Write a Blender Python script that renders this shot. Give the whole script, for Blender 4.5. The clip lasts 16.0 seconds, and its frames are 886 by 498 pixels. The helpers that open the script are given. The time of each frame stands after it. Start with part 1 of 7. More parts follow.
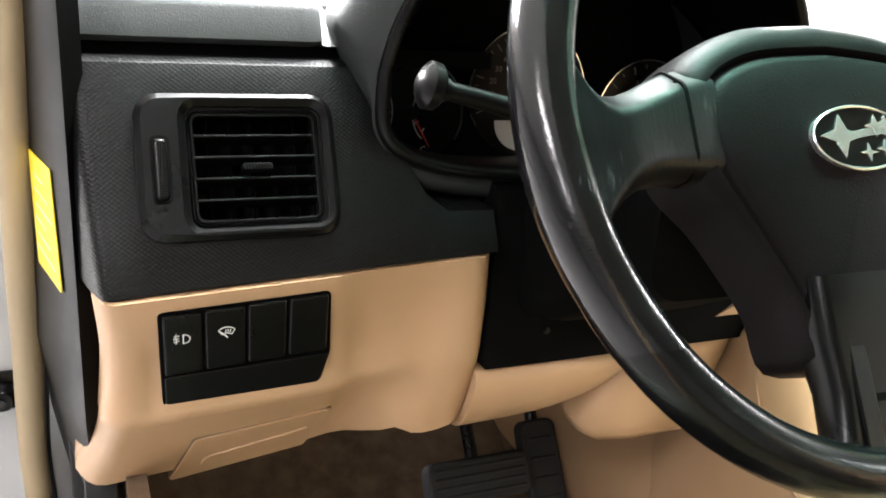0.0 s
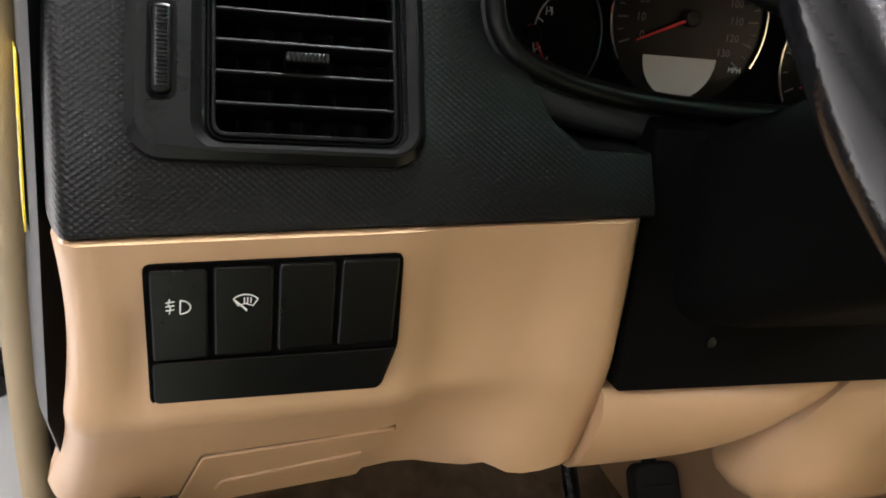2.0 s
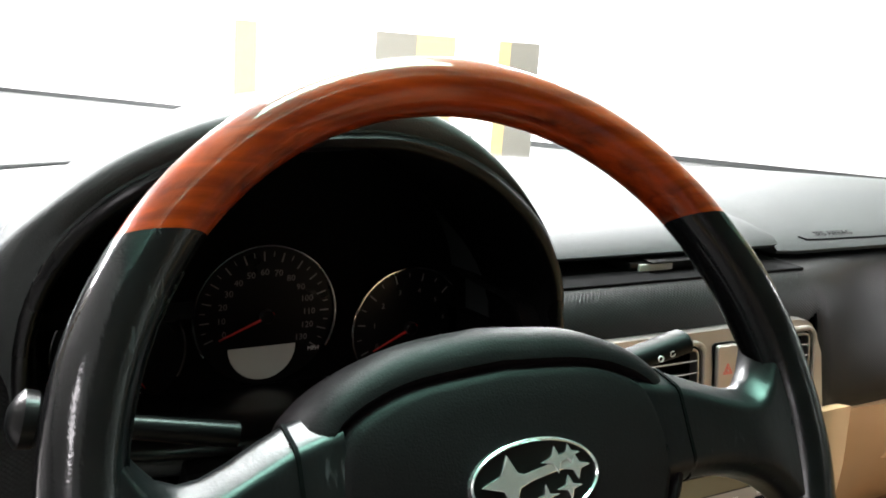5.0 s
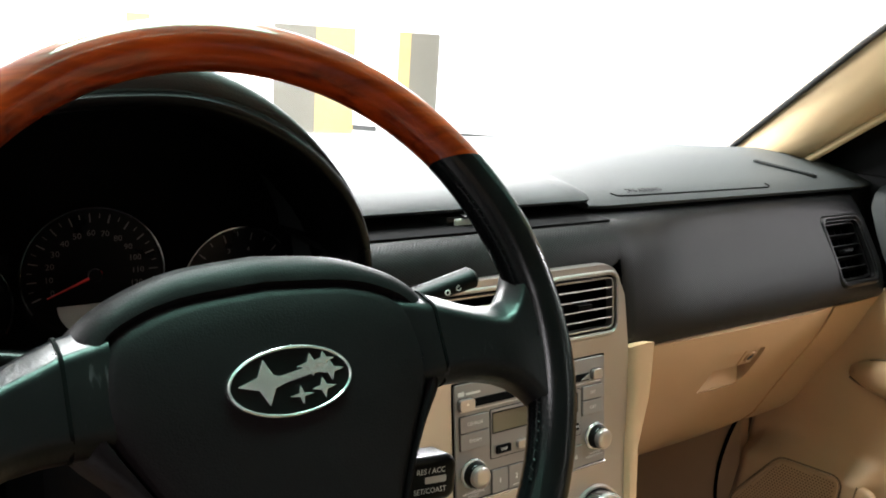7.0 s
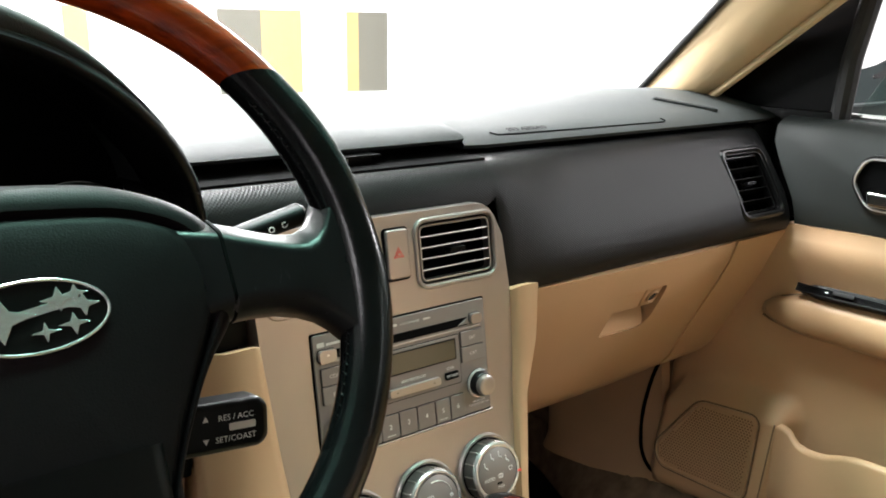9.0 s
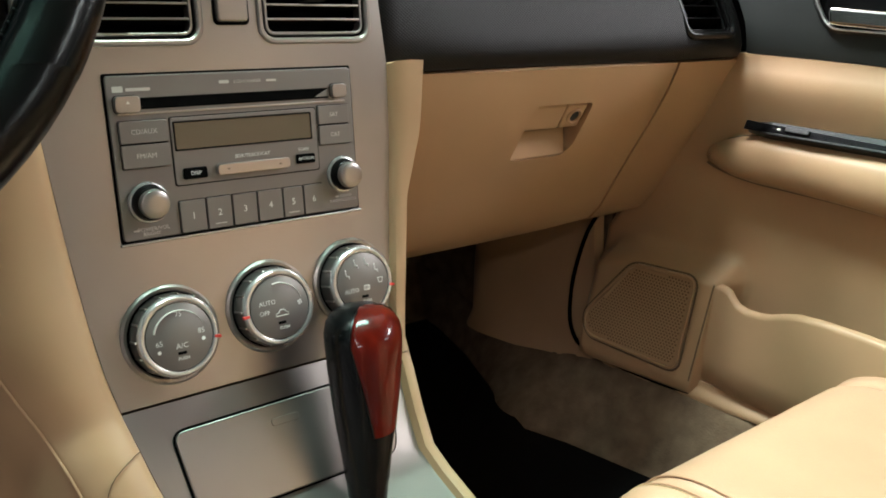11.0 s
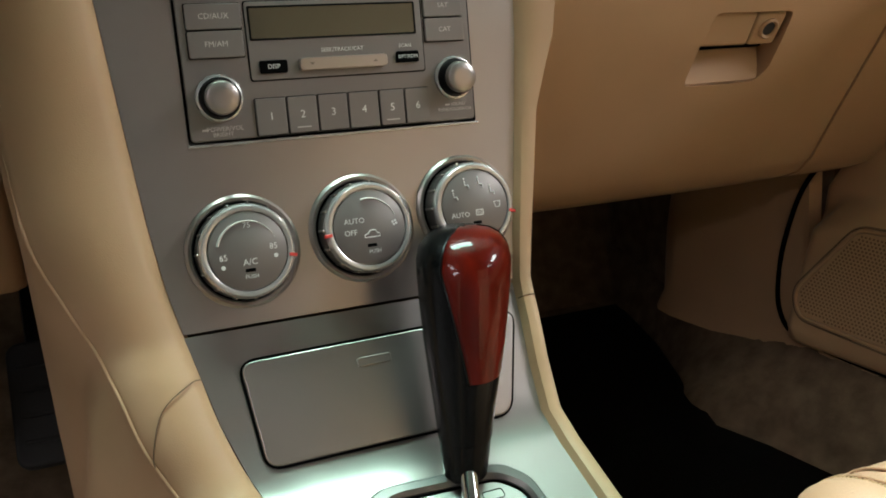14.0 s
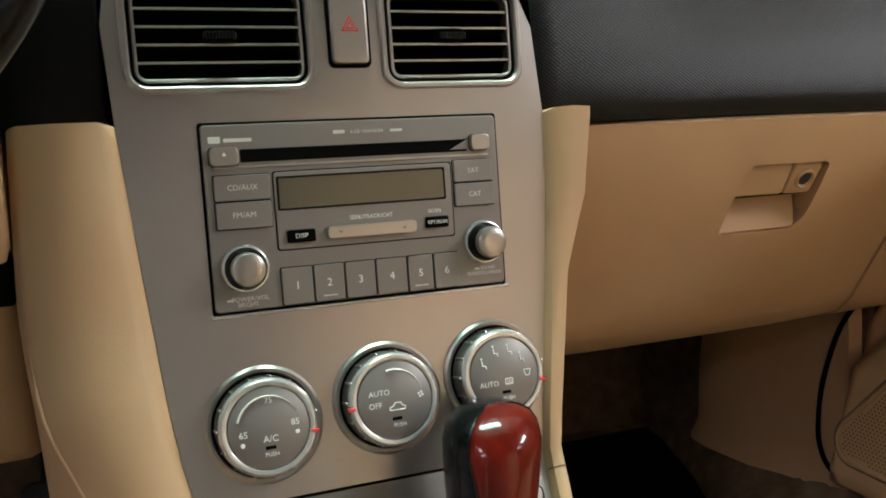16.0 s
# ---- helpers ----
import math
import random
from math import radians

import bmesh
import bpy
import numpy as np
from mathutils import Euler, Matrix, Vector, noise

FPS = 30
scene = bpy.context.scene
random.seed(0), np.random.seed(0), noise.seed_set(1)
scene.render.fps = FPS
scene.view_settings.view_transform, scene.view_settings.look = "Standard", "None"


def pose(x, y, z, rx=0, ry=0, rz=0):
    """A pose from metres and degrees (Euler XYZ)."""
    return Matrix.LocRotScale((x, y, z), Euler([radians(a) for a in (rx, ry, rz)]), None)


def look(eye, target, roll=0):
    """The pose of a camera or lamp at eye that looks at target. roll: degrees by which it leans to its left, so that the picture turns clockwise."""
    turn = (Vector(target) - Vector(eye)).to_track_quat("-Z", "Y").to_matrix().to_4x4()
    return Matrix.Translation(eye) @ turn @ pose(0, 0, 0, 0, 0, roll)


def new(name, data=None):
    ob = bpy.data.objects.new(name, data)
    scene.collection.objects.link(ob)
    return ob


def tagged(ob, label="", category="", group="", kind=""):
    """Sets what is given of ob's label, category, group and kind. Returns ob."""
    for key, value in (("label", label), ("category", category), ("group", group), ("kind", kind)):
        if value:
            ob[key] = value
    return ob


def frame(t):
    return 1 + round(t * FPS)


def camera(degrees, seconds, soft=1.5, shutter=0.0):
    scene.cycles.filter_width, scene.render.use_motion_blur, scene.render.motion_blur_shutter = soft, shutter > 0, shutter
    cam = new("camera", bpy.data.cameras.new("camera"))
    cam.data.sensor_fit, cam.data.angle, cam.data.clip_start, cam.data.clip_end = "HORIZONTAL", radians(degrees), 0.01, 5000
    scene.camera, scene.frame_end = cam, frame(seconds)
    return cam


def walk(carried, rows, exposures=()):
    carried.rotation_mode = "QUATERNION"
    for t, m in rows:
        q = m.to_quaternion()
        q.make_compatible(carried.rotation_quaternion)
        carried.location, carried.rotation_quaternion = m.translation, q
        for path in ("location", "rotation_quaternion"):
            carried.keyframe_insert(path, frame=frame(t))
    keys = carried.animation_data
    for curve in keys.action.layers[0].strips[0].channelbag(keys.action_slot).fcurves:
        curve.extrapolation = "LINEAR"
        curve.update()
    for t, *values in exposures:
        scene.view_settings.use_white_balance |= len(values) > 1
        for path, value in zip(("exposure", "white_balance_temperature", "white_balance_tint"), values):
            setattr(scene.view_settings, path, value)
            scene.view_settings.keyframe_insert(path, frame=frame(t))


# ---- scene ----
cam = camera(55.4, 16.0, soft=1.8)
PATH = [
    (0, (0.065, -0.056, 1.171), (0.836, 1.68, 0.543), 4.2),
    (0.5, (0.097, 0.037, 1.117), (0.771, 1.814, 0.492), 4.5),
    (1, (0.114, 0.092, 1.085), (0.698, 1.898, 0.455), 5.1),
    (1.5, (0.119, 0.111, 1.073), (0.615, 1.946, 0.448), 5.1),
    (2, (0.121, 0.106, 1.078), (0.692, 1.928, 0.481), 5.8),
    (2.5, (0.154, 0.085, 1.129), (0.783, 1.896, 0.558), 5.2),
    (3, (0.169, 0.067, 1.211), (0.928, 1.83, 0.649), 5.3),
    (3.5, (0.181, 0.056, 1.245), (0.989, 1.81, 0.726), 4.3),
    (4, (0.19, 0.044, 1.281), (1.023, 1.791, 0.779), 3.7),
    (4.5, (0.212, 0.026, 1.297), (1.086, 1.757, 0.808), 4.0),
    (5, (0.24, -0.007, 1.292), (1.192, 1.687, 0.82), 4.4),
    (5.2, (0.253, -0.02, 1.286), (1.241, 1.655, 0.815), 4.3),
    (7.3, (0.284, -0.126, 1.28), (1.416, 1.45, 0.794), 3.5),
    (7.5, (0.289, -0.138, 1.281), (1.428, 1.429, 0.783), 3.3),
    (8, (0.299, -0.163, 1.278), (1.45, 1.391, 0.766), 3.0),
    (8.5, (0.326, -0.156, 1.253), (1.489, 1.388, 0.74), 1.7),
    (9, (0.384, -0.144, 1.237), (1.555, 1.394, 0.725), 0.8),
    (9.5, (0.447, -0.099, 1.195), (1.678, 1.384, 0.66), 1.8),
    (10, (0.469, -0.134, 1.167), (1.721, 1.31, 0.576), 3.2),
    (10.2, (0.479, -0.129, 1.143), (1.755, 1.279, 0.518), 3.4),
    (12.5, (0.622, -0.105, 0.949), (1.517, 1.575, 0.335), -0.3),
    (13, (0.64, -0.095, 0.935), (1.458, 1.619, 0.308), -1.0),
    (13.5, (0.648, -0.092, 0.935), (1.409, 1.649, 0.309), -1.3),
    (14, (0.649, -0.082, 0.954), (1.39, 1.677, 0.357), -1.3),
    (14.5, (0.652, -0.074, 0.975), (1.382, 1.714, 0.458), -1.5),
    (15, (0.655, -0.061, 0.995), (1.379, 1.748, 0.546), -1.5),
    (15.5, (0.661, -0.059, 1.004), (1.374, 1.758, 0.571), -0.9),
    (16, (0.66, -0.055, 1.005), (1.364, 1.771, 0.595), -0.9),
]
EXPOSURES = [(0, 1.45), (1, 1.4), (2, 1.2), (2.5, 1.45), (3, 1.5), (3.5, 1.35), (4.5, 0.7), (5, 0.5), (8.5, 0.3), (10, 0.15), (12.5, -0.15), (13, -0.2), (14, -0.2), (14.5, 0.0), (15, 0.12), (16, 0.2)]
walk(cam, [(t, look(eye, target, roll)) for t, eye, target, roll in PATH], EXPOSURES)
HALL, HALL_BACK, HALL_FRONT, HALL_NEAR, HALL_SIDE, HALL_PASS, HALL_EAST = 700.0, 30.0, 230.0, 95.0, 36.0, 170.0, 420.0


# ---- world, sun, large lights ----
world = bpy.data.worlds.new("world")
scene.world = world
world.use_nodes = True
world.node_tree.nodes["Background"].inputs[0].default_value = (0.9, 0.95, 1.0, 1)
world.node_tree.nodes["Background"].inputs[1].default_value = 0.3


def lamp(name, x, y, z, w, d, watts, colour=(1.0, 0.955, 0.985), turn=(0, 0, 0)):
    data = bpy.data.lights.new(name, "AREA")
    data.shape, data.size, data.size_y, data.energy, data.color = "RECTANGLE", w, d, watts, colour
    ob = new(name, data)
    ob.matrix_world = pose(x, y, z, *turn)
    return ob


# unseen lamps in rows, added to light the parking hall
for ly, power in ((-3.2, HALL_BACK), (4.6, HALL), (7.6, HALL), (10.6, HALL)):
    for lx in (-2.6, 0.8, 4.2):
        lamp("ceiling_lamp", lx, ly, 3.02, 1.3, 0.5, power)
# more added over the bonnet and windscreen, and beside both doors, for fill and sheen
lamp("ceiling_lamp", 0.85, 1.80, 3.02, 1.2, 0.8, HALL_FRONT)
lamp("ceiling_lamp", 0.85, 0.76, 3.02, 1.2, 0.5, HALL_NEAR)
lamp("ceiling_lamp", -1.9, -1.3, 3.02, 0.5, 1.3, HALL_SIDE)
lamp("ceiling_lamp", 4.1, -1.4, 3.02, 0.8, 1.3, HALL_PASS)
# added along the east wall to brighten it
lamp("ceiling_lamp", 9.4, 0.8, 3.02, 0.5, 1.3, HALL_EAST)


# ---- materials ----
def material(name):
    m = bpy.data.materials.new(name)
    m.use_nodes = True
    return m, m.node_tree.nodes, m.node_tree.links, m.node_tree.nodes["Principled BSDF"]


def surface(name, colour, rough=0.5, metal=0.0, var=0.12, scale=6.0, grain=900.0, bump=0.15, coat=0.0, lattice=0.0, spec=0.5):
    """Colour with broad stains, fine grain in colour and relief; lattice: spacing of a dimpled pattern in metres."""
    m, n, k, p = material(name)
    co = n.new("ShaderNodeTexCoord")
    broad = n.new("ShaderNodeTexNoise")
    broad.inputs["Scale"].default_value, broad.inputs["Detail"].default_value = scale, 6
    k.new(co.outputs["Object"], broad.inputs["Vector"])
    fine = n.new("ShaderNodeTexNoise")
    fine.inputs["Scale"].default_value, fine.inputs["Detail"].default_value = grain, 2
    k.new(co.outputs["Object"], fine.inputs["Vector"])
    ramp = n.new("ShaderNodeValToRGB")
    ramp.color_ramp.elements[0].position, ramp.color_ramp.elements[1].position = 0.3, 0.7
    ramp.color_ramp.elements[0].color = (*[c * (1 - var) for c in colour], 1)
    ramp.color_ramp.elements[1].color = (*[min(1, c * (1 + var)) for c in colour], 1)
    k.new(broad.outputs["Fac"], ramp.inputs["Fac"])
    k.new(ramp.outputs["Color"], p.inputs["Base Color"])
    mr = n.new("ShaderNodeMapRange")
    mr.inputs["To Min"].default_value, mr.inputs["To Max"].default_value = max(0.02, rough - 0.03), min(1, rough + 0.03)
    k.new(broad.outputs["Fac"], mr.inputs["Value"])
    k.new(mr.outputs["Result"], p.inputs["Roughness"])
    p.inputs["Metallic"].default_value = metal
    p.inputs["Specular IOR Level"].default_value = spec
    p.inputs["Coat Weight"].default_value, p.inputs["Coat Roughness"].default_value = coat, 0.06
    bp = n.new("ShaderNodeBump")
    bp.inputs["Strength"].default_value, bp.inputs["Distance"].default_value = bump, 0.0006
    k.new(fine.outputs["Fac"], bp.inputs["Height"])
    last = bp
    if lattice:
        sep = n.new("ShaderNodeSeparateXYZ")
        k.new(co.outputs["Object"], sep.inputs["Vector"])
        comb = n.new("ShaderNodeCombineXYZ")
        for src, dst, s in (("X", "X", 1.0 / lattice), ("Z", "Y", 1.35 / lattice)):
            mul = n.new("ShaderNodeMath")
            mul.operation = "MULTIPLY"
            mul.inputs[1].default_value = s
            k.new(sep.outputs[src], mul.inputs[0])
            k.new(mul.outputs[0], comb.inputs[dst])
        rot = n.new("ShaderNodeVectorRotate")
        rot.inputs["Angle"].default_value = radians(45)
        k.new(comb.outputs[0], rot.inputs["Vector"])
        vor = n.new("ShaderNodeTexVoronoi")
        vor.inputs["Scale"].default_value, vor.inputs["Randomness"].default_value = 1.0, 0.0
        vor.voronoi_dimensions = "2D"
        k.new(rot.outputs[0], vor.inputs["Vector"])
        bl = n.new("ShaderNodeBump")
        bl.inputs["Strength"].default_value, bl.inputs["Distance"].default_value = 0.5, 0.0008
        k.new(vor.outputs["Distance"], bl.inputs["Height"])
        k.new(bp.outputs["Normal"], bl.inputs["Normal"])
        last = bl
    k.new(last.outputs["Normal"], p.inputs["Normal"])
    return m


BLACK = surface("black grained plastic", (0.0032, 0.0032, 0.0032), 0.40, var=0.2, grain=1500, bump=0.12, spec=0.085)
PAD = surface("soft grained dashboard skin", (0.0165, 0.0200, 0.0190), 0.62, var=0.2, grain=1100, bump=0.5, spec=0.40)
DIMPLED = surface("dimpled black dashboard skin", (0.0045, 0.0046, 0.0046), 0.38, var=0.2, grain=1500, bump=0.2, lattice=0.0027, spec=0.19)
SMOOTH_BLACK = surface("smooth black plastic", (0.0028, 0.0028, 0.0028), 0.28, var=0.2, grain=2500, bump=0.05, spec=0.22)
# near-black that paints the shade of cavities, gaps and the column into the colour
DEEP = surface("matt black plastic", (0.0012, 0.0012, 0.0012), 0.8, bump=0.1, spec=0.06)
BEIGE = surface("beige grained plastic", (0.45, 0.285, 0.160), 0.45, var=0.05, scale=9, grain=1700, bump=0.25, spec=0.35)
SEAL = surface("tan rubber door seal", (0.34, 0.26, 0.15), 0.6, var=0.1, bump=0.3)
LEATHER = surface("worn black leather", (0.004, 0.004, 0.0043), 0.20, var=0.3, scale=25, grain=500, bump=0.16, spec=0.26)
SOFT_BLACK = surface("soft satin black airbag skin", (0.0056, 0.0040, 0.0045), 0.50, var=0.2, grain=900, bump=0.35, spec=0.08)
HIDE = surface("cream leather", (0.43, 0.252, 0.155), 0.45, var=0.06, scale=14, grain=500, bump=0.5, spec=0.35)
SILVER = surface("satin grey metallic paint", (0.42, 0.382, 0.356), 0.31, metal=0.88, var=0.04, scale=10, grain=2600, bump=0.06)
SILVER_BRIGHT = surface("bright satin silver paint", (0.62, 0.61, 0.60), 0.22, metal=0.7, var=0.05, grain=2600, bump=0.05)
# less metallic copy of the chrome, so that the emblem looks lit
EMBLEM = surface("bright polished emblem metal", (0.80, 0.80, 0.80), 0.2, metal=0.85, var=0.02, bump=0.0)
FACE = surface("taupe radio face", (0.210, 0.190, 0.176), 0.42, metal=0.35, var=0.05, grain=2200, bump=0.08)
CHROME = surface("chrome", (0.80, 0.80, 0.79), 0.13, metal=1.0, var=0.04, grain=300, bump=0.02)
# beige made lighter in its colour, for light that misses the pillar cover
PILLAR_TRIM = surface("cream grained plastic", (0.62, 0.45, 0.26), 0.5, var=0.04, scale=9, grain=1700, bump=0.2, spec=0.35)
GUNMETAL = surface("dark grey metallic paint", (0.13, 0.122, 0.115), 0.3, metal=0.7, var=0.04, grain=2600, bump=0.05)
CARPET = surface("tan carpet", (0.17, 0.12, 0.078), 0.95, var=0.3, scale=40, grain=420, bump=1.0, spec=0.1)
MAT = surface("black floor mat", (0.002, 0.002, 0.002), 0.95, var=0.3, scale=30, grain=500, bump=1.0, spec=0.15)
BODY = surface("pale silver car paint", (0.50, 0.51, 0.51), 0.3, metal=0.3, var=0.03, bump=0.02, coat=0.6)
RUBBER = surface("black rubber", (0.012, 0.012, 0.012), 0.7, bump=0.3)
YELLOW = surface("yellow label paper", (0.80, 0.62, 0.015), 0.5, var=0.03, bump=0.05)
WHITE_PRINT = surface("white print", (0.75, 0.75, 0.72), 0.6, var=0.02, bump=0.0)
GREY_PRINT = surface("pale grey print", (0.58, 0.55, 0.50), 0.6, var=0.02, bump=0.0)
DIM_PRINT = surface("dim gauge print", (0.17, 0.16, 0.15), 0.6, var=0.02, bump=0.0)
DARK_PRINT = surface("dark print", (0.02, 0.02, 0.02), 0.6, bump=0.0)
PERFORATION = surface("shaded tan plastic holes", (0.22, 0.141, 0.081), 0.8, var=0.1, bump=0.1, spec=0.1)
RED = surface("red print", (0.62, 0.04, 0.03), 0.5, var=0.03, bump=0.0)
DISPLAY = surface("unlit display", (0.085, 0.07, 0.045), 0.2, var=0.05, bump=0.0, coat=0.5)
PALE_DISPLAY = surface("pale display", (0.45, 0.46, 0.40), 0.3, var=0.05, bump=0.0)
WALL = surface("white painted wall", (0.80, 0.80, 0.78), 0.8, var=0.04, scale=1.5, grain=60, bump=0.3)
# for unseen walls, darkened so that less light bounces back into the car
WALL_DIM = surface("grey painted wall", (0.24, 0.24, 0.235), 0.8, var=0.06, scale=1.5, grain=60, bump=0.3)
CEILING = surface("white ceiling", (0.80, 0.80, 0.79), 0.9, var=0.03, scale=1.5, grain=60, bump=0.2)
# floor tone set dark to limit light bounced in at the door
CONCRETE = surface("grey sealed concrete floor", (0.17, 0.17, 0.165), 0.5, var=0.12, scale=1.2, grain=40, bump=0.3)
PAINT_YELLOW = surface("yellow wall paint", (0.30, 0.215, 0.075), 0.6, var=0.06, scale=2, grain=60, bump=0.2)
PAINT_GREY = surface("grey wall paint", (0.085, 0.078, 0.060), 0.6, var=0.06, scale=2, grain=60, bump=0.2)
DARK_CAR = surface("dark green car paint", (0.006, 0.010, 0.010), 0.35, var=0.1, bump=0.0, spec=0.12)
# unseen lining, kept dark to limit light bounced inside the cabin
HEADLINING = surface("grey headlining", (0.20, 0.19, 0.175), 0.9, var=0.05, grain=500, bump=0.4)


def wood(name, dark, light, rough, scale=(9, 110, 110)):
    m, n, k, p = material(name)
    co = n.new("ShaderNodeTexCoord")
    mp = n.new("ShaderNodeMapping")
    mp.inputs["Scale"].default_value = scale
    k.new(co.outputs["Object"], mp.inputs["Vector"])
    a = n.new("ShaderNodeTexNoise")
    a.inputs["Scale"].default_value, a.inputs["Detail"].default_value, a.inputs["Distortion"].default_value = 1.0, 5, 0.6
    k.new(mp.outputs[0], a.inputs["Vector"])
    r = n.new("ShaderNodeValToRGB")
    r.color_ramp.elements[0].position, r.color_ramp.elements[1].position = 0.27, 0.73
    r.color_ramp.elements[0].color, r.color_ramp.elements[1].color = (*dark, 1), (*light, 1)
    k.new(a.outputs["Fac"], r.inputs["Fac"])
    k.new(r.outputs["Color"], p.inputs["Base Color"])
    p.inputs["Roughness"].default_value = rough
    p.inputs["Specular IOR Level"].default_value = 0.06
    p.inputs["Coat Weight"].default_value, p.inputs["Coat Roughness"].default_value = 0.55, 0.05
    return m


WOOD = wood("varnished reddish wood", (0.078, 0.0058, 0.0007), (0.33, 0.034, 0.0020), 0.4)


def worn_leather(name, base, scuff, rough=(0.09, 0.21), spec=0.5):
    """Dark polished leather with creases, and pale scratches where the thumb rubs."""
    m, n, k, p = material(name)
    co = n.new("ShaderNodeTexCoord")
    mp = n.new("ShaderNodeMapping")
    mp.inputs["Scale"].default_value = (260, 60, 160)
    mp.inputs["Rotation"].default_value = (0, 0, radians(35))
    k.new(co.outputs["Object"], mp.inputs["Vector"])
    scratch = n.new("ShaderNodeTexNoise")
    scratch.inputs["Scale"].default_value, scratch.inputs["Detail"].default_value, scratch.inputs["Distortion"].default_value = 1.0, 4, 0.4
    k.new(mp.outputs[0], scratch.inputs["Vector"])
    blotch = n.new("ShaderNodeTexNoise")
    blotch.inputs["Scale"].default_value, blotch.inputs["Detail"].default_value = 26, 3
    k.new(co.outputs["Object"], blotch.inputs["Vector"])
    mul = n.new("ShaderNodeMath")
    mul.operation = "MULTIPLY"
    k.new(scratch.outputs["Fac"], mul.inputs[0])
    k.new(blotch.outputs["Fac"], mul.inputs[1])
    ramp = n.new("ShaderNodeValToRGB")
    ramp.color_ramp.elements[0].position, ramp.color_ramp.elements[1].position = 0.37, 0.46
    ramp.color_ramp.elements[0].color, ramp.color_ramp.elements[1].color = (*base, 1), (*scuff, 1)
    k.new(mul.outputs[0], ramp.inputs["Fac"])
    k.new(ramp.outputs["Color"], p.inputs["Base Color"])
    mr = n.new("ShaderNodeMapRange")
    mr.inputs["From Min"].default_value, mr.inputs["From Max"].default_value = 0.3, 0.7
    mr.inputs["To Min"].default_value, mr.inputs["To Max"].default_value = rough
    k.new(blotch.outputs["Fac"], mr.inputs["Value"])
    k.new(mr.outputs["Result"], p.inputs["Roughness"])
    p.inputs["Specular IOR Level"].default_value = spec
    pores = n.new("ShaderNodeTexVoronoi")
    pores.inputs["Scale"].default_value = 700
    k.new(co.outputs["Object"], pores.inputs["Vector"])
    b1 = n.new("ShaderNodeBump")
    b1.inputs["Strength"].default_value, b1.inputs["Distance"].default_value = 0.06, 0.0006
    k.new(pores.outputs["Distance"], b1.inputs["Height"])
    b2 = n.new("ShaderNodeBump")
    b2.inputs["Strength"].default_value, b2.inputs["Distance"].default_value = 0.12, 0.0012
    k.new(scratch.outputs["Fac"], b2.inputs["Height"])
    k.new(b1.outputs["Normal"], b2.inputs["Normal"])
    k.new(b2.outputs["Normal"], p.inputs["Normal"])
    return m


WORN = worn_leather("worn black leather with scuffs", (0.0042, 0.0040, 0.0046), (0.030, 0.028, 0.030))
SPOKE = worn_leather("matt worn black leather", (0.0042, 0.0040, 0.0046), (0.040, 0.037, 0.040), (0.25, 0.40), 0.24)
CHERRY = wood("varnished cherry wood", (0.06, 0.0026, 0.0012), (0.14, 0.0075, 0.0026), 0.3, (70, 70, 9))


def glass(name, tint, gloss=0.02, band=None):
    """Thin clear glass; band: (tint, from, to), a darker tint that sets in between two heights."""
    m, n, k, p = material(name)
    n.remove(p)
    t = n.new("ShaderNodeBsdfTransparent")
    t.inputs[0].default_value = (*tint, 1)
    if band:
        co = n.new("ShaderNodeTexCoord")
        sep = n.new("ShaderNodeSeparateXYZ")
        k.new(co.outputs["Object"], sep.inputs[0])
        mr = n.new("ShaderNodeMapRange")
        mr.inputs["From Min"].default_value, mr.inputs["From Max"].default_value = band[1], band[2]
        k.new(sep.outputs["Z"], mr.inputs["Value"])
        mc = n.new("ShaderNodeMixRGB")
        mc.inputs[1].default_value, mc.inputs[2].default_value = (*tint, 1), (*band[0], 1)
        k.new(mr.outputs[0], mc.inputs[0])
        k.new(mc.outputs[0], t.inputs[0])
    g = n.new("ShaderNodeBsdfGlossy")
    g.inputs["Roughness"].default_value = 0.02
    mix = n.new("ShaderNodeMixShader")
    lw = n.new("ShaderNodeLayerWeight")
    lw.inputs["Blend"].default_value = 0.5
    pw = n.new("ShaderNodeMath")
    pw.operation = "POWER"
    pw.inputs[1].default_value = 4.0
    k.new(lw.outputs["Facing"], pw.inputs[0])
    ml = n.new("ShaderNodeMath")
    ml.operation = "MULTIPLY_ADD"
    ml.inputs[1].default_value, ml.inputs[2].default_value = 0.35, gloss
    k.new(pw.outputs[0], ml.inputs[0])
    k.new(ml.outputs[0], mix.inputs[0])
    k.new(t.outputs[0], mix.inputs[1])
    k.new(g.outputs[0], mix.inputs[2])
    k.new(mix.outputs[0], n["Material Output"].inputs[0])
    return m


SCREEN_GLASS = glass("windscreen glass with a green shade band", (0.965, 0.995, 0.985), band=((0.64, 0.95, 0.85), 1.37, 1.43))
SIDE_GLASS = glass("side window glass", (0.86, 0.93, 0.90))


# ---- builders ----
def V(*a):
    return Vector(a)


def finish(name, bm, mat, angle=35):
    bmesh.ops.remove_doubles(bm, verts=bm.verts, dist=1e-6)
    bmesh.ops.recalc_face_normals(bm, faces=bm.faces)
    me = bpy.data.meshes.new(name)
    bm.to_mesh(me)
    bm.free()
    me.shade_smooth()
    me.set_sharp_from_angle(angle=radians(angle))
    me.materials.append(mat)
    return me


def thing(name, at, label, category, group="", kind=""):
    ob = new(name)
    ob.location = at
    ob.empty_display_size = 0.05
    tagged(ob, label, category, group, kind)
    return ob


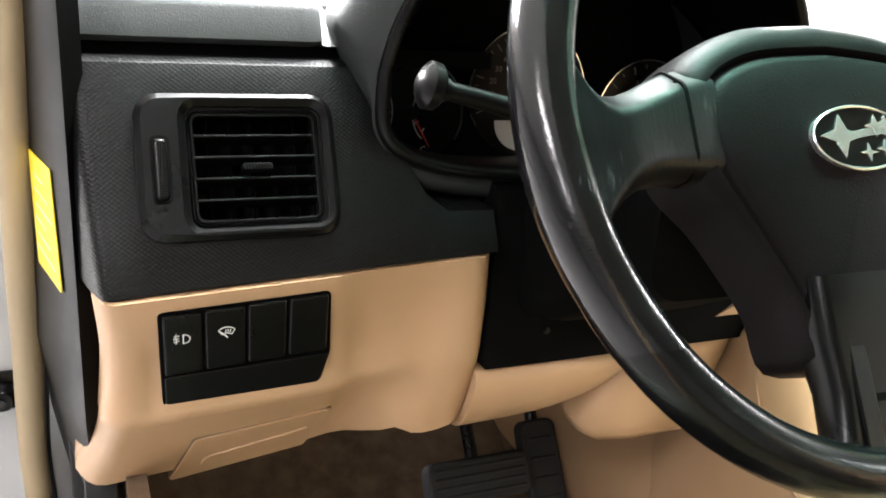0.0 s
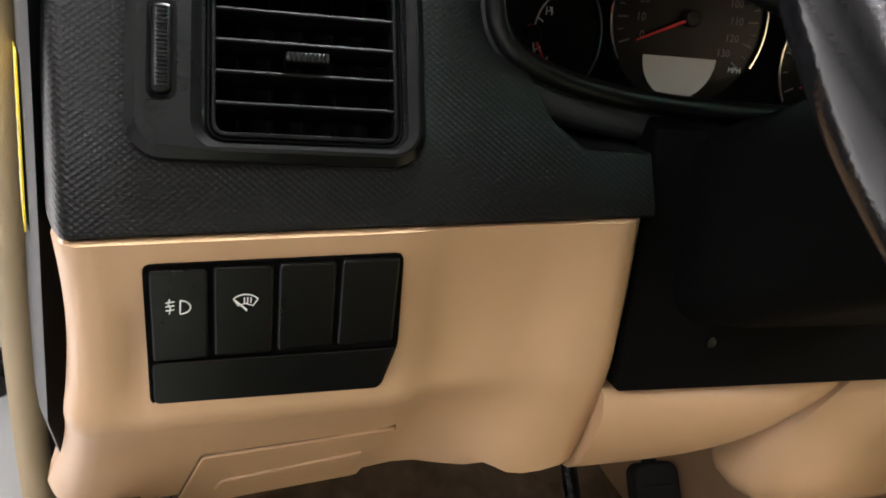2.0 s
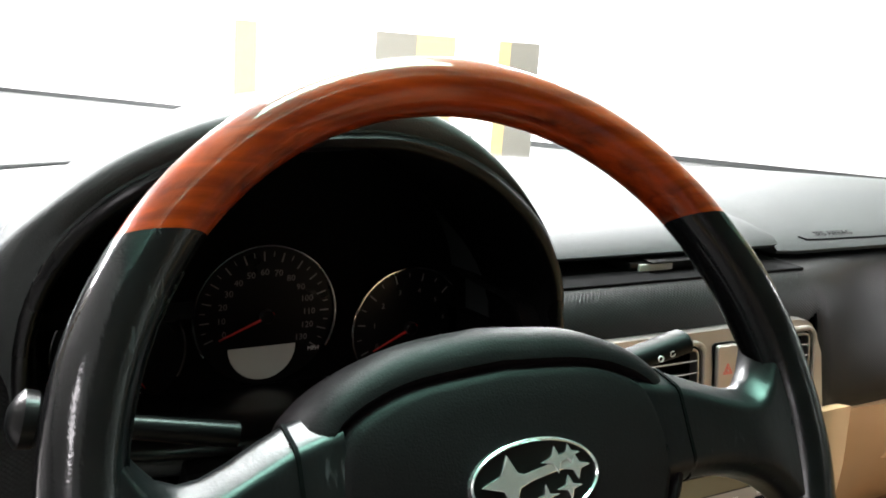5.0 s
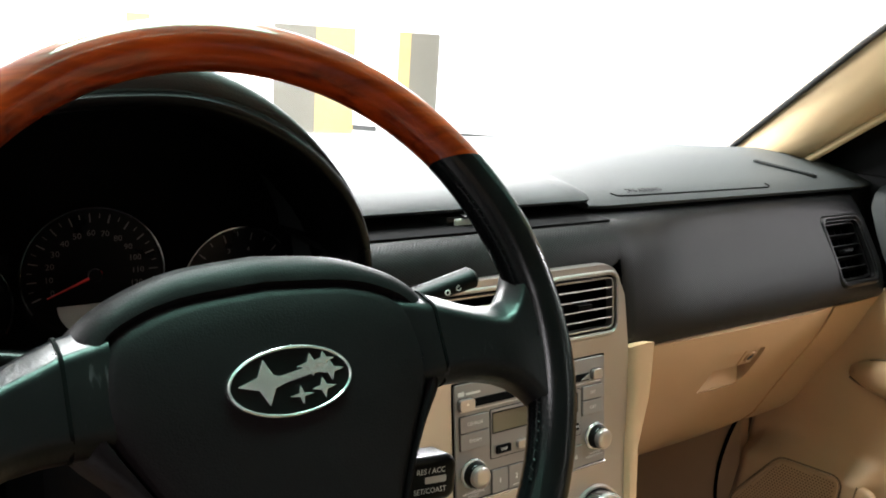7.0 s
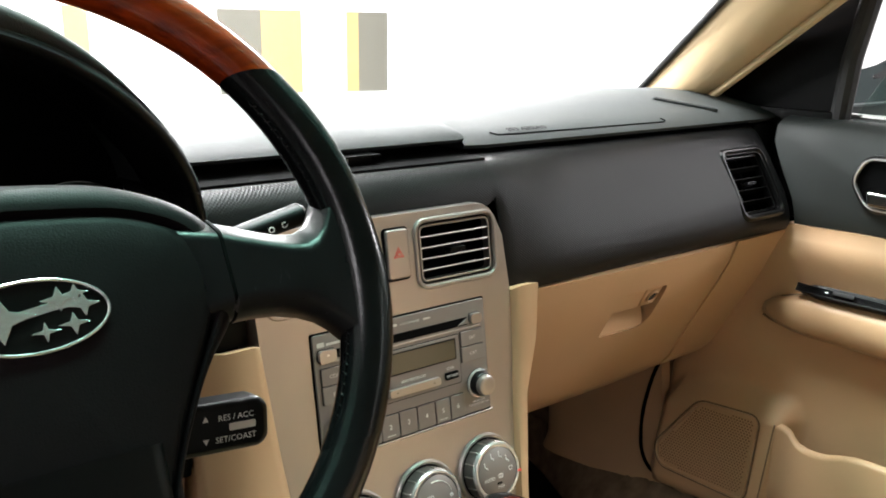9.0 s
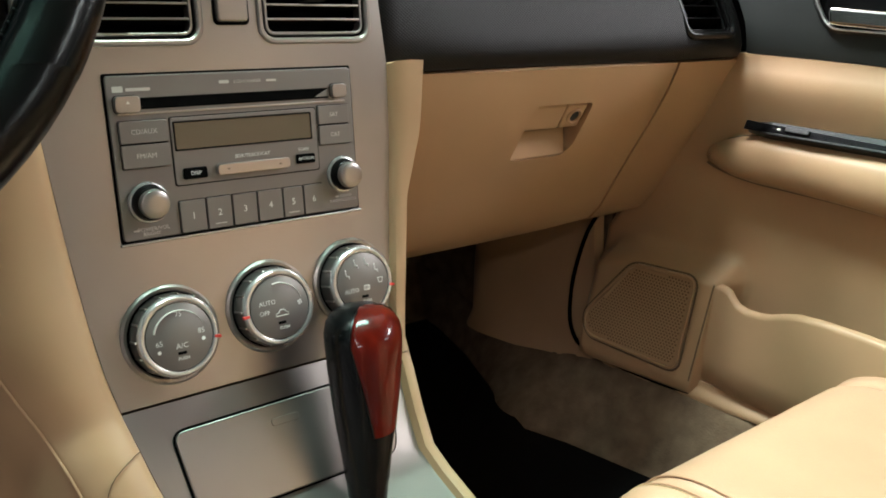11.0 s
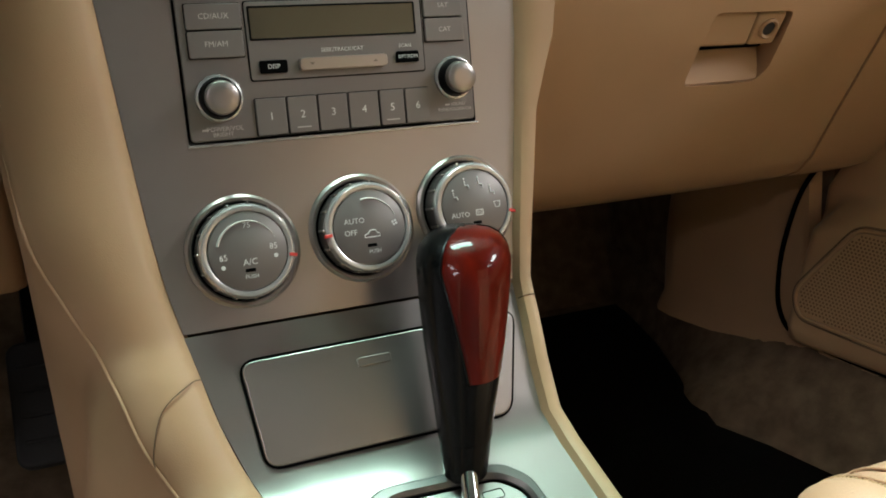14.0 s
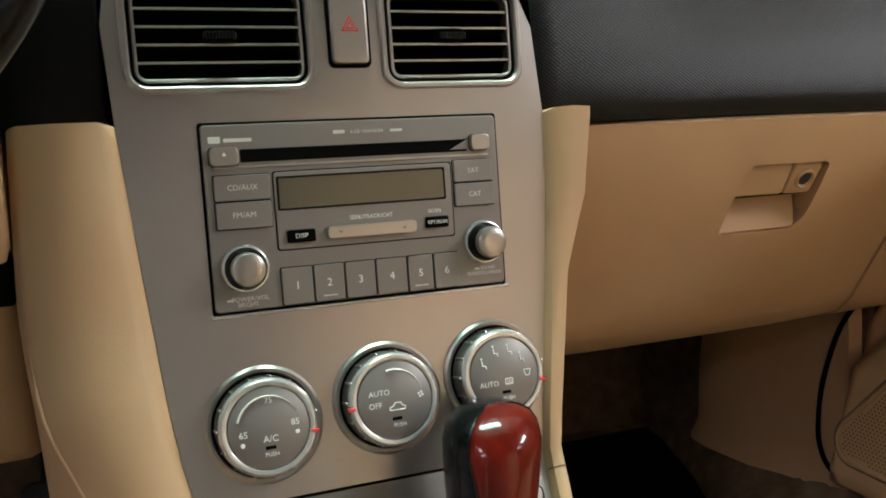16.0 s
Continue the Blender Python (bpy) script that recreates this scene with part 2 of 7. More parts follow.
def part(name, bm, mat, parent=None, label="", m=None, angle=35):
    ob = new(name, finish(name, bm, mat, angle))
    if parent:
        ob.parent = parent
        w = world_of(parent)
        ob.matrix_parent_inverse = w.inverted()
    if m is not None:
        ob.matrix_basis = m
    if label:
        ob["label"] = label
    return ob


def world_of(ob):
    if ob.parent:
        return world_of(ob.parent) @ ob.matrix_parent_inverse @ ob.matrix_basis
    return ob.matrix_basis.copy()


def basis(o, x, y):
    """A frame at o with x along x, y along y and z = x cross y."""
    x, y = Vector(x).normalized(), Vector(y).normalized()
    z = x.cross(y)
    return Matrix(((x[0], y[0], z[0], o[0]), (x[1], y[1], z[1], o[1]), (x[2], y[2], z[2], o[2]), (0, 0, 0, 1)))


def slope(a, b):
    """The frame of a face that runs along x and rises from a to b, both (y, z); its z points out to the driver."""
    return basis((0, a[0], a[1]), (1, 0, 0), (0, b[0] - a[0], b[1] - a[1]))


def rrect(x0, y0, x1, y1, r, n=4):
    out = []
    for cx, cy, a in ((x1 - r, y1 - r, 0), (x0 + r, y1 - r, 90), (x0 + r, y0 + r, 180), (x1 - r, y0 + r, 270)):
        for i in range(n + 1):
            t = radians(a + 90 * i / n)
            out.append((cx + r * math.cos(t), cy + r * math.sin(t)))
    return out


def circle(x, y, r, n=40, ry=None):
    return [(x + r * math.cos(2 * math.pi * i / n), y + (ry or r) * math.sin(2 * math.pi * i / n)) for i in range(n)]


def inset(pts, d):
    """The outline (counter-clockwise) moved inwards by d."""
    n, out = len(pts), []
    for i in range(n):
        a, b, c = Vector(pts[i - 1]), Vector(pts[i]), Vector(pts[(i + 1) % n])
        e, f = (b - a), (c - b)
        if e.length < 1e-9 or f.length < 1e-9:
            out.append(tuple(b))
            continue
        e.normalize(), f.normalize()
        q = Vector((-e.y - f.y, e.x + f.x))
        q = q.normalized() if q.length > 1e-6 else Vector((-e.y, e.x))
        out.append(tuple(b + q * d / max(0.4, q.dot(Vector((-e.y, e.x))))))
    return out


def soft(pts, r, n=5):
    """The outline pts (counter-clockwise) with its corners rounded."""
    out = []
    for i in range(len(pts)):
        a, b, c = Vector(pts[i - 1]), Vector(pts[i]), Vector(pts[(i + 1) % len(pts)])
        p, q = b + (a - b).normalized() * r, b + (c - b).normalized() * r
        for k in range(n + 1):
            t = k / n
            out.append(tuple((1 - t) ** 2 * p + 2 * t * (1 - t) * b + t * t * q))
    return out


def loft(bm, rings, cyclic=True, cap0=True, cap1=True):
    vs = [[bm.verts.new(p) for p in r] for r in rings]
    n = len(vs[0])
    for a, b in zip(vs, vs[1:]):
        for i in range(n if cyclic else n - 1):
            j = (i + 1) % n
            bm.faces.new((a[i], a[j], b[j], b[i]))
    if cap0:
        bm.faces.new(vs[0][::-1])
    if cap1:
        bm.faces.new(vs[-1])
    return bm


def slab(bm, pts, z0, z1, bev=0.0, seg=2):
    """A plate with that outline from z0 to z1, its upper rim rounded by bev."""
    rings = [[(x, y, z0) for x, y in pts]]
    if bev:
        for i in range(seg + 1):
            t = math.pi / 2 * i / seg
            rings.append([(x, y, z1 - bev + bev * math.sin(t)) for x, y in inset(pts, bev * (1 - math.cos(t)))])
        rings.append([(x, y, z1) for x, y in inset(pts, bev + 0.00025)])
    else:
        rings.append([(x, y, z1) for x, y in pts])
    return loft(bm, rings)


def collar(bm, outer, inner, z0, z1, bev=0.001):
    """A ring between two outlines with as many points."""
    rings = [[(x, y, z0) for x, y in outer], [(x, y, z1 - bev) for x, y in outer], [(x, y, z1) for x, y in inset(outer, bev)],
             [(x, y, z1) for x, y in inset(inner, -bev)], [(x, y, z1 - bev) for x, y in inner], [(x, y, z0) for x, y in inner]]
    vs = [[bm.verts.new(p) for p in r] for r in rings]
    n = len(outer)
    for k in range(6):
        a, b = vs[k], vs[(k + 1) % 6]
        for i in range(n):
            j = (i + 1) % n
            bm.faces.new((a[i], a[j], b[j], b[i]))
    return bm


def cuboid(bm, x0, y0, z0, x1, y1, z1, bev=0.0, seg=2):
    made = bmesh.ops.create_cube(bm, size=1, matrix=Matrix.Translation(((x0 + x1) / 2, (y0 + y1) / 2, (z0 + z1) / 2)) @ Matrix.Diagonal((abs(x1 - x0), abs(y1 - y0), abs(z1 - z0), 1)))
    if bev:
        bmesh.ops.bevel(bm, geom=list({e for v in made["verts"] for e in v.link_edges}), offset=bev, segments=seg, affect="EDGES", profile=0.5)
    return bm


def prism(bm, prof, x0, x1, bev=0.0, seg=3):
    """A profile of (y, z) points carried from x0 to x1."""
    f0 = [bm.verts.new((x0, y, z)) for y, z in prof]
    f1 = [bm.verts.new((x1, y, z)) for y, z in prof]
    a, b = bm.faces.new(f0), bm.faces.new(f1[::-1])
    n = len(prof)
    for i in range(n):
        bm.faces.new((f0[i], f1[i], f1[(i + 1) % n], f0[(i + 1) % n]))
    if bev:
        bmesh.ops.bevel(bm, geom=list(a.edges) + list(b.edges), offset=bev, segments=seg, affect="EDGES", profile=0.5)
    return bm


def sheet(bm, rows, off):
    """A solid sheet: the grid rows of points, thickened by the vector off."""
    off = Vector(off)
    f = [[bm.verts.new(p) for p in r] for r in rows]
    g = [[bm.verts.new(Vector(p) + off) for p in r] for r in rows]
    m, n = len(rows), len(rows[0])
    for q in (f, g):
        for i in range(m - 1):
            for j in range(n - 1):
                bm.faces.new((q[i][j], q[i][j + 1], q[i + 1][j + 1], q[i + 1][j]))
    for i in range(m - 1):
        for j in (0, n - 1):
            bm.faces.new((f[i][j], f[i + 1][j], g[i + 1][j], g[i][j]))
    for j in range(n - 1):
        for i in (0, m - 1):
            bm.faces.new((f[i][j], f[i][j + 1], g[i][j + 1], g[i][j]))
    return bm


def tube(bm, pts, rad, n=12, cyclic=False, squash=1.0, up=(0, 0, 1)):
    """A round bar along pts; rad: one radius or one for each point."""
    pts = [Vector(p) for p in pts]
    rings = []
    for i, p in enumerate(pts):
        a = pts[i - 1] if i or cyclic else p
        b = pts[(i + 1) % len(pts)] if i + 1 < len(pts) or cyclic else p
        t = (b - a).normalized()
        s = t.cross(Vector(up))
        s = s.normalized() if s.length > 1e-4 else t.orthogonal().normalized()
        w = s.cross(t)
        r = rad[i] if isinstance(rad, (list, tuple)) else rad
        rings.append([p + r * (math.cos(q) * s + squash * math.sin(q) * w) for q in (2 * math.pi * k / n for k in range(n))])
    if cyclic:
        rings.append(rings[0])
        return loft(bm, rings, True, False, False)
    return loft(bm, rings)


def lathe(bm, prof, n=40):
    """A turned body round the z axis from (radius, z) points; ends on the axis are closed."""
    rings = [[(r * math.cos(2 * math.pi * k / n), r * math.sin(2 * math.pi * k / n), z) for k in range(n)] for r, z in prof]
    return loft(bm, rings)


def smooth_line(pts, n):
    """Points along a Catmull-Rom line through pts, n steps a stretch."""
    pts = [Vector(p) for p in pts]
    q = [pts[0]] + pts + [pts[-1]]
    out = []
    for i in range(1, len(q) - 2):
        a, b, c, d = q[i - 1:i + 3]
        for k in range(n):
            t = k / n
            out.append(0.5 * ((2 * b) + (c - a) * t + (2 * a - 5 * b + 4 * c - d) * t * t + (3 * b - a - 3 * c + d) * t ** 3))
    return out + [pts[-1]]


def lettering(body, size, x, y, frame_m, mat, parent, z=0.0, align="CENTER", name="lettering", label=""):
    cu = bpy.data.curves.new("text", "FONT")
    cu.body, cu.size, cu.align_x, cu.align_y, cu.extrude, cu.resolution_u = body, size, align, "CENTER", 0.00008, 2
    ob = bpy.data.objects.new("text", cu)
    scene.collection.objects.link(ob)
    me = bpy.data.meshes.new_from_object(ob.evaluated_get(bpy.context.evaluated_depsgraph_get()))
    bpy.data.objects.remove(ob)
    bm = bmesh.new()
    bm.from_mesh(me)
    bpy.data.meshes.remove(me)
    return part(name, bm, mat, parent, label, frame_m @ pose(x, y, z))


def carve(ob, cutters):
    """Cuts the closed shapes (bmesh, matrix) out of ob."""
    for bm, m in cutters:
        bmesh.ops.recalc_face_normals(bm, faces=bm.faces)
        me = bpy.data.meshes.new("cut")
        bm.to_mesh(me)
        bm.free()
        c = bpy.data.objects.new("cut", me)
        c.matrix_world = m
        scene.collection.objects.link(c)
        mod = ob.modifiers.new("cut", "BOOLEAN")
        mod.object, mod.operation, mod.solver = c, "DIFFERENCE", "EXACT"
        bpy.context.view_layer.update()
        made = bpy.data.meshes.new_from_object(ob.evaluated_get(bpy.context.evaluated_depsgraph_get()))
        ob.modifiers.clear()
        old, ob.data = ob.data, made
        bpy.data.meshes.remove(old)
        bpy.data.objects.remove(c)
        bpy.data.meshes.remove(me)
    ob.data.shade_smooth()
    ob.data.set_sharp_from_angle(angle=radians(35))


def B():
    return bmesh.new()


# ---- parking hall ----
def hall():
    part("floor", cuboid(B(), -9, -7, -0.2, 12, 26, 0), CONCRETE)
    part("ceiling", cuboid(B(), -9, -7, 3.1, 12, 26, 3.3), CEILING)
    # south and west walls are unseen and use the darkened tone
    for nm, q in (("wall_south", (-9, -7.2, 0, 12, -7, 3.1)), ("wall_west", (-9.2, -7, 0, -9, 26, 3.1)), ("wall_east", (12, -7, 0, 12.2, 26, 3.1))):
        part(nm, cuboid(B(), *q), WALL if nm == "wall_east" else WALL_DIM)
    slant = pose(2.05, 14.3, 0, 0, 0, -43)
    part("wall_north", cuboid(B(), -16, 0, 0, 16, 0.2, 3.1), WALL, m=slant)
    part("baseboard", cuboid(B(), -16, -0.02, 0, 16, -0.004, 0.07), RUBBER, m=slant)
    for o in scene.objects:
        if o.type == "MESH" and not o.get("kind"):
            tagged(o, {"f": "grey sealed concrete floor of the parking hall", "c": "white ceiling of the bright parking hall", "w": "plain painted wall of the parking hall", "b": "thin black baseboard along the far wall"}[o.name[0]], o.name.split("_")[0], kind="structure")


hall()


def pillar(x, y, w, d, faces):
    """A white square pillar; faces: painted bands (side, from, to, colour) up to 1.36 m."""
    t = thing("pillar", (x, y, 0), "white concrete pillar with yellow and grey painted lower bands", "pillar", "pillars of the hall")
    part("shaft", cuboid(B(), x - w / 2, y - d / 2, 0, x + w / 2, y + d / 2, 3.1, 0.01), WALL, t)
    for side, a, b, mat in faces:
        bm = B()
        if side == "S":
            cuboid(bm, x - w / 2 + a * w, y - d / 2 - 0.004, 0.02, x - w / 2 + b * w, y - d / 2 + 0.01, 1.36)
        else:
            cuboid(bm, x - w / 2 - 0.004, y - d / 2 + a * d, 0.02, x - w / 2 + 0.01, y - d / 2 + b * d, 1.36)
        part("painted_band", bm, mat, t)


pillar(2.325, 7.7, 0.20, 0.4, [("S", 0, 1, PAINT_YELLOW)])
pillar(3.996, 7.7, 0.86, 0.4, [("S", 0, 0.5, PAINT_GREY), ("S", 0.5, 1, PAINT_YELLOW)])
pillar(5.183, 7.7, 0.50, 0.4, [("S", 0, 0.28, PAINT_YELLOW), ("S", 0.28, 1, PAINT_GREY)])

# ---- car shell: the closed parts round the driver ----
FLOOR_Z = 0.42


def shell():
    t = thing("car_shell", (0.8, 0, 0.0), "pale silver car body with its bonnet, roof and door frames", "car body", kind="structure")
    part("underbody", cuboid(B(), 0.02, -1.6, 0.36, 1.58, 1.15, FLOOR_Z), BODY, t)
    # bonnet, gently domed, beyond the windscreen
    rows = []
    for i in range(11):
        y = 1.13 + 0.85 * i / 10
        rows.append([V(-0.05 + 1.7 * j / 12, y, 1.075 - 0.03 * (i / 10) - 0.13 * (i / 10) ** 3 - 0.09 * ((j - 6) / 6) ** 4) for j in range(13)])
    part("bonnet", sheet(B(), rows, (0, 0, -0.02)), BODY, t)
    part("bulkhead", cuboid(B(), 0.03, 1.16, 0.40, 1.57, 1.19, 1.04), BODY, t)
    # roof with its lining
    rows = [[V(0.17 + 1.26 * j / 10, y, 1.56 - 0.03 * ((j - 5) / 5) ** 2 - 0.04 * ((y + 0.7) / 0.9) ** 2) for j in range(11)] for y in (0.18, -0.2, -0.7, -1.2, -1.6)]
    part("roof", sheet(B(), rows, (0, 0, 0.03)), BODY, t)
    part("headlining", sheet(B(), [[p + V(0, 0, -0.012) for p in r] for r in rows], (0, 0, 0.008)), HEADLINING, t)
    # unseen walls added to shape the light that enters from behind
    part("rear_wall", cuboid(B(), 0.02, -1.64, 0.40, 1.58, -1.6, 1.04), HEADLINING, t)
    for x in (0.03, 1.54):
        part("rear_side", cuboid(B(), x, -1.6, 0.50, x + 0.03, -0.77, 1.06), HEADLINING, t)
    for x in (0.05, 1.55):
        part("centre_pillar", tube(B(), [(x, -0.72, 0.45), (x, -0.72, 1.05), (x + (0.12 if x < 1 else -0.12), -0.75, 1.54)], [0.05, 0.05, 0.035], 10, up=(0, 1, 0)), BEIGE, t)
        part("sill", cuboid(B(), x - 0.05, -1.6, 0.36, x + 0.05, 1.15, 0.50, 0.02), BODY, t)


shell()


def footwell_side():
    """Closed body beside and in front of the passenger's feet, added to stop light leaks."""
    rows = [[V(1.458 + 0.004 * math.sin(9 * y + 5 * z), y, z) for y in (0.64, 0.72, 0.80, 0.88, 0.96, 1.04, 1.15)] for z in (0.43, 0.54, 0.65, 0.76, 0.87, 0.98, 1.09)]
    tagged(part("footwell_lining", sheet(B(), rows, (0.02, 0, 0)), CARPET), "tan carpet lining beside the passenger footwell", "carpet", kind="structure")
    t = thing("front_wing", (1.55, 0.9, 0.36), "pale silver front wing and dark filler block added against light leaks", "car body", kind="structure")
    part("wing", cuboid(B(), 1.565, 0.985, 0.36, 1.60, 1.95, 1.00, 0.02), BODY, t)
    # dark filler block that keeps light out of the door gap
    part("hinge_post", cuboid(B(), 1.482, 0.70, 0.44, 1.545, 0.78, 0.985, 0.004), RUBBER, t)


footwell_side()


def windscreen():
    rows = []
    for i in range(7):
        s = i / 6
        y, z, half = 1.14 - 0.96 * s, 1.115 + 0.42 * s, 0.745 - 0.12 * s
        rows.append([V(0.8 + half * j / 8, y + 0.01 * (1 - s) - (0.33 if j > 0 else 0.255) * (j / 8) ** 2 * (1 - s * 0.8), z) for j in range(-8, 9)])
    ob = part("windscreen", sheet(B(), rows, (0, 0.003, 0.004)), SCREEN_GLASS)
    ob.visible_shadow = True
    tagged(ob, "clear windscreen with a faint green tint", "windscreen", kind="structure")
    for sgn in (-1, 1):
        line = [r[8 + 8 * sgn] + V(-0.004 * sgn, -0.002, -0.002) for r in rows]
        tagged(part("windscreen_seal", tube(B(), line, 0.006, 8), RUBBER), "thin black rubber seal along the windscreen edge", "seal", kind="structure")
    return rows


windscreen()


def front_pillar(sgn):
    """The beige cover of the windscreen pillar."""
    f = lambda x: 0.8 + sgn * (x - 0.8)
    rings = []
    for i in range(9):
        s = i / 8
        inner = V(1.533 - 0.25 * s + 0.08 * max(0, s - 0.5), 0.834 - 0.60 * s, 1.115 + 0.40 * s)
        outer = V(1.508 - 0.082 * s, 0.690 - 0.58 * s, 1.115 + 0.40 * s)
        mid = (inner + outer) / 2
        bulge = V(-0.035, -0.03, 0.0)
        pts = [inner, inner + bulge * 0.3 + (mid - inner) * 0.25, mid + bulge, outer + bulge * 0.55 + (mid - outer) * 0.3, outer, outer + V(0.05, 0.02, 0), inner + V(0.04, 0.04, 0)]
        rings.append([V(f(p.x), p.y, p.z) for p in pts])
    ob = part("front_pillar", loft(B(), rings), PILLAR_TRIM, angle=60)
    edge = part("windscreen_seal", tube(B(), [r[0] + V(-0.004 * sgn, 0.001, 0.002) for r in rings], 0.0050, 8), RUBBER)
    lip = part("pillar_lip", tube(B(), [r[4] + V(-0.005 * sgn, -0.004, -0.003) for r in rings], 0.0062, 10), PILLAR_TRIM)
    tagged(lip, "cream rounded weatherstrip along the pillar cover", "weatherstrip", kind="structure")
    tagged(edge, "thin black rubber seal between pillar and windscreen", "seal", kind="structure")
    tagged(ob, "beige plastic cover of the slanting windscreen pillar", "pillar trim", kind="structure")


front_pillar(1)

# ---- dashboard ----
dash = thing("dashboard", (0.8, 0.7, 0.42), "black and beige dashboard with dimpled skin beside the steering wheel", "dashboard")
LEFT = slope((0.454, 0.978), (0.520, 1.112))
UZ = 0.134 / math.hypot(0.134, 0.066)


def lv(z):
    return (z - 0.978) / UZ


def tilt(x):
    """How far the lower edge of the driver's side dips towards the door."""
    return -0.058 * (0.333 - x)


def left_fascia():
    prof = [(0.4590, 0.9795), (0.4555, 0.9815), (0.456, 0.985), (0.4715, 1.015), (0.4875, 1.045), (0.512, 1.095), (0.517, 1.102), (0.526, 1.105)]
    rings = []
    for x, back, k in ((0.0470, 0.050, 1), (0.0485, 0.042, 1), (0.0530, 0.022, 1), (0.0565, 0.010, 1), (0.0590, 0.004, 1), (0.0625, 0.001, 1), (0.067, 0.0, 1), (0.10, 0, 1), (0.15, 0, 1), (0.20, 0, 1), (0.240, 0, 1), (0.254, 0, 1), (0.262, 0, 0.72), (0.272, 0, 0.52), (0.285, 0, 0.32), (0.30, 0, 0.22), (0.3355, 0, 0.20)):
        ring = []
        for y, z in prof:
            z2 = 0.985 + (z - 0.985) * k if z > 0.985 else z
            y2 = 0.456 + (y - 0.456) * k if z > 0.985 else y
            f = max(0, 1 - (z2 - 0.9795) / 0.12)
            lean = 0.012 * max(0, min(1, (1.085 - z2) / 0.115)) * max(0, min(1, (0.10 - x) / 0.04))
            ring.append(V(x + lean, y2 + back, z2 + tilt(x) * f))
        rings.append(ring + [V(x, 0.75, ring[-1].z), V(x, 0.75, ring[0].z)])
    return part("fascia", loft(B(), rings), DIMPLED, dash, "dimpled black skin round the side vent", angle=50)


fascia_left = left_fascia()


def right_fascia():
    """One skin that runs over the centre panel and widens down in front of the passenger."""
    far = [(0.490, 0.966), (0.480, 0.969), (0.4765, 0.976), (0.4765, 0.985), (0.481, 1.000), (0.489, 1.018), (0.500, 1.036), (0.513, 1.056), (0.5215, 1.069), (0.531, 1.082), (0.540, 1.093), (0.547, 1.0995), (0.556, 1.1035)]
    near = [(0.488, 0.966), (0.479, 0.969), (0.4755, 0.976), (0.4745, 0.985), (0.476, 1.000), (0.479, 1.018), (0.4825, 1.036), (0.487, 1.056), (0.4905, 1.069), (0.497, 1.083), (0.507, 1.095), (0.516, 1.101), (0.528, 1.104)]
    xs = [0.60, 0.66, 0.72, 0.78, 0.84, 0.90, 0.925, 0.936, 0.941, 0.955, 0.975, 1.0, 1.03, 1.06, 1.10, 1.18, 1.26, 1.34, 1.40, 1.44, 1.462, 1.471, 1.4755, 1.478]
    bm = B()
    grid = []
    for x in xs:
        b = max(0, min(1, (x - 0.93) / 0.16))
        b = b * b * (3 - 2 * b)
        end = 0.016 * max(0, (x - 1.455) / 0.023) ** 3
        col = []
        for i in range(13):
            if x < 0.936 and i < 8:
                col.append(None)
                continue
            y = near[i][0] + (far[i][0] - near[i][0]) * b
            z = near[i][1] + (far[i][1] - near[i][1]) * b
            lip = 0.003 if (x < 0.936 and i == 8) or (0.93 < x < 0.938 and i < 9) else 0
            if i == 8 and x < 0.936:
                z -= 0.012 * max(0, (x - 0.89) / 0.045) ** 2
            col.append(bm.verts.new((x, y + end + lip, z)))
        grid.append(col)
    for a, b in zip(grid, grid[1:]):
        for i in range(12):
            q = (a[i], b[i], b[i + 1], a[i + 1])
            if None not in q:
                bm.faces.new(q)
    ext = [bm.verts.new(v.co + V(0, 0.10, 0)) for v in [c[12] for c in grid]]
    for i in range(len(xs) - 1):
        bm.faces.new((grid[i][12], grid[i + 1][12], ext[i + 1], ext[i]))
    bmesh.ops.recalc_face_normals(bm, faces=bm.faces)
    if sum(f.normal.y for f in bm.faces) > 0:
        bmesh.ops.reverse_faces(bm, faces=bm.faces)
    bmesh.ops.solidify(bm, geom=bm.faces[:], thickness=0.005)
    return part("fascia", bm, DIMPLED, dash, "dimpled black skin in front of the passenger", angle=50)


fascia_right = right_fascia()
part("fascia_strip", prism(B(), [(0.75, 0.975), (0.484, 0.975), (0.484, 1.03), (0.494, 1.0685), (0.75, 1.0685)], 0.60, 0.6575, 0.002), BLACK, dash)
# inner blocks in the same near-black, so the hollow looks unlit
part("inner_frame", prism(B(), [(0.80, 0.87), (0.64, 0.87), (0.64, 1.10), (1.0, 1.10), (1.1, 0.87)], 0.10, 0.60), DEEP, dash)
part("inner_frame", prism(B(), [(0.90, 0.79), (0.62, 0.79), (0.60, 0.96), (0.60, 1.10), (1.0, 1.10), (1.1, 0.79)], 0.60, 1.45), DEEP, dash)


def screen_foot(x):
    return 1.135 - (0.33 if x > 0.8 else 0.255) * ((x - 0.8) / 0.745) ** 2


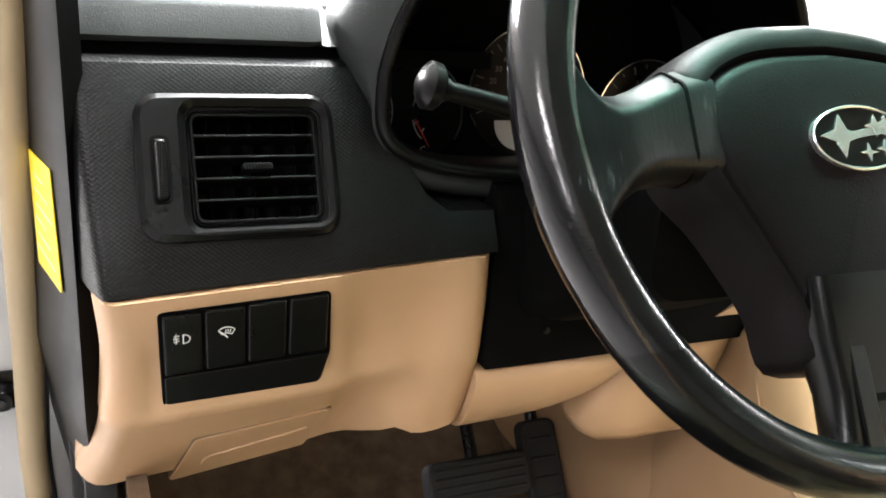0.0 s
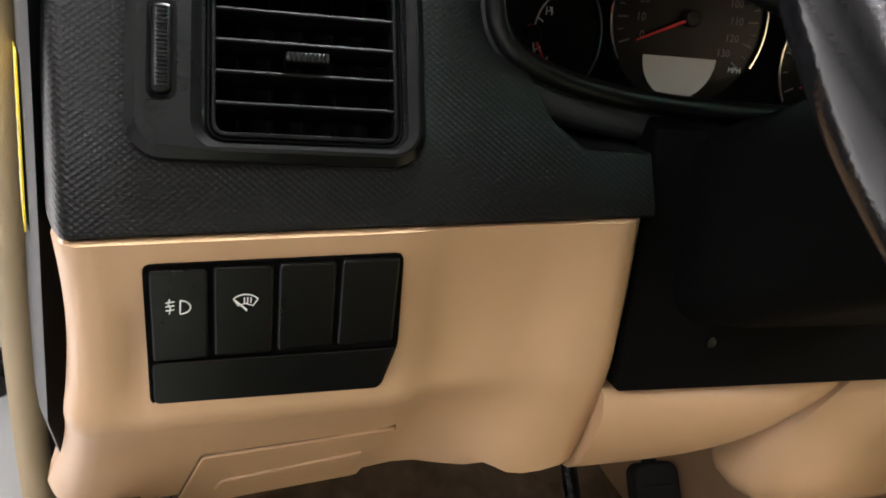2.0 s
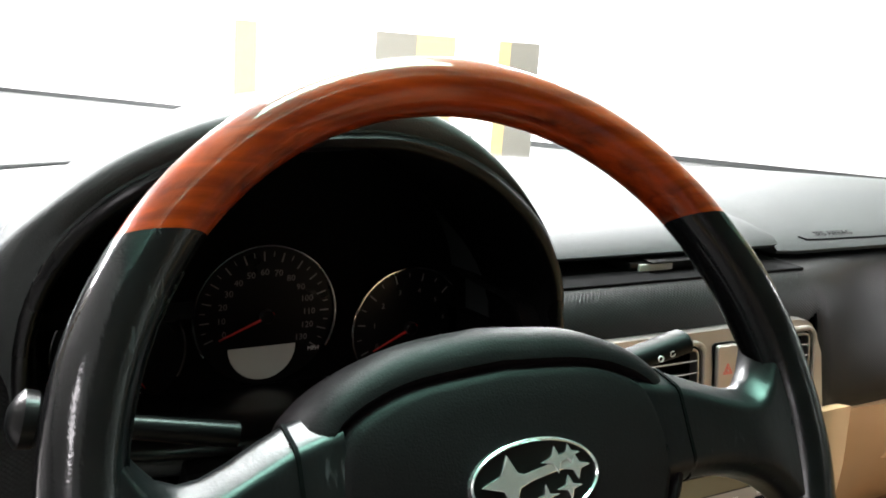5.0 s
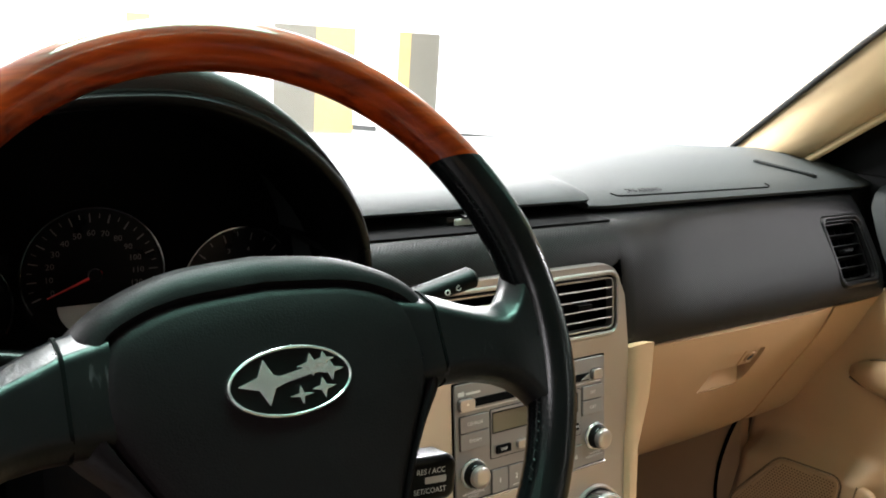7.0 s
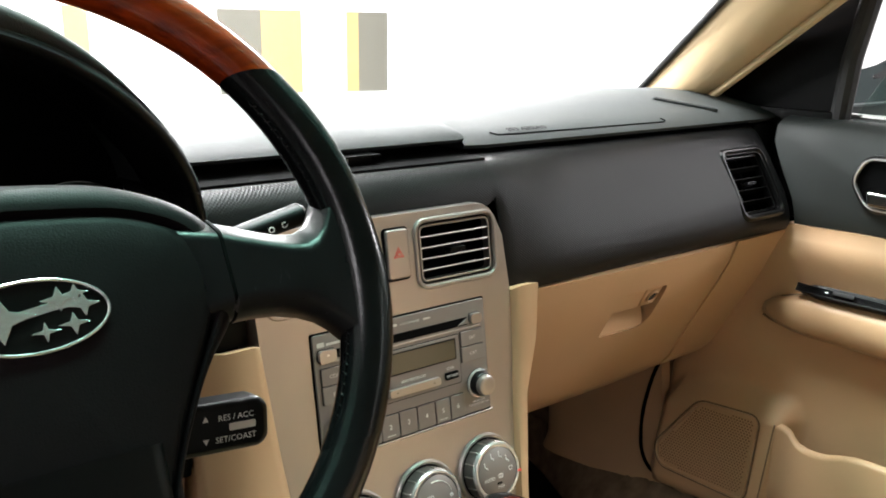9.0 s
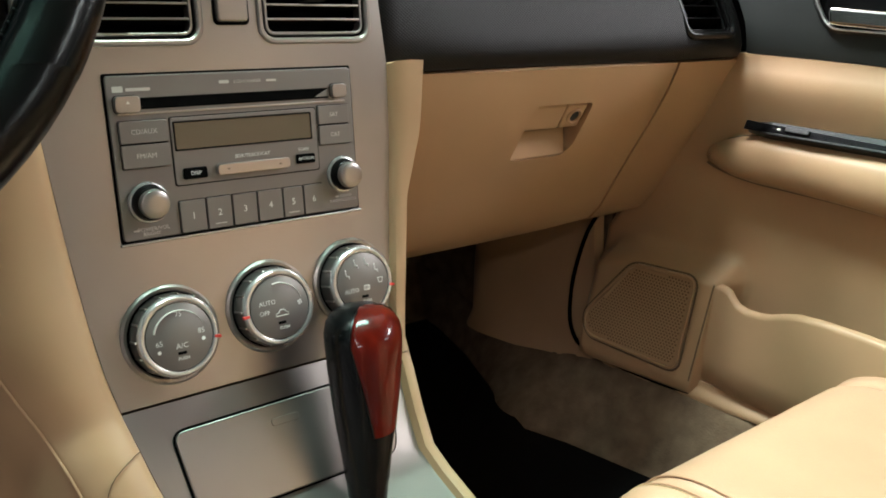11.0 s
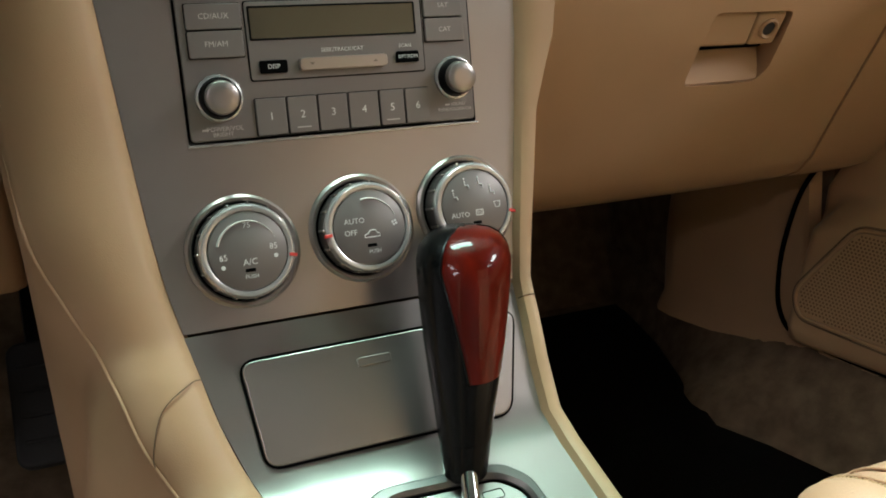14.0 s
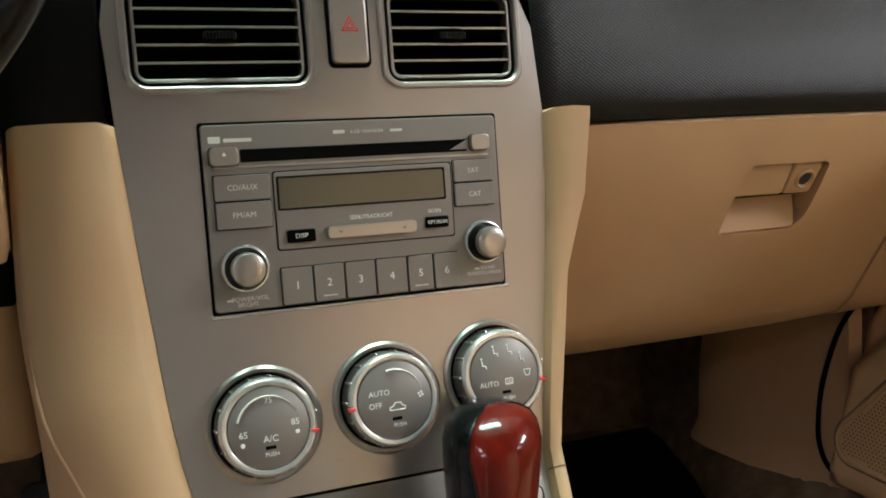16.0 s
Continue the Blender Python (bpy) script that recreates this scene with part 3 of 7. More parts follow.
def pad(x0, x1, front, name, label):
    """A stretch of the dashboard top, whose far edge follows the foot of the windscreen."""
    prof = front + [(0.70, 1.146), (0.85, 1.146), (1.0, 1.138), (1.12, 1.125), (1.12, 1.108), (0.66, 1.108)]
    cx = sum(p[0] for p in prof) / len(prof)
    rings = []
    for i in range(25):
        u = i / 24
        x = x0 + (x1 - x0) * u
        e = min(1.0, min(x - x0, x1 - x) / 0.006)
        e = 1 - 0.012 * (1 - math.sqrt(1 - (1 - e) ** 2))
        k = (screen_foot(x) - 0.66) / (1.12 - 0.66)
        ring = []
        for y, z in prof:
            if y > 0.66:
                y = 0.66 + (y - 0.66) * k
            ring.append(V(x, 0.85 + (y - 0.85) * e, 1.12 + (z - 1.12) * (1 - (1 - e) * 8)))
        rings.append(ring)
    return part(name, loft(B(), rings), PAD, dash, label, angle=40)


pad(0.048, 0.224, [(0.545, 1.112), (0.535, 1.1135), (0.5325, 1.117), (0.541, 1.137), (0.547, 1.143), (0.57, 1.1465)], "upper_pad", "soft black pad over the side vent")
pad(0.2245, 0.2480, [(0.545, 1.1125), (0.534, 1.113), (0.533, 1.114), (0.545, 1.117), (0.60, 1.130), (0.65, 1.142)], "upper_pad", "")
pad(0.945, 1.533, [(0.570, 1.108), (0.556, 1.109), (0.554, 1.113), (0.560, 1.118), (0.59, 1.128), (0.64, 1.139)], "upper_pad", "soft black passenger airbag pad")
pad(0.2485, 0.638, [(0.66, 1.112), (0.652, 1.117), (0.65, 1.121), (0.653, 1.127), (0.658, 1.136)], "upper_pad", "soft black pad behind the instruments")
pad(0.6385, 0.9445, [(0.66, 1.112), (0.558, 1.117), (0.554, 1.121), (0.56, 1.127), (0.60, 1.136)], "upper_pad", "soft black pad over the open pocket")
part("end_block", cuboid(B(), 1.4785, 0.556, 0.99, 1.533, 0.75, 1.1075, 0.006), BLACK, dash)
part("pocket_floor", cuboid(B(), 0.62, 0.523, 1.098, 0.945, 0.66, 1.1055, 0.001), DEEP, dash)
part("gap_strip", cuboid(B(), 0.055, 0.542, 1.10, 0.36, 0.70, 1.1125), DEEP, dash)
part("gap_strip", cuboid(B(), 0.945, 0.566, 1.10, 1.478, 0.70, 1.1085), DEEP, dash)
# dashboard end cover with its label, towards the open door
rows = [[V(0.0287 + (0.6182 - y) * 0.192 + 0.004 * max(0, (0.53 - y) / 0.03) ** 2, y + 0.9 * max(0, 0.86 - z), z) for y in (0.66, 0.63, 0.60, 0.57, 0.54, 0.515, 0.50)] for z in (1.150, 1.10, 1.05, 1.0, 0.95, 0.90, 0.86, 0.82, 0.78, 0.70, 0.60, 0.50)]
part("end_cover", sheet(B(), rows, (0.012, 0.012, 0)), BLACK, dash, "black cover on the dashboard end", angle=50)


# ---- centre panel and console ----
PANEL = slope((0.452, 0.866), (0.469, 0.977))
PU = 0.111 / math.hypot(0.111, 0.017)
LOWER = slope((0.419, 0.752), (0.452, 0.866))
LU = 0.114 / math.hypot(0.114, 0.033)
LEVELS = [(0.4845, 1.0685, 0.682, 0.900), (0.4842, 1.0665, 0.673, 0.911), (0.4835, 1.062, 0.666, 0.9185), (0.482, 1.053, 0.661, 0.9245), (0.478, 1.034, 0.658, 0.932), (0.469, 0.977, 0.661, 0.937),
          (0.4605, 0.92, 0.666, 0.9355), (0.452, 0.866, 0.671, 0.931), (0.4375, 0.815, 0.676, 0.923), (0.427, 0.78, 0.681, 0.917), (0.419, 0.7535, 0.687, 0.913)]


def pv(z):
    return (z - 0.866) / PU


def dv(z):
    return (z - 0.752) / LU


console = thing("centre_console", (0.8, 0.4, 0.42), "centre console with grey metallic panel and beige side panels", "console")
rows = [[V(x0 + (x1 - x0) * j / 8, y, z) for j in range(9)] for y, z, x0, x1 in LEVELS]
panel = part("centre_panel", sheet(B(), rows, (0, 0.05, 0)), SILVER, console, "satin grey metallic panel")
BASE = [(0.4188, 0.7515, 0.687, 0.913), (0.412, 0.742, 0.690, 0.912), (0.403, 0.730, 0.693, 0.911), (0.386, 0.703, 0.700, 0.909), (0.369, 0.6755, 0.711, 0.909), (0.345, 0.6645, 0.719, 0.909), (0.30, 0.647, 0.726, 0.911), (0.24, 0.625, 0.732, 0.918), (0.12, 0.595, 0.74, 0.936), (-0.10, 0.575, 0.74, 0.945)]
rows = [[V(x0 + (x1 - x0) * j / 6, y, z) for j in range(7)] for y, z, x0, x1 in BASE]
base = part("console_top", sheet(B(), rows, (0, 0.012, -0.03)), SILVER, console, "bright satin metallic tray round the gear lever")


def edge_points(side):
    """The run of the panel's edge from the top down to the rear of the console."""
    k = 2 if side < 0 else 3
    return [V(q[k], q[0], q[1]) for q in LEVELS[5:] + BASE[1:]]


def side_right():
    e = edge_points(1)
    widths = [0.039, 0.032, 0.0165, 0.0145, 0.013, 0.012] + [0.0125] * 9
    rows = []
    for p, w in zip(e, widths):
        q = p + V(0.0008, -0.002, 0.0005)
        n = V(0, -0.004, 0.003)
        rows.append([q, q + V(w * 0.15, 0, 0) + n, q + V(w * 0.5, 0, 0) + n * 1.3, q + V(w * 0.85, 0, 0) + n, q + V(w, 0.005, -0.003), q + V(w + 0.003, 0.05, -0.03), V(p.x + w + 0.02, p.y + 0.12, max(0.43, p.z - 0.30))])
    part("side_panel", sheet(B(), rows, (-0.006, 0.02, -0.004)), BEIGE, console, "beige plastic edge strip", angle=50)
    part("panel_seam", tube(B(), [p + V(0, -0.0002, 0.0002) for p in rows[6][:5]], 0.0005, 5), CARPET, console)


def side_left():
    e = edge_points(-1)
    creases = [0.055, 0.062, 0.068, 0.067, 0.058, 0.051, 0.049, 0.047, 0.045, 0.041, 0.038, 0.036, 0.035, 0.035, 0.035]
    rows = []
    for i, (p, w) in enumerate(zip(e, creases)):
        low = max(0.43, p.z - 0.28)
        q = p + V(-0.0008, -0.002, 0.0005)
        f = min(1, max(0, (i - 2) / 5))
        foot = V(0.606 - 0.033 * min(1, max(0, (i - 6) / 3)), p.y + 0.10, low)
        edge = q + V(-w, 0.012 - 0.010 * f, -0.004 * f)
        wall = edge + (foot - edge) * 0.12 + V(-0.010, -0.004, 0.012) * f
        rows.append([foot, edge + (foot - edge) * 0.5 + V(-0.012, 0, 0.012) * f, wall, edge + V(-0.002, 0.003, -0.002), edge, edge + V(0.004, -0.003, 0.0015), q + V(-w * 0.6, -0.0065, 0.003), q + V(-w * 0.15, -0.006, 0.003), q])
    fine = list(zip(*[smooth_line(col, 4) for col in zip(*rows)]))
    part("side_panel", sheet(B(), [r[4:] for r in fine], (0.004, 0.02, -0.006)), BEIGE, console, "beige plastic knee panel", angle=80)
    part("side_wall", sheet(B(), [r[:5] for r in fine], (0.006, 0.02, -0.003)), BEIGE, console, "", angle=80)
    # added bead whose shape stands in for the highlight along the crease
    part("crease_bead", tube(B(), smooth_line([r[4] + V(0.001, -0.0006, 0.0004) for r in rows[2:]], 4), [0.0002] * 3 + [0.0013] * 60, 8), BEIGE, console, "", angle=80)

    def on(r, c):
        k = int(r)
        return rows[k][c] + (rows[k + 1][c] - rows[k][c]) * (r - k) + V(0, -0.0004, 0.0002)
    part("panel_seam", tube(B(), smooth_line([on(7.0, 8), on(7.05, 7), on(7.45, 6), on(8.1, 5), on(8.4, 4)], 5), 0.0004, 5), CARPET, console)


side_right()
side_left()
part("tunnel", cuboid(B(), 0.64, 0.52, 0.43, 0.955, 1.10, 0.90, 0.02), CARPET, console, "tan carpeted tunnel")
rows = [[V(0.607 + 0.010 * ((z - 0.66) / 0.1) ** 2 + 0.02 * max(0, y - 0.8), y, z) for y in (0.515, 0.53, 0.60, 0.70, 0.80, 0.90, 1.0, 1.08)] for z in (0.44, 0.52, 0.58, 0.625, 0.67, 0.72, 0.765, 0.80)]
part("tunnel_flank", sheet(B(), rows, (0.012, 0.004, 0)), BEIGE, console, "beige flank of the tunnel above the pedals", angle=60)
part("tunnel", cuboid(B(), 0.70, -0.30, 0.43, 0.935, 0.50, 0.55, 0.02), CARPET, console)

# ---- beige lower dashboard ----
knee = thing("knee_panel", (0.2, 0.47, 0.83), "beige plastic knee panel with a black switch bank under the dashboard", "dashboard panel")


def ease_to(a, b, t):
    t = max(0.0, min(1.0, (t - a) / (b - a)))
    return t * t * (3 - 2 * t)


def crease(x):
    return 0.868 + 0.06 * x


def knee_foot(x):
    """Height of the panel's lower edge."""
    pts = [(0.03, 0.797), (0.047, 0.7935), (0.064, 0.7815), (0.108, 0.787), (0.214, 0.7995), (0.25, 0.811), (0.28, 0.8185), (0.36, 0.823)]
    for (x0, z0), (x1, z1) in zip(pts, pts[1:]):
        if x <= x1:
            return z0 + (z1 - z0) * (x - x0) / (x1 - x0)
    return pts[-1][1]


def knee_panel():
    """A bowed panel: an upright face round the switch bank, a crease, and a lower face that runs away under it."""
    us = [0, 0.004, 0.012, 0.025, 0.045, 0.07, 0.10, 0.12, 0.135, 0.15, 0.19, 0.26, 0.34, 0.42, 0.50, 0.54, 0.57, 0.60, 0.64, 0.68, 0.72, 0.76, 0.79, 0.81, 0.83, 0.86, 0.90, 0.94, 0.97, 0.985, 1.0]
    rows = []
    for i in range(29):
        s = i / 28
        up, down = min(1, s / 0.6), max(0, (s - 0.6) / 0.4)
        ex = 0.0640 + 0.003 * math.sin(math.pi * up) - 0.019 * down ** 1.4
        rx = 0.3340 + 0.011 * math.sin(math.pi * min(1, s * 0.85)) + 0.003 * down
        row = []
        for u in us:
            x = ex + (rx - ex) * u
            fold = 1 - ease_to(0.235, 0.30, x)
            g = 0.28 + 0.52 * fold
            zt, zc, zb = 0.9785 + tilt(x), crease(x), knee_foot(x)
            z = zt + (zc - zt) * up if s <= 0.6 else zc + (zb - zc) * down
            y = 0.4535 + 0.0165 * up + 0.003 * math.sin(math.pi * up) + g * (zc - z) * (s > 0.6)
            # softened crease
            y -= 0.0035 * fold * math.exp(-((z - zc) / 0.010) ** 2)
            # the corner by the door turns away; the face lies back beside the bank
            y += 0.022 * max(0, 1 - u / 0.045) ** 2
            y += 0.004 * math.exp(-((u - 0.118) / 0.020) ** 2) * ease_to(0.15, 0.3, s) * (1 - ease_to(0.55, 0.60, s))
            y += 0.012 * ease_to(0.555, 0.63, u) * (1 - ease_to(0.78, 0.95, u)) * math.sin(math.pi * min(1, 0.10 + s * 0.95))
            y += 0.012 * ease_to(0.95, 1.0, u) ** 2 + 0.008 * s * ease_to(0.85, 1.0, u) ** 2
            z += 0.005 * math.exp(-((x - 0.280) / 0.009) ** 2) * down ** 4
            row.append(V(x, y, z))
        rows.append([row[0] + V(0.001, 0.05, 0)] + row + [row[-1] + V(0.001, 0.05, 0)])
    return part("panel", sheet(B(), rows, (0, 0.014, 0.004)), BEIGE, knee, angle=60)


knee_panel()


def lower_cover():
    """Rounded cover below the column; its lower edge climbs to a point at the inner end."""
    rings = []
    for i in range(15):
        u = i / 14
        x = 0.337 + 0.221 * u
        low = 0.806 + 0.004 * u + 0.052 * max(0, u - 0.35) ** 2 / 0.4225
        top = 0.877 - 0.004 * u
        back = 0.004 + 0.030 * u ** 2
        end = 1 - 0.35 * max(0, (u - 0.9) / 0.1) ** 2
        prof = [(0.478, 1.0), (0.472, 0.94), (0.470, 0.80), (0.4735, 0.60), (0.480, 0.40), (0.489, 0.20), (0.500, 0.07), (0.516, 0.0)]
        ring = [V(x, y + back, low + (top - low) * (0.5 + (k - 0.5) * end)) for y, k in prof]
        rings.append(ring + [V(x, 0.70, low + 0.004), V(x, 0.70, top)])
    part("lower_cover", loft(B(), rings), BEIGE, knee, "beige cover below the steering column", angle=55)


lower_cover()

# ---- glove box ----
# right-hand knee piece beside the console
rows = []
for y, z, x0 in ((0.470, 0.974, 0.597), (0.464, 0.966, 0.597), (0.466, 0.92, 0.594), (0.478, 0.888, 0.52), (0.484, 0.86, 0.50), (0.494, 0.82, 0.47), (0.498, 0.79, 0.462), (0.500, 0.776, 0.470), (0.506, 0.768, 0.480), (0.530, 0.765, 0.490)):
    rows.append([V(x0 + (0.600 - x0) * u, y + dy, z) for u, dy in ((0, 0.02), (0.06, 0.006), (0.3, 0.0), (0.8, 0.0), (0.94, 0.002), (0.99, 0.010), (1.0, 0.04))])
part("side_piece", sheet(B(), rows, (0, 0.02, 0.002)), BEIGE, knee, "beige panel beside the console", angle=60)
glove = thing("glove_box", (1.17, 0.55, 0.78), "closed beige plastic glove box with a recessed latch", "glove box")
GL = [(0.476, 0.9655), (0.479, 0.955), (0.486, 0.935), (0.500, 0.905), (0.518, 0.872), (0.538, 0.835), (0.556, 0.80), (0.570, 0.772), (0.586, 0.753), (0.610, 0.742), (0.66, 0.738)]


def glove_box():
    def side(z):
        # the lid's left edge runs in below its top corner
        return 0.978 - 0.024 * max(0, min(1, (0.955 - z) / 0.065))
    rows = [[V(side(z) + (1.352 - side(z)) * j / 14, y + 0.008 * abs(j / 7 - 1) ** 3, z) for j in range(15)] for y, z in GL]
    lid = part("lid", sheet(B(), rows, (0, 0.03, 0.01)), BEIGE, glove, angle=50)
    rows = [[V(1.3535 + (1.485 - 1.3535) * j / 6, y + 0.006 + 0.006 * (j / 6) ** 2, z) for j in range(7)] for y, z in GL]
    part("end_panel", sheet(B(), rows, (0, 0.03, 0.01)), BEIGE, glove, angle=50)
    return lid


lid = glove_box()

# ---- floor, passenger side ----
def floors():
    part_floor = part("floor_carpet", cuboid(B(), 0.10, -1.6, FLOOR_Z, 1.50, 1.14, FLOOR_Z + 0.012), CARPET)
    tagged(part_floor, "tan carpet on the car floor", "carpet", kind="structure")
    edge = [(-0.6, 1.33), (0.0, 1.335), (0.40, 1.350), (0.505, 1.345), (0.60, 1.326), (0.675, 1.303), (0.76, 1.350), (0.865, 1.392), (1.0, 1.415), (1.08, 1.42)]
    crest = [(-0.6, 0.545), (0.47, 0.541), (0.60, 0.533), (0.68, 0.516), (0.76, 0.504), (0.85, 0.508), (1.08, 0.53)]

    def crest_at(y):
        for (a, u), (b, v) in zip(crest, crest[1:]):
            if y <= b:
                return u + (v - u) * (y - a) / (b - a)
        return crest[-1][1]
    rng = random.Random(4)
    rows = []
    for p in smooth_line([(x, y, 0) for y, x in edge], 8):
        k, c = max(0.02, 1.412 - p.x), crest_at(p.y)
        wob = [rng.uniform(-0.0022, 0.0022) for _ in range(9)]
        rows.append([V(p.x - 0.03, p.y, 0.434), V(p.x - 0.004 + wob[0], p.y, 0.441), V(p.x + wob[1], p.y, 0.449 + wob[2])] + [V(p.x + u * k, p.y, 0.449 + (c - 0.449) * v + w) for u, v, w in ((0.18, 0.22, wob[3]), (0.36, 0.42, wob[4]), (0.54, 0.60, wob[5]), (0.72, 0.77, wob[6]), (0.88, 0.91, wob[7]), (1.0, 1.0, 0), (1.25, 1.02, 0))])
    tagged(part("sill_carpet", sheet(B(), rows, (0.01, 0, -0.03)), CARPET, angle=80), "tan carpet folded up over the door sill", "carpet", kind="structure")
    rows = [[V(0.95 + 0.5 * j / 6, y, z) for j in range(7)] for y, z in ((0.95, 0.431), (1.02, 0.45), (1.07, 0.52), (1.10, 0.62), (1.12, 0.80))]
    tagged(part("toe_carpet", sheet(B(), rows, (0, 0.02, -0.02)), CARPET), "tan carpet rising to the toe board", "carpet", kind="structure")
    rows = []
    for i in range(15):
        u = i / 14
        row = []
        for y, x, low in ((0.30, 1.428, 0.548), (0.46, 1.424, 0.537), (0.56, 1.421, 0.529), (0.62, 1.419, 0.520), (0.66, 1.418, 0.514), (0.70, 1.414, 0.508), (0.75, 1.404, 0.500), (0.79, 1.394, 0.500), (0.82, 1.388, 0.500), (0.842, 1.386, 0.502), (0.853, 1.392, 0.504), (0.862, 1.41, 0.506), (0.872, 1.45, 0.508)):
            top = 0.562 if y < 0.64 else 0.83
            z = low + (top - low) * u
            # rolls out to the carpet at its foot, bellies out and leans back above
            roll = 0.014 * max(0, 1 - (z - low) / 0.03) ** 2
            row.append(V(x - roll + 0.06 * max(0, z - 0.62) - 0.004 * math.sin(math.pi * min(1, u * 1.5)), y, z))
        rows.append(row)
    tagged(part("kick_panel", sheet(B(), rows, (0.02, 0, 0)), BEIGE, angle=60), "beige kick panel beside the passenger footwell", "trim panel", kind="structure")
    rows = [[V(0.10 + 0.54 * j / 6, y, z) for j in range(7)] for y, z in ((0.80, 0.431), (0.95, 0.47), (1.05, 0.56), (1.10, 0.66), (1.12, 0.86))]
    tagged(part("toe_carpet", sheet(B(), rows, (0, 0.02, -0.02)), CARPET), "tan carpet rising behind the pedals", "carpet", kind="structure")
    rows = [[V(0.085 + 0.01 * math.sin(3 * y), y, z) for y in (0.46, 0.60, 0.75, 0.9, 1.12)] for z in (0.43, 0.6, 0.70, 0.79)]
    tagged(part("kick_panel", sheet(B(), rows, (-0.015, 0, 0)), CARPET), "tan carpeted kick panel in the driver's footwell", "trim panel", kind="structure")
    mat = B()
    slab(mat, [(0.97, -0.15), (1.335, -0.15), (1.352, 0.30), (1.345, 0.44), (1.318, 0.56), (1.296, 0.62), (1.33, 0.72), (1.38, 0.85), (1.42, 1.0), (1.42, 1.04), (0.985, 1.04)], 0.433, 0.446, 0.004)
    tagged(part("floor_mat", mat, MAT), "thick black floor mat in the passenger footwell", "floor mat")
    mat = B()
    slab(mat, [(0.15, -0.15), (0.56, -0.15), (0.56, 0.70), (0.15, 0.70)], 0.433, 0.444, 0.004)
    tagged(part("floor_mat", mat, MAT), "black floor mat in the driver's footwell", "floor mat")


floors()


# ---- vents ----
def vent(name, fm, x0, v0, x1, v1, r, host, slats, edge, label, deep=0.028, tab=0.5, tilt=-16, group="dashboard air vents", vanes=0):
    """An air vent let into host: a dark well with tilted slats, upright vanes behind them and a small tab."""
    carve(host, [(slab(B(), rrect(x0, v0, x1, v1, r), -deep, 0.02), fm)])
    t = thing(name, fm @ V((x0 + x1) / 2, v0, 0), label, "air vent", group)
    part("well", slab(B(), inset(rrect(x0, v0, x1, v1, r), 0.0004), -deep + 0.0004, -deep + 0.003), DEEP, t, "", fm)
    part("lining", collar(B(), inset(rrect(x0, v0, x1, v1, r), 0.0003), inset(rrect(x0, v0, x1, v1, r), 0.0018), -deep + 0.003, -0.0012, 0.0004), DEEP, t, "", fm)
    part("inner_frame", collar(B(), inset(rrect(x0, v0, x1, v1, r), 0.0022), inset(rrect(x0, v0, x1, v1, r), 0.0042), -0.010, -0.0005, 0.0005), edge, t, "", fm)
    step = (v1 - v0 - 0.006) / (slats + 1)
    for i in range(slats):
        v = v0 + 0.003 + step * (i + 1)
        bm = cuboid(B(), x0 + 0.003, -0.0009, -0.011, x1 - 0.003, 0.0009, 0.0, 0.0004, 1)
        s = part("slat", bm, DEEP if edge is not BLACK else SMOOTH_BLACK, t, "", fm @ pose(0, v, -0.0025, tilt))
        part("slat_edge", cuboid(B(), x0 + 0.003, -0.0008, 0.0002, x1 - 0.003, 0.0008, 0.0012, 0.0004, 1), edge, s, "", fm @ pose(0, v, -0.0025, tilt))
    for i in range(vanes):
        x = x0 + (x1 - x0) * (i + 1) / (vanes + 1)
        part("vane", cuboid(B(), x - 0.0007, v0 + 0.003, -0.024, x + 0.0007, v1 - 0.003, -0.014), DEEP, t, "", fm)
    k = (slats + 1) // 2
    v = v0 + 0.003 + step * k + step * 0.5
    xm = x0 + (x1 - x0) * tab
    tb = part("tab", cuboid(B(), xm - 0.0095, v - 0.0024, -0.009, xm + 0.0095, v + 0.0024, 0.0025, 0.0012), SMOOTH_BLACK, t, "ribbed black tab", fm)
    for i in range(9):
        x = xm - 0.008 + 0.002 * i
        part("rib", cuboid(B(), x - 0.0005, v - 0.002, 0.0025, x + 0.0005, v + 0.002, 0.0032), SMOOTH_BLACK, tb, "", fm)
    return t


v_left = vent("air_vent", LEFT, 0.126, lv(1.0065), 0.212, lv(1.075), 0.008, fascia_left, 4, SMOOTH_BLACK, "black side air vent with a ribbed thumbwheel in the dashboard end", vanes=5)
OUT = rrect(0.094, lv(0.9985), 0.2215, lv(1.084), 0.016, 6)
INN = rrect(0.1245, lv(1.005), 0.2135, lv(1.0765), 0.009, 6)
part("bezel", collar(B(), OUT, INN, -0.004, 0.0065, 0.0045), SMOOTH_BLACK, v_left, "glossy black rounded bezel", LEFT)
part("thumbwheel_slot", slab(B(), rrect(0.1025, lv(1.0195), 0.1145, lv(1.0585), 0.004), 0.004, 0.0068, 0.0003), DEEP, v_left, "", LEFT)
part("thumbwheel", slab(B(), rrect(0.1042, lv(1.0215), 0.1128, lv(1.0565), 0.003), 0.005, 0.0095, 0.003, 4), SMOOTH_BLACK, v_left, "ribbed black thumbwheel", LEFT)
for i in range(20):
    v = lv(1.024) + i * (lv(1.054) - lv(1.024)) / 19
    part("wheel_rib", cuboid(B(), 0.1062, v - 0.0003, 0.0088, 0.1108, v + 0.0003, 0.0100), SMOOTH_BLACK, v_left, "", LEFT)

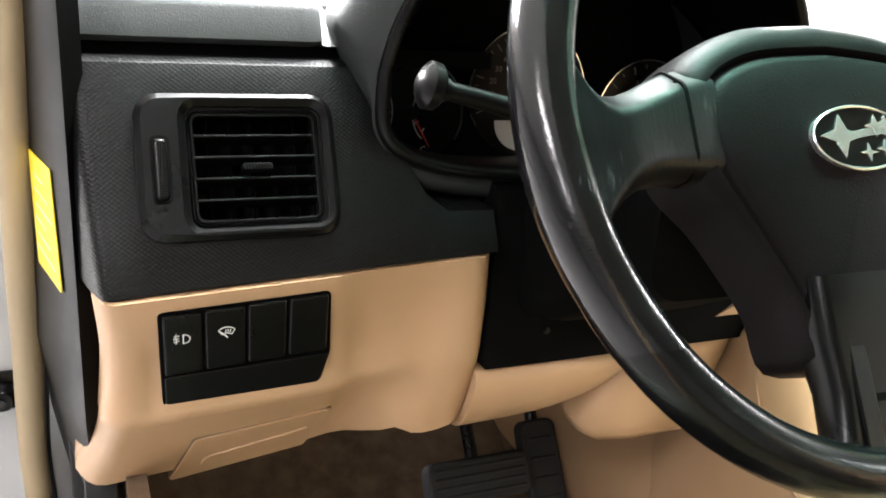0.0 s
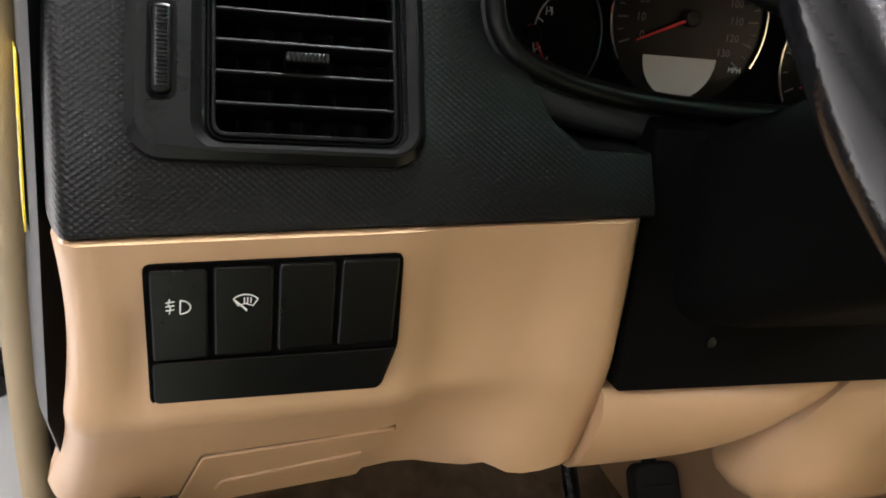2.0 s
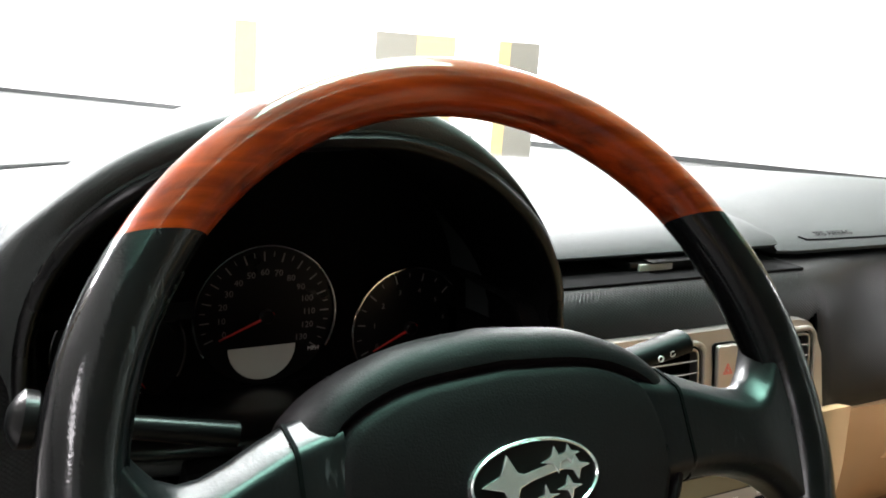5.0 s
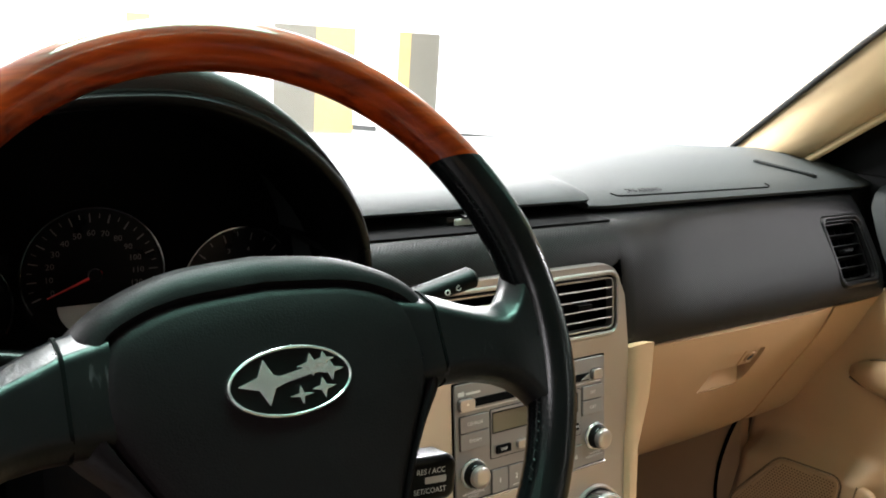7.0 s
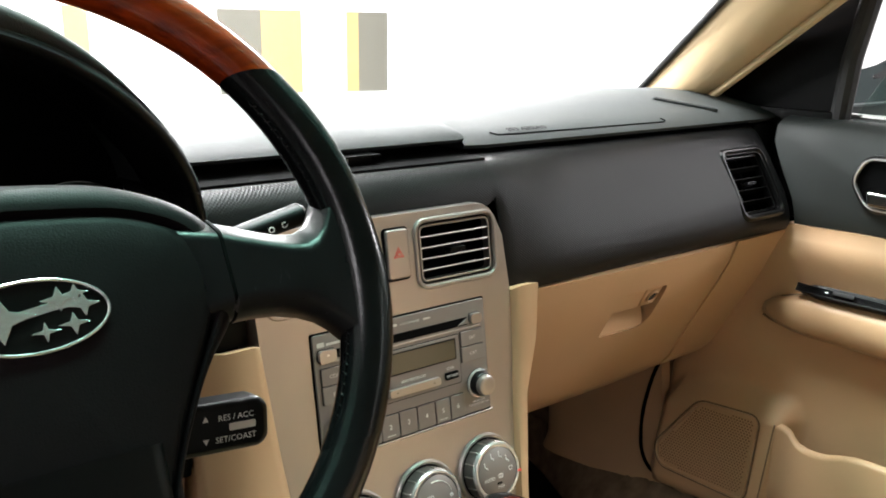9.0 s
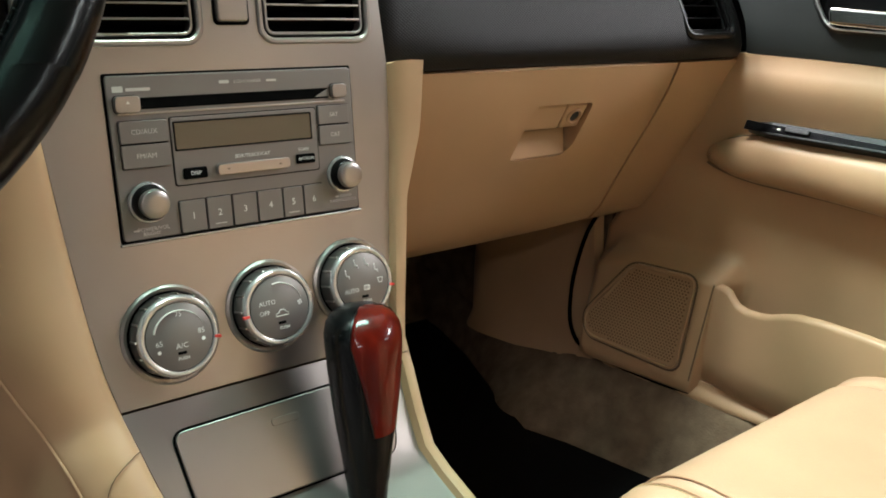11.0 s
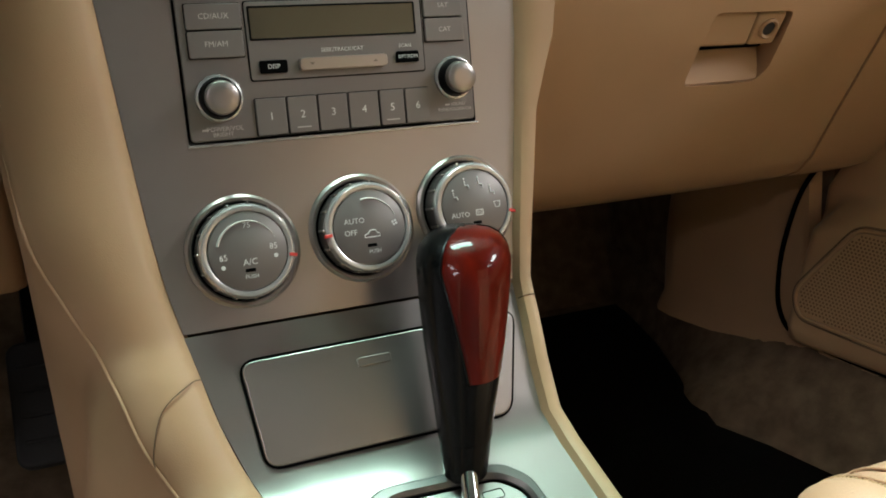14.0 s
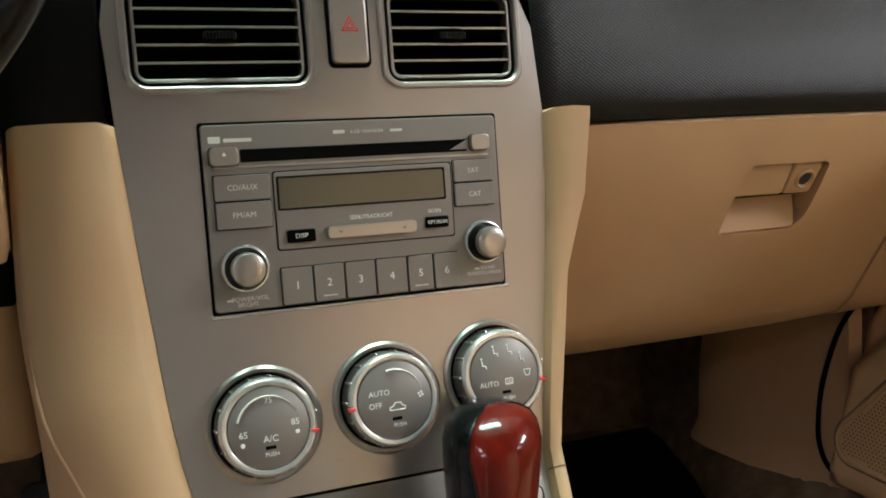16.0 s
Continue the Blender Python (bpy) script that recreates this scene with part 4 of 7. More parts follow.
for a, b in ((0.6725, 0.7765), (0.8285, 0.9185)):
    vc = vent("air_vent", PANEL, a, pv(0.9995), b, pv(1.0575), 0.009, panel, 4, SILVER, "grey metallic centre air vent with thin silver slats", tilt=-14)
    part("bezel", collar(B(), inset(rrect(a, pv(0.9995), b, pv(1.0575), 0.009, 6), -0.0048), inset(rrect(a, pv(0.9995), b, pv(1.0575), 0.009, 6), -0.0004), -0.002, 0.0022, 0.0012), SILVER, vc, "raised satin metallic rim", PANEL)

RIGHT = slope((0.4795, 0.990), (0.5275, 1.070))


def rv(z):
    return (z - 0.990) / (0.080 / math.hypot(0.080, 0.048))


v_pass = vent("air_vent", RIGHT, 1.3625, rv(0.9985), 1.4435, rv(1.071), 0.008, fascia_right, 4, SMOOTH_BLACK, "small black air vent at the passenger end", vanes=4)
part("bezel", collar(B(), rrect(1.354, rv(0.990), 1.452, rv(1.079), 0.014, 6), rrect(1.3615, rv(0.9975), 1.4445, rv(1.072), 0.009, 6), -0.008, 0.007, 0.003), SMOOTH_BLACK, v_pass, "satin black rounded bezel", RIGHT)

# ---- hazard button ----
hz = thing("hazard_button", PANEL @ V(0.803, pv(1.01), 0), "grey metallic hazard light button with a red triangle", "button")
part("gap", slab(B(), rrect(0.7895, pv(1.0085), 0.8172, pv(1.0575), 0.004), -0.004, 0.0006), DEEP, hz, "", PANEL)
hb = part("button", slab(B(), rrect(0.7915, pv(1.0108), 0.8153, pv(1.056), 0.003), -0.002, 0.0042, 0.0016, 3), SILVER, hz, "", PANEL)
for s, z, mat in ((1.0, 0.0043, RED), (0.72, 0.0045, SILVER), (0.52, 0.0047, RED), (0.28, 0.0049, SILVER)):
    q = [(0.8035 + 0.0066 * s * math.cos(radians(a)), pv(1.0335) + 0.0066 * s * math.sin(radians(a))) for a in (90, 210, 330)]
    part("triangle_mark", slab(B(), q, z - 0.001, z), mat, hb, "red warning triangle" if mat is RED else "", PANEL)

# ---- radio ----
radio = thing("radio", PANEL @ V(0.803, pv(0.866), 0), "taupe car radio with two knobs and six preset buttons", "car radio")
part("surround_gap", slab(B(), rrect(0.7062, pv(0.8628), 0.9005, pv(0.9775), 0.002), -0.003, 0.0007), DEEP, radio, "", PANEL)
part("lower_lip", slab(B(), rrect(0.7055, pv(0.8612), 0.9018, pv(0.8632), 0.0006), -0.003, 0.0022, 0.0006), SILVER_BRIGHT, radio, "bright lower edge", PANEL)
plate = part("faceplate", slab(B(), rrect(0.7078, pv(0.8648), 0.8992, pv(0.9760), 0.0025), -0.003, 0.0026, 0.0008), FACE, radio, "", PANEL)
ZF = 0.0026


def key(name, x0, z0, x1, z1, mat, text="", size=0.004, h=0.0022, tmat=None, r=0.0012, dx=0.0, dz=0.0, parent=None, gap=True):
    """A button on the radio face with its dark joint and print."""
    p = parent or radio
    if gap:
        part("button_gap", slab(B(), rrect(x0 - 0.0005, pv(z0) - 0.0005, x1 + 0.0005, pv(z1) + 0.0005, r), ZF - 0.0006, ZF + 0.0002), DEEP, p, "", PANEL)
    b = part(name, slab(B(), rrect(x0, pv(z0), x1, pv(z1), r), ZF - 0.001, ZF + h, 0.0005), mat, p, "", PANEL)
    if text:
        lettering(text, size, (x0 + x1) / 2 + dx, pv((z0 + z1) / 2) + dz, PANEL, tmat or GREY_PRINT, b, ZF + h + 0.0001)
    return b


eject = key("eject_button", 0.7115, 0.9515, 0.7285, 0.9625, SILVER, h=0.0045, r=0.003)
part("eject_mark", slab(B(), [(0.7185, pv(0.9572)), (0.7215, pv(0.9572)), (0.72, pv(0.9594))], ZF + 0.0044, ZF + 0.0047), WHITE_PRINT, eject, "", PANEL)
key("side_button", 0.8795, 0.9535, 0.8925, 0.9637, SILVER, h=0.0045, r=0.003)
part("disc_slot", slab(B(), rrect(0.7298, pv(0.9532), 0.8775, pv(0.9610), 0.0008), ZF - 0.0006, ZF + 0.0004), DEEP, radio, "black disc slot", PANEL)
part("slot_lip", slab(B(), [(0.8655, pv(0.9545)), (0.8775, pv(0.9545)), (0.8775, pv(0.9605))], ZF - 0.0002, ZF + 0.0012, 0.0003), FACE, radio, "", PANEL)
part("slot_shelf", slab(B(), rrect(0.7135, pv(0.9498), 0.8925, pv(0.9512), 0.0005), ZF - 0.0004, ZF + 0.0009, 0.0003), SILVER, radio, "", PANEL)
key("source_button", 0.7128, 0.9308, 0.7460, 0.9458, FACE, "CD/AUX", 0.0048)
key("source_button", 0.7128, 0.9140, 0.7460, 0.9298, FACE, "FM/AM", 0.0048)
key("source_button", 0.8665, 0.9333, 0.8940, 0.9475, FACE, "SAT", 0.0045)
key("source_button", 0.8665, 0.9175, 0.8945, 0.9323, FACE, "CAT", 0.0045)
part("display_well", slab(B(), rrect(0.7478, pv(0.8985), 0.8652, pv(0.9470), 0.002), ZF - 0.0006, ZF + 0.0003), DEEP, radio, "", PANEL)
part("display_panel", slab(B(), rrect(0.7485, pv(0.8992), 0.8645, pv(0.9463), 0.002), ZF - 0.0006, ZF + 0.0010, 0.0004), FACE, radio, "", PANEL)
# black rim paints the shade of a recess round the display
part("display_rim", collar(B(), rrect(0.7500, pv(0.9230), 0.8602, pv(0.9437), 0.001), rrect(0.7512, pv(0.9242), 0.8590, pv(0.9425), 0.0008), ZF + 0.0004, ZF + 0.0014, 0.0001), BLACK, radio, "", PANEL)
part("display", slab(B(), rrect(0.7511, pv(0.9241), 0.8591, pv(0.9426), 0.0008), ZF - 0.0006, ZF + 0.0012), DISPLAY, radio, "unlit olive display", PANEL)
key("seek_rocker", 0.7790, 0.9035, 0.8375, 0.9112, SILVER, h=0.0048, r=0.0025)
for x, s in ((0.787, -1), (0.829, 1)):
    part("arrow_mark", slab(B(), [(x - 0.0016, pv(0.9073) - 0.0008 * s), (x, pv(0.9073) + 0.0008 * s), (x + 0.0016, pv(0.9073) - 0.0008 * s)][::s], ZF + 0.0047, ZF + 0.005), FACE, radio, "", PANEL)
key("display_button", 0.7540, 0.9030, 0.7715, 0.9108, DEEP, "DISP", 0.0040, h=0.0032, tmat=WHITE_PRINT)
key("repeat_button", 0.8445, 0.9050, 0.8602, 0.9122, DEEP, "RPT/RDM", 0.0033, h=0.0032, tmat=WHITE_PRINT)
lettering("SEEK/TRACK/CAT", 0.0036, 0.8085, pv(0.9155), PANEL, WHITE_PRINT, radio, ZF + 0.0012)
lettering("SCAN", 0.0034, 0.8515, pv(0.9158), PANEL, WHITE_PRINT, radio, ZF + 0.0012)
lettering("6 CD CHANGER", 0.0030, 0.8100, pv(0.9688), PANEL, GREY_PRINT, radio, ZF + 0.0002)
part("print_bar", slab(B(), rrect(0.788, pv(0.9680), 0.7955, pv(0.9702), 0.0004), ZF - 0.0002, ZF + 0.0002), GREY_PRINT, radio, "", PANEL)
part("print_bar", slab(B(), rrect(0.8255, pv(0.9680), 0.8335, pv(0.9696), 0.0004), ZF - 0.0002, ZF + 0.0002), GREY_PRINT, radio, "", PANEL)
part("print_bar", slab(B(), rrect(0.7118, pv(0.9650), 0.7190, pv(0.9690), 0.0008), ZF - 0.0002, ZF + 0.0002), GREY_PRINT, radio, "", PANEL)
part("print_bar", slab(B(), rrect(0.7208, pv(0.9655), 0.7375, pv(0.9676), 0.0004), ZF - 0.0002, ZF + 0.0002), GREY_PRINT, radio, "", PANEL)
xs = [0.7480, 0.7682, 0.7882, 0.8085, 0.8298, 0.8478, 0.8660]
for i in range(6):
    b = key("preset_button", xs[i] + 0.0006, 0.8655, xs[i + 1] - 0.0006, 0.8880, FACE, str(i + 1), 0.0068, tmat=WHITE_PRINT)
    if i in (1, 4):
        part("underline", slab(B(), rrect((xs[i] + xs[i + 1]) / 2 - 0.0045, pv(0.8685), (xs[i] + xs[i + 1]) / 2 + 0.0045, pv(0.8692), 0.0002), ZF + 0.002, ZF + 0.0024), GREY_PRINT, b, "", PANEL)


def radio_knob(x, z):
    m = PANEL @ pose(x, pv(z), ZF)
    k = part("knob", lathe(B(), [(0.0122, -0.001), (0.0119, 0.0085), (0.0110, 0.0098), (0.0005, 0.0098)], 36), SMOOTH_BLACK, radio, "knob with a black skirt", m)
    part("cap", lathe(B(), [(0.0104, 0.0090), (0.0104, 0.0128), (0.0098, 0.0146), (0.0086, 0.0154), (0.005, 0.0157), (0.0005, 0.0157)], 36), SILVER, k, "satin metallic cap", m)
    part("knob_ring", lathe(B(), [(0.0142, -0.0005), (0.0146, 0.0012), (0.0140, 0.0026), (0.0128, 0.0030), (0.0124, 0.0015), (0.0124, -0.0005)], 40), SILVER_BRIGHT, k, "bright ring", m)
    part("knob_well", lathe(B(), [(0.0127, -0.0005), (0.0127, 0.0006), (0.0005, 0.0006)], 36), DEEP, k, "", m)


radio_knob(0.7275, 0.8900)
radio_knob(0.8855, 0.8930)
lettering("POWER/VOL", 0.0040, 0.7290, pv(0.8715), PANEL, GREY_PRINT, radio, ZF + 0.0002)
lettering("BRIGHT", 0.0036, 0.7275, pv(0.8682), PANEL, GREY_PRINT, radio, ZF + 0.0002)
lettering("SOUND", 0.0030, 0.8872, pv(0.8755), PANEL, GREY_PRINT, radio, ZF + 0.0002)
lettering("TUNE/FOLDER/CH", 0.0030, 0.8842, pv(0.8722), PANEL, GREY_PRINT, radio, ZF + 0.0002)
part("print_bar", slab(B(), rrect(0.7150, pv(0.8708), 0.7190, pv(0.8720), 0.0003), ZF - 0.0002, ZF + 0.0002), GREY_PRINT, radio, "", PANEL)
part("print_bar", slab(B(), rrect(0.8775, pv(0.8750), 0.8808, pv(0.8760), 0.0003), ZF - 0.0002, ZF + 0.0002), GREY_PRINT, radio, "", PANEL)


# ---- climate dials ----
def climate_dial(x, z, label, marks, mark_at, bar):
    t = thing("climate_dial", LOWER @ V(x, dv(z), 0), label, "dial", "climate dials")
    m = LOWER @ pose(x, dv(z) + 0.0010, 0) @ Matrix.Scale(1.045, 4)
    part("socket", lathe(B(), [(0.0345, -0.001), (0.0342, 0.0012), (0.0325, 0.0026), (0.0305, 0.0022), (0.0295, -0.001)], 56), SILVER, t, "raised metallic socket ring", m)
    part("gap_ring", lathe(B(), [(0.0298, -0.002), (0.0298, 0.0012), (0.0270, 0.0012), (0.0270, -0.002)], 56), DEEP, t, "", m)
    part("grip", lathe(B(), [(0.0286, 0.0), (0.0283, 0.0128), (0.0278, 0.0140), (0.0005, 0.0140)], 64), GUNMETAL, t, "dark metallic grip", m)
    part("knob", lathe(B(), [(0.0279, 0.0130), (0.0279, 0.0146), (0.0273, 0.0160), (0.0262, 0.0172), (0.0250, 0.0174), (0.0236, 0.0168), (0.0232, 0.0150), (0.0005, 0.0150)], 64), SILVER_BRIGHT, t, "silver ring", m)
    part("face", lathe(B(), [(0.0230, 0.0140), (0.0228, 0.0166), (0.0222, 0.0170), (0.0005, 0.0170)], 56), FACE, t, "taupe face", m)
    for i in range(15):
        a = 2 * math.pi * (i + 0.4) / 15
        part("grip_notch", cuboid(B(), 0.0276, -0.0007, 0.002, 0.0291, 0.0007, 0.0140, 0.0003, 1), SILVER, t, "", m @ pose(0, 0, 0, 0, 0, math.degrees(a)))
    a = radians(mark_at)
    part("red_mark", cuboid(B(), 0.0242, -0.0010, 0.0145, 0.0290, 0.0010, 0.0177, 0.0003, 1), RED, t, "red pointer mark", m @ pose(0, 0, 0, 0, 0, mark_at))
    for text, size, dx, dy in marks:
        lettering(text, size, dx, dy, m, WHITE_PRINT, t, 0.0171)
    part("indicator", slab(B(), rrect(-0.003, -0.0122, 0.003, -0.0102, 0.0004), 0.0168, 0.0172), DEEP, t, "", m)
    if bar:
        pts = [(0.0176 * math.cos(radians(q)), 0.0176 * math.sin(radians(q)), 0.0171) for q in range(bar[0], bar[1] + 1, 8)]
        part("scale_arc", tube(B(), pts, [0.0002 + 0.0007 * (bar[2] * i / len(pts) if bar[2] > 0 else 1 - i / len(pts)) for i in range(len(pts))], 4), GREY_PRINT, t, "", m)
    return t, m


d1, m1 = climate_dial(0.7300, 0.7965, "silver temperature dial with taupe face", [("75", 0.0046, 0.001, 0.0150), ("65", 0.0050, -0.0145, -0.0025), ("85", 0.0050, 0.0150, 0.0010), ("A/C", 0.0052, 0.0005, -0.0065), ("PUSH", 0.0033, 0.0005, -0.0150)], -12, (20, 165, 1))
for x, y in ((-0.0152, -0.0080), (0.0158, -0.0045)):
    part("dot", lathe(B(), [(0.0013, 0.0168), (0.0013, 0.0172), (0.0002, 0.0172)], 14), WHITE_PRINT, d1, "", m1 @ pose(x, y, 0))
d2, m2 = climate_dial(0.8085, 0.8010, "silver fan speed dial with taupe face", [("AUTO", 0.0047, -0.0095, 0.0045), ("OFF", 0.0047, -0.0125, -0.0025), ("PUSH", 0.0033, 0.0015, -0.0150)], 185, (15, 110, 1))
for i in range(4):
    part("fan_mark", slab(B(), rrect(-0.0002, 0.0004, 0.0012, 0.0019, 0.0005), 0.0168, 0.0172), WHITE_PRINT, d2, "", m2 @ pose(0.0160, 0.0010, 0, 0, 0, 90 * i))
part("car_mark", tube(B(), [V(x, y, 0.0171) for x, y in ((-0.0040, -0.0062), (-0.0040, -0.0045), (-0.0015, -0.0038), (-0.0005, -0.0020), (0.0030, -0.0020), (0.0042, -0.0040), (0.0058, -0.0045), (0.0058, -0.0062), (-0.0040, -0.0062))], 0.00035, 5, up=(0, 0, 1)), WHITE_PRINT, d2, "", m2)
d3, m3 = climate_dial(0.8840, 0.8060, "silver airflow dial with taupe face", [("AUTO", 0.0046, -0.0110, -0.0055), ("PUSH", 0.0033, 0.0015, -0.0150)], -14, None)
for a in (150, 108, 72, 35):
    px, py = 0.0155 * math.cos(radians(a)), 0.0150 * math.sin(radians(a))
    part("seat_mark", tube(B(), [V(px - 0.0012, py + 0.0022, 0.0171), V(px - 0.0008, py - 0.0010, 0.0171), V(px + 0.0012, py - 0.0010, 0.0171), V(px + 0.0016, py - 0.0030, 0.0171)], 0.00045, 5), WHITE_PRINT, d3, "", m3)
    part("seat_mark", lathe(B(), [(0.0007, 0.0168), (0.0007, 0.0172), (0.0001, 0.0172)], 8), WHITE_PRINT, d3, "", m3 @ pose(px - 0.0012, py + 0.0034, 0))
part("screen_mark", collar(B(), soft([(0.0140, -0.0030), (0.0170, -0.0030), (0.0182, 0.0012), (0.0128, 0.0012)], 0.0006), soft([(0.0144, -0.0025), (0.0166, -0.0025), (0.0175, 0.0007), (0.0135, 0.0007)], 0.0005), 0.0168, 0.0172, 0.00005), WHITE_PRINT, d3, "", m3)
part("demist_mark", collar(B(), rrect(-0.0002, -0.0068, 0.0052, -0.0028, 0.0008), rrect(0.0004, -0.0062, 0.0046, -0.0034, 0.0005), 0.0168, 0.0172, 0.00005), WHITE_PRINT, d3, "", m3)
for i in range(3):
    part("demist_mark", cuboid(B(), 0.0012 + 0.0012 * i, -0.0060, 0.0168, 0.0016 + 0.0012 * i, -0.0038, 0.0172), WHITE_PRINT, d3, "", m3)

# ---- ashtray lid and gear lever ----
TRAY = slope((0.369, 0.6755), (0.403, 0.730))
ash = thing("ashtray", TRAY @ V(0.81, 0, 0), "closed satin silver ashtray lid below the climate dials", "ashtray")
lid_line = [(0.7225, 0.0032), (0.886, 0.0032), (0.906, 0.0705), (0.7165, 0.0690)]


part("gap", slab(B(), inset(soft(lid_line, 0.010), -0.0018), -0.004, 0.0009), DEEP, ash, "", TRAY)
part("lid", slab(B(), soft(lid_line, 0.009), -0.003, 0.0030, 0.0012, 3), SILVER, ash, "", TRAY)
part("finger_mark", slab(B(), rrect(0.789, 0.0525, 0.812, 0.0585, 0.002), 0.002, 0.0036, 0.0006), SILVER, ash, "", TRAY)

GATE = slope((0.24, 0.625), (0.345, 0.6645))
gate = thing("shift_gate", GATE @ V(0.84, 0.0, 0), "satin silver gear selector plate with a dark gate slot", "gear gate")
go = soft([(0.754, -0.16), (0.901, -0.16), (0.875, 0.089), (0.860, 0.1045), (0.781, 0.1075), (0.761, 0.094)], 0.0085, 5)
gi = soft([(0.764, -0.15), (0.891, -0.15), (0.867, 0.082), (0.854, 0.0945), (0.787, 0.0975), (0.771, 0.087)], 0.0070, 5)
part("rim", collar(B(), go, gi, -0.004, 0.0075, 0.0025), GUNMETAL, gate, "raised dark metallic rim", GATE)
part("gap", collar(B(), inset(gi, -0.0004), inset(gi, 0.0016), -0.003, 0.0036, 0.0002), DEEP, gate, "", GATE)
part("plate", slab(B(), inset(gi, 0.001), -0.004, 0.003, 0.0004), SILVER, gate, "", GATE)
part("slot", slab(B(), soft([(0.815, -0.12), (0.849, -0.12), (0.849, 0.062), (0.842, 0.071), (0.813, 0.070)], 0.0025), 0.002, 0.0036), DEEP, gate, "black gate slot", GATE)
part("slot_edge", collar(B(), soft([(0.8135, -0.1215), (0.8505, -0.1215), (0.8505, 0.0625), (0.8425, 0.0725), (0.8115, 0.0715)], 0.003), soft([(0.815, -0.12), (0.849, -0.12), (0.849, 0.062), (0.842, 0.071), (0.813, 0.070)], 0.0025), 0.002, 0.0044, 0.0005), SILVER, gate, "", GATE)
part("slot_tooth", slab(B(), rrect(0.813, 0.028, 0.827, 0.038, 0.003), 0.003, 0.0052, 0.001), CHROME, gate, "", GATE)
part("release_button", slab(B(), rrect(0.7755, 0.054, 0.7985, 0.0745, 0.006), 0.002, 0.0075, 0.002, 3), SMOOTH_BLACK, gate, "black release button", GATE)
lettering("P", 0.0085, 0.787, 0.0635, GATE, RED, gate, 0.0076, name="red_mark")
part("fixing_tab", collar(B(), rrect(0.840, 0.0805, 0.854, 0.0875, 0.002), rrect(0.8405, 0.081, 0.8535, 0.087, 0.0016), 0.0028, 0.0036, 0.0001), SMOOTH_BLACK, gate, "", GATE)


def gear_lever():
    t = thing("gear_lever", (0.830, 0.305, 0.652), "automatic gear lever with black leather grip and cherry wood inlay", "gear lever")
    foot, top = V(0.8350, 0.3320, 0.6660), V(0.8560, 0.3775, 0.8110)
    axis = (top - foot)
    part("shaft", tube(B(), [V(0.8185, 0.268, 0.622), V(0.8215, 0.284, 0.642), foot + axis * 0.1], 0.0055, 20), CHROME, t, "polished steel shaft")
    prof = [(0.0, 0.0100), (0.015, 0.0120), (0.10, 0.0136), (0.16, 0.0144), (0.165, 0.0150), (0.30, 0.0174), (0.42, 0.0200), (0.55, 0.0224), (0.7, 0.0246), (0.8, 0.0257), (0.87, 0.0262), (0.92, 0.0248), (0.96, 0.0208), (0.985, 0.0150), (0.997, 0.0075), (1.0, 0.0015)]
    n = 48
    rings = []
    for s, r in prof:
        r *= 1.12
        c = foot + axis * s
        rings.append([c + V(r * math.sin(q), -r * 1.0 * math.cos(q), 0) for q in (2 * math.pi * k / n for k in range(n))])
    grip = part("grip", loft(B(), rings), LEATHER, t, "black leather grip")
    rings, line = [], []
    for s, r in prof[6:]:
        r *= 1.12
        c = foot + axis * s
        a0, a1 = -16 - 34 * min(1, (s - 0.42) / 0.45), 76 + 8 * min(1, (s - 0.42) / 0.2)
        angs = [radians(a0 + (a1 - a0) * k / 16) for k in range(17)]
        lift = 0.0009
        rings.append([c + V((r + lift * math.cos(radians(80) * (2 * k / 16 - 1))) * math.sin(q), -(r + lift * math.cos(radians(80) * (2 * k / 16 - 1))) * math.cos(q), lift * 0.6) for k, q in enumerate(angs)])
    part("wood_inlay", sheet(B(), rings, (0, 0.003, -0.001)), CHERRY, t, "glossy cherry wood inlay", angle=70)
    for k in (0, 16):
        part("inlay_seam", tube(B(), [r[k] + V(0.0006 * (1 if k else -1), -0.0002, 0) for r in rings[:-1]], 0.0006, 6), SMOOTH_BLACK, grip)


gear_lever()

# ---- glove box latch ----
GLF = slope((0.529, 0.852), (0.484, 0.940))


def gv(z):
    return (z - 0.852) / (0.088 / math.hypot(0.088, 0.045))


hole = soft([(1.1345, gv(0.8645)), (1.212, gv(0.8640)), (1.2235, gv(0.876)), (1.2225, gv(0.9270)), (1.1385, gv(0.9275)), (1.1340, gv(0.898))], 0.006, 3)
carve(lid, [(slab(B(), hole, -0.026, 0.03), GLF)])
latch = thing("glove_box_latch", GLF @ V(1.18, gv(0.865), 0), "beige latch handle with a round lock in its recess", "latch")
part("recess", slab(B(), inset(hole, -0.003), -0.030, -0.0262), BEIGE, latch, "", GLF)
part("recess_wall", collar(B(), inset(hole, -0.002), inset(hole, 0.0002), -0.0262, -0.0012, 0.0004), BEIGE, latch, "", GLF)
part("handle", slab(B(), soft([(1.1365, gv(0.8975)), (1.1880, gv(0.8970)), (1.1868, gv(0.9245)), (1.1400, gv(0.9250))], 0.0035), -0.014, -0.002, 0.0025, 3), BEIGE, latch, "", GLF)
part("lock_plate", slab(B(), soft([(1.1892, gv(0.8970)), (1.2180, gv(0.8970)), (1.2195, gv(0.9240)), (1.1880, gv(0.9245))], 0.0035), -0.014, -0.002, 0.0025, 3), BEIGE, latch, "", GLF)
# near-black slabs paint the shade below and above the latch handle
part("pocket", slab(B(), rrect(1.1365, gv(0.8875), 1.2205, gv(0.8968), 0.003), -0.0262, -0.0160), DEEP, latch, "black slab for the finger pocket's shade", GLF)
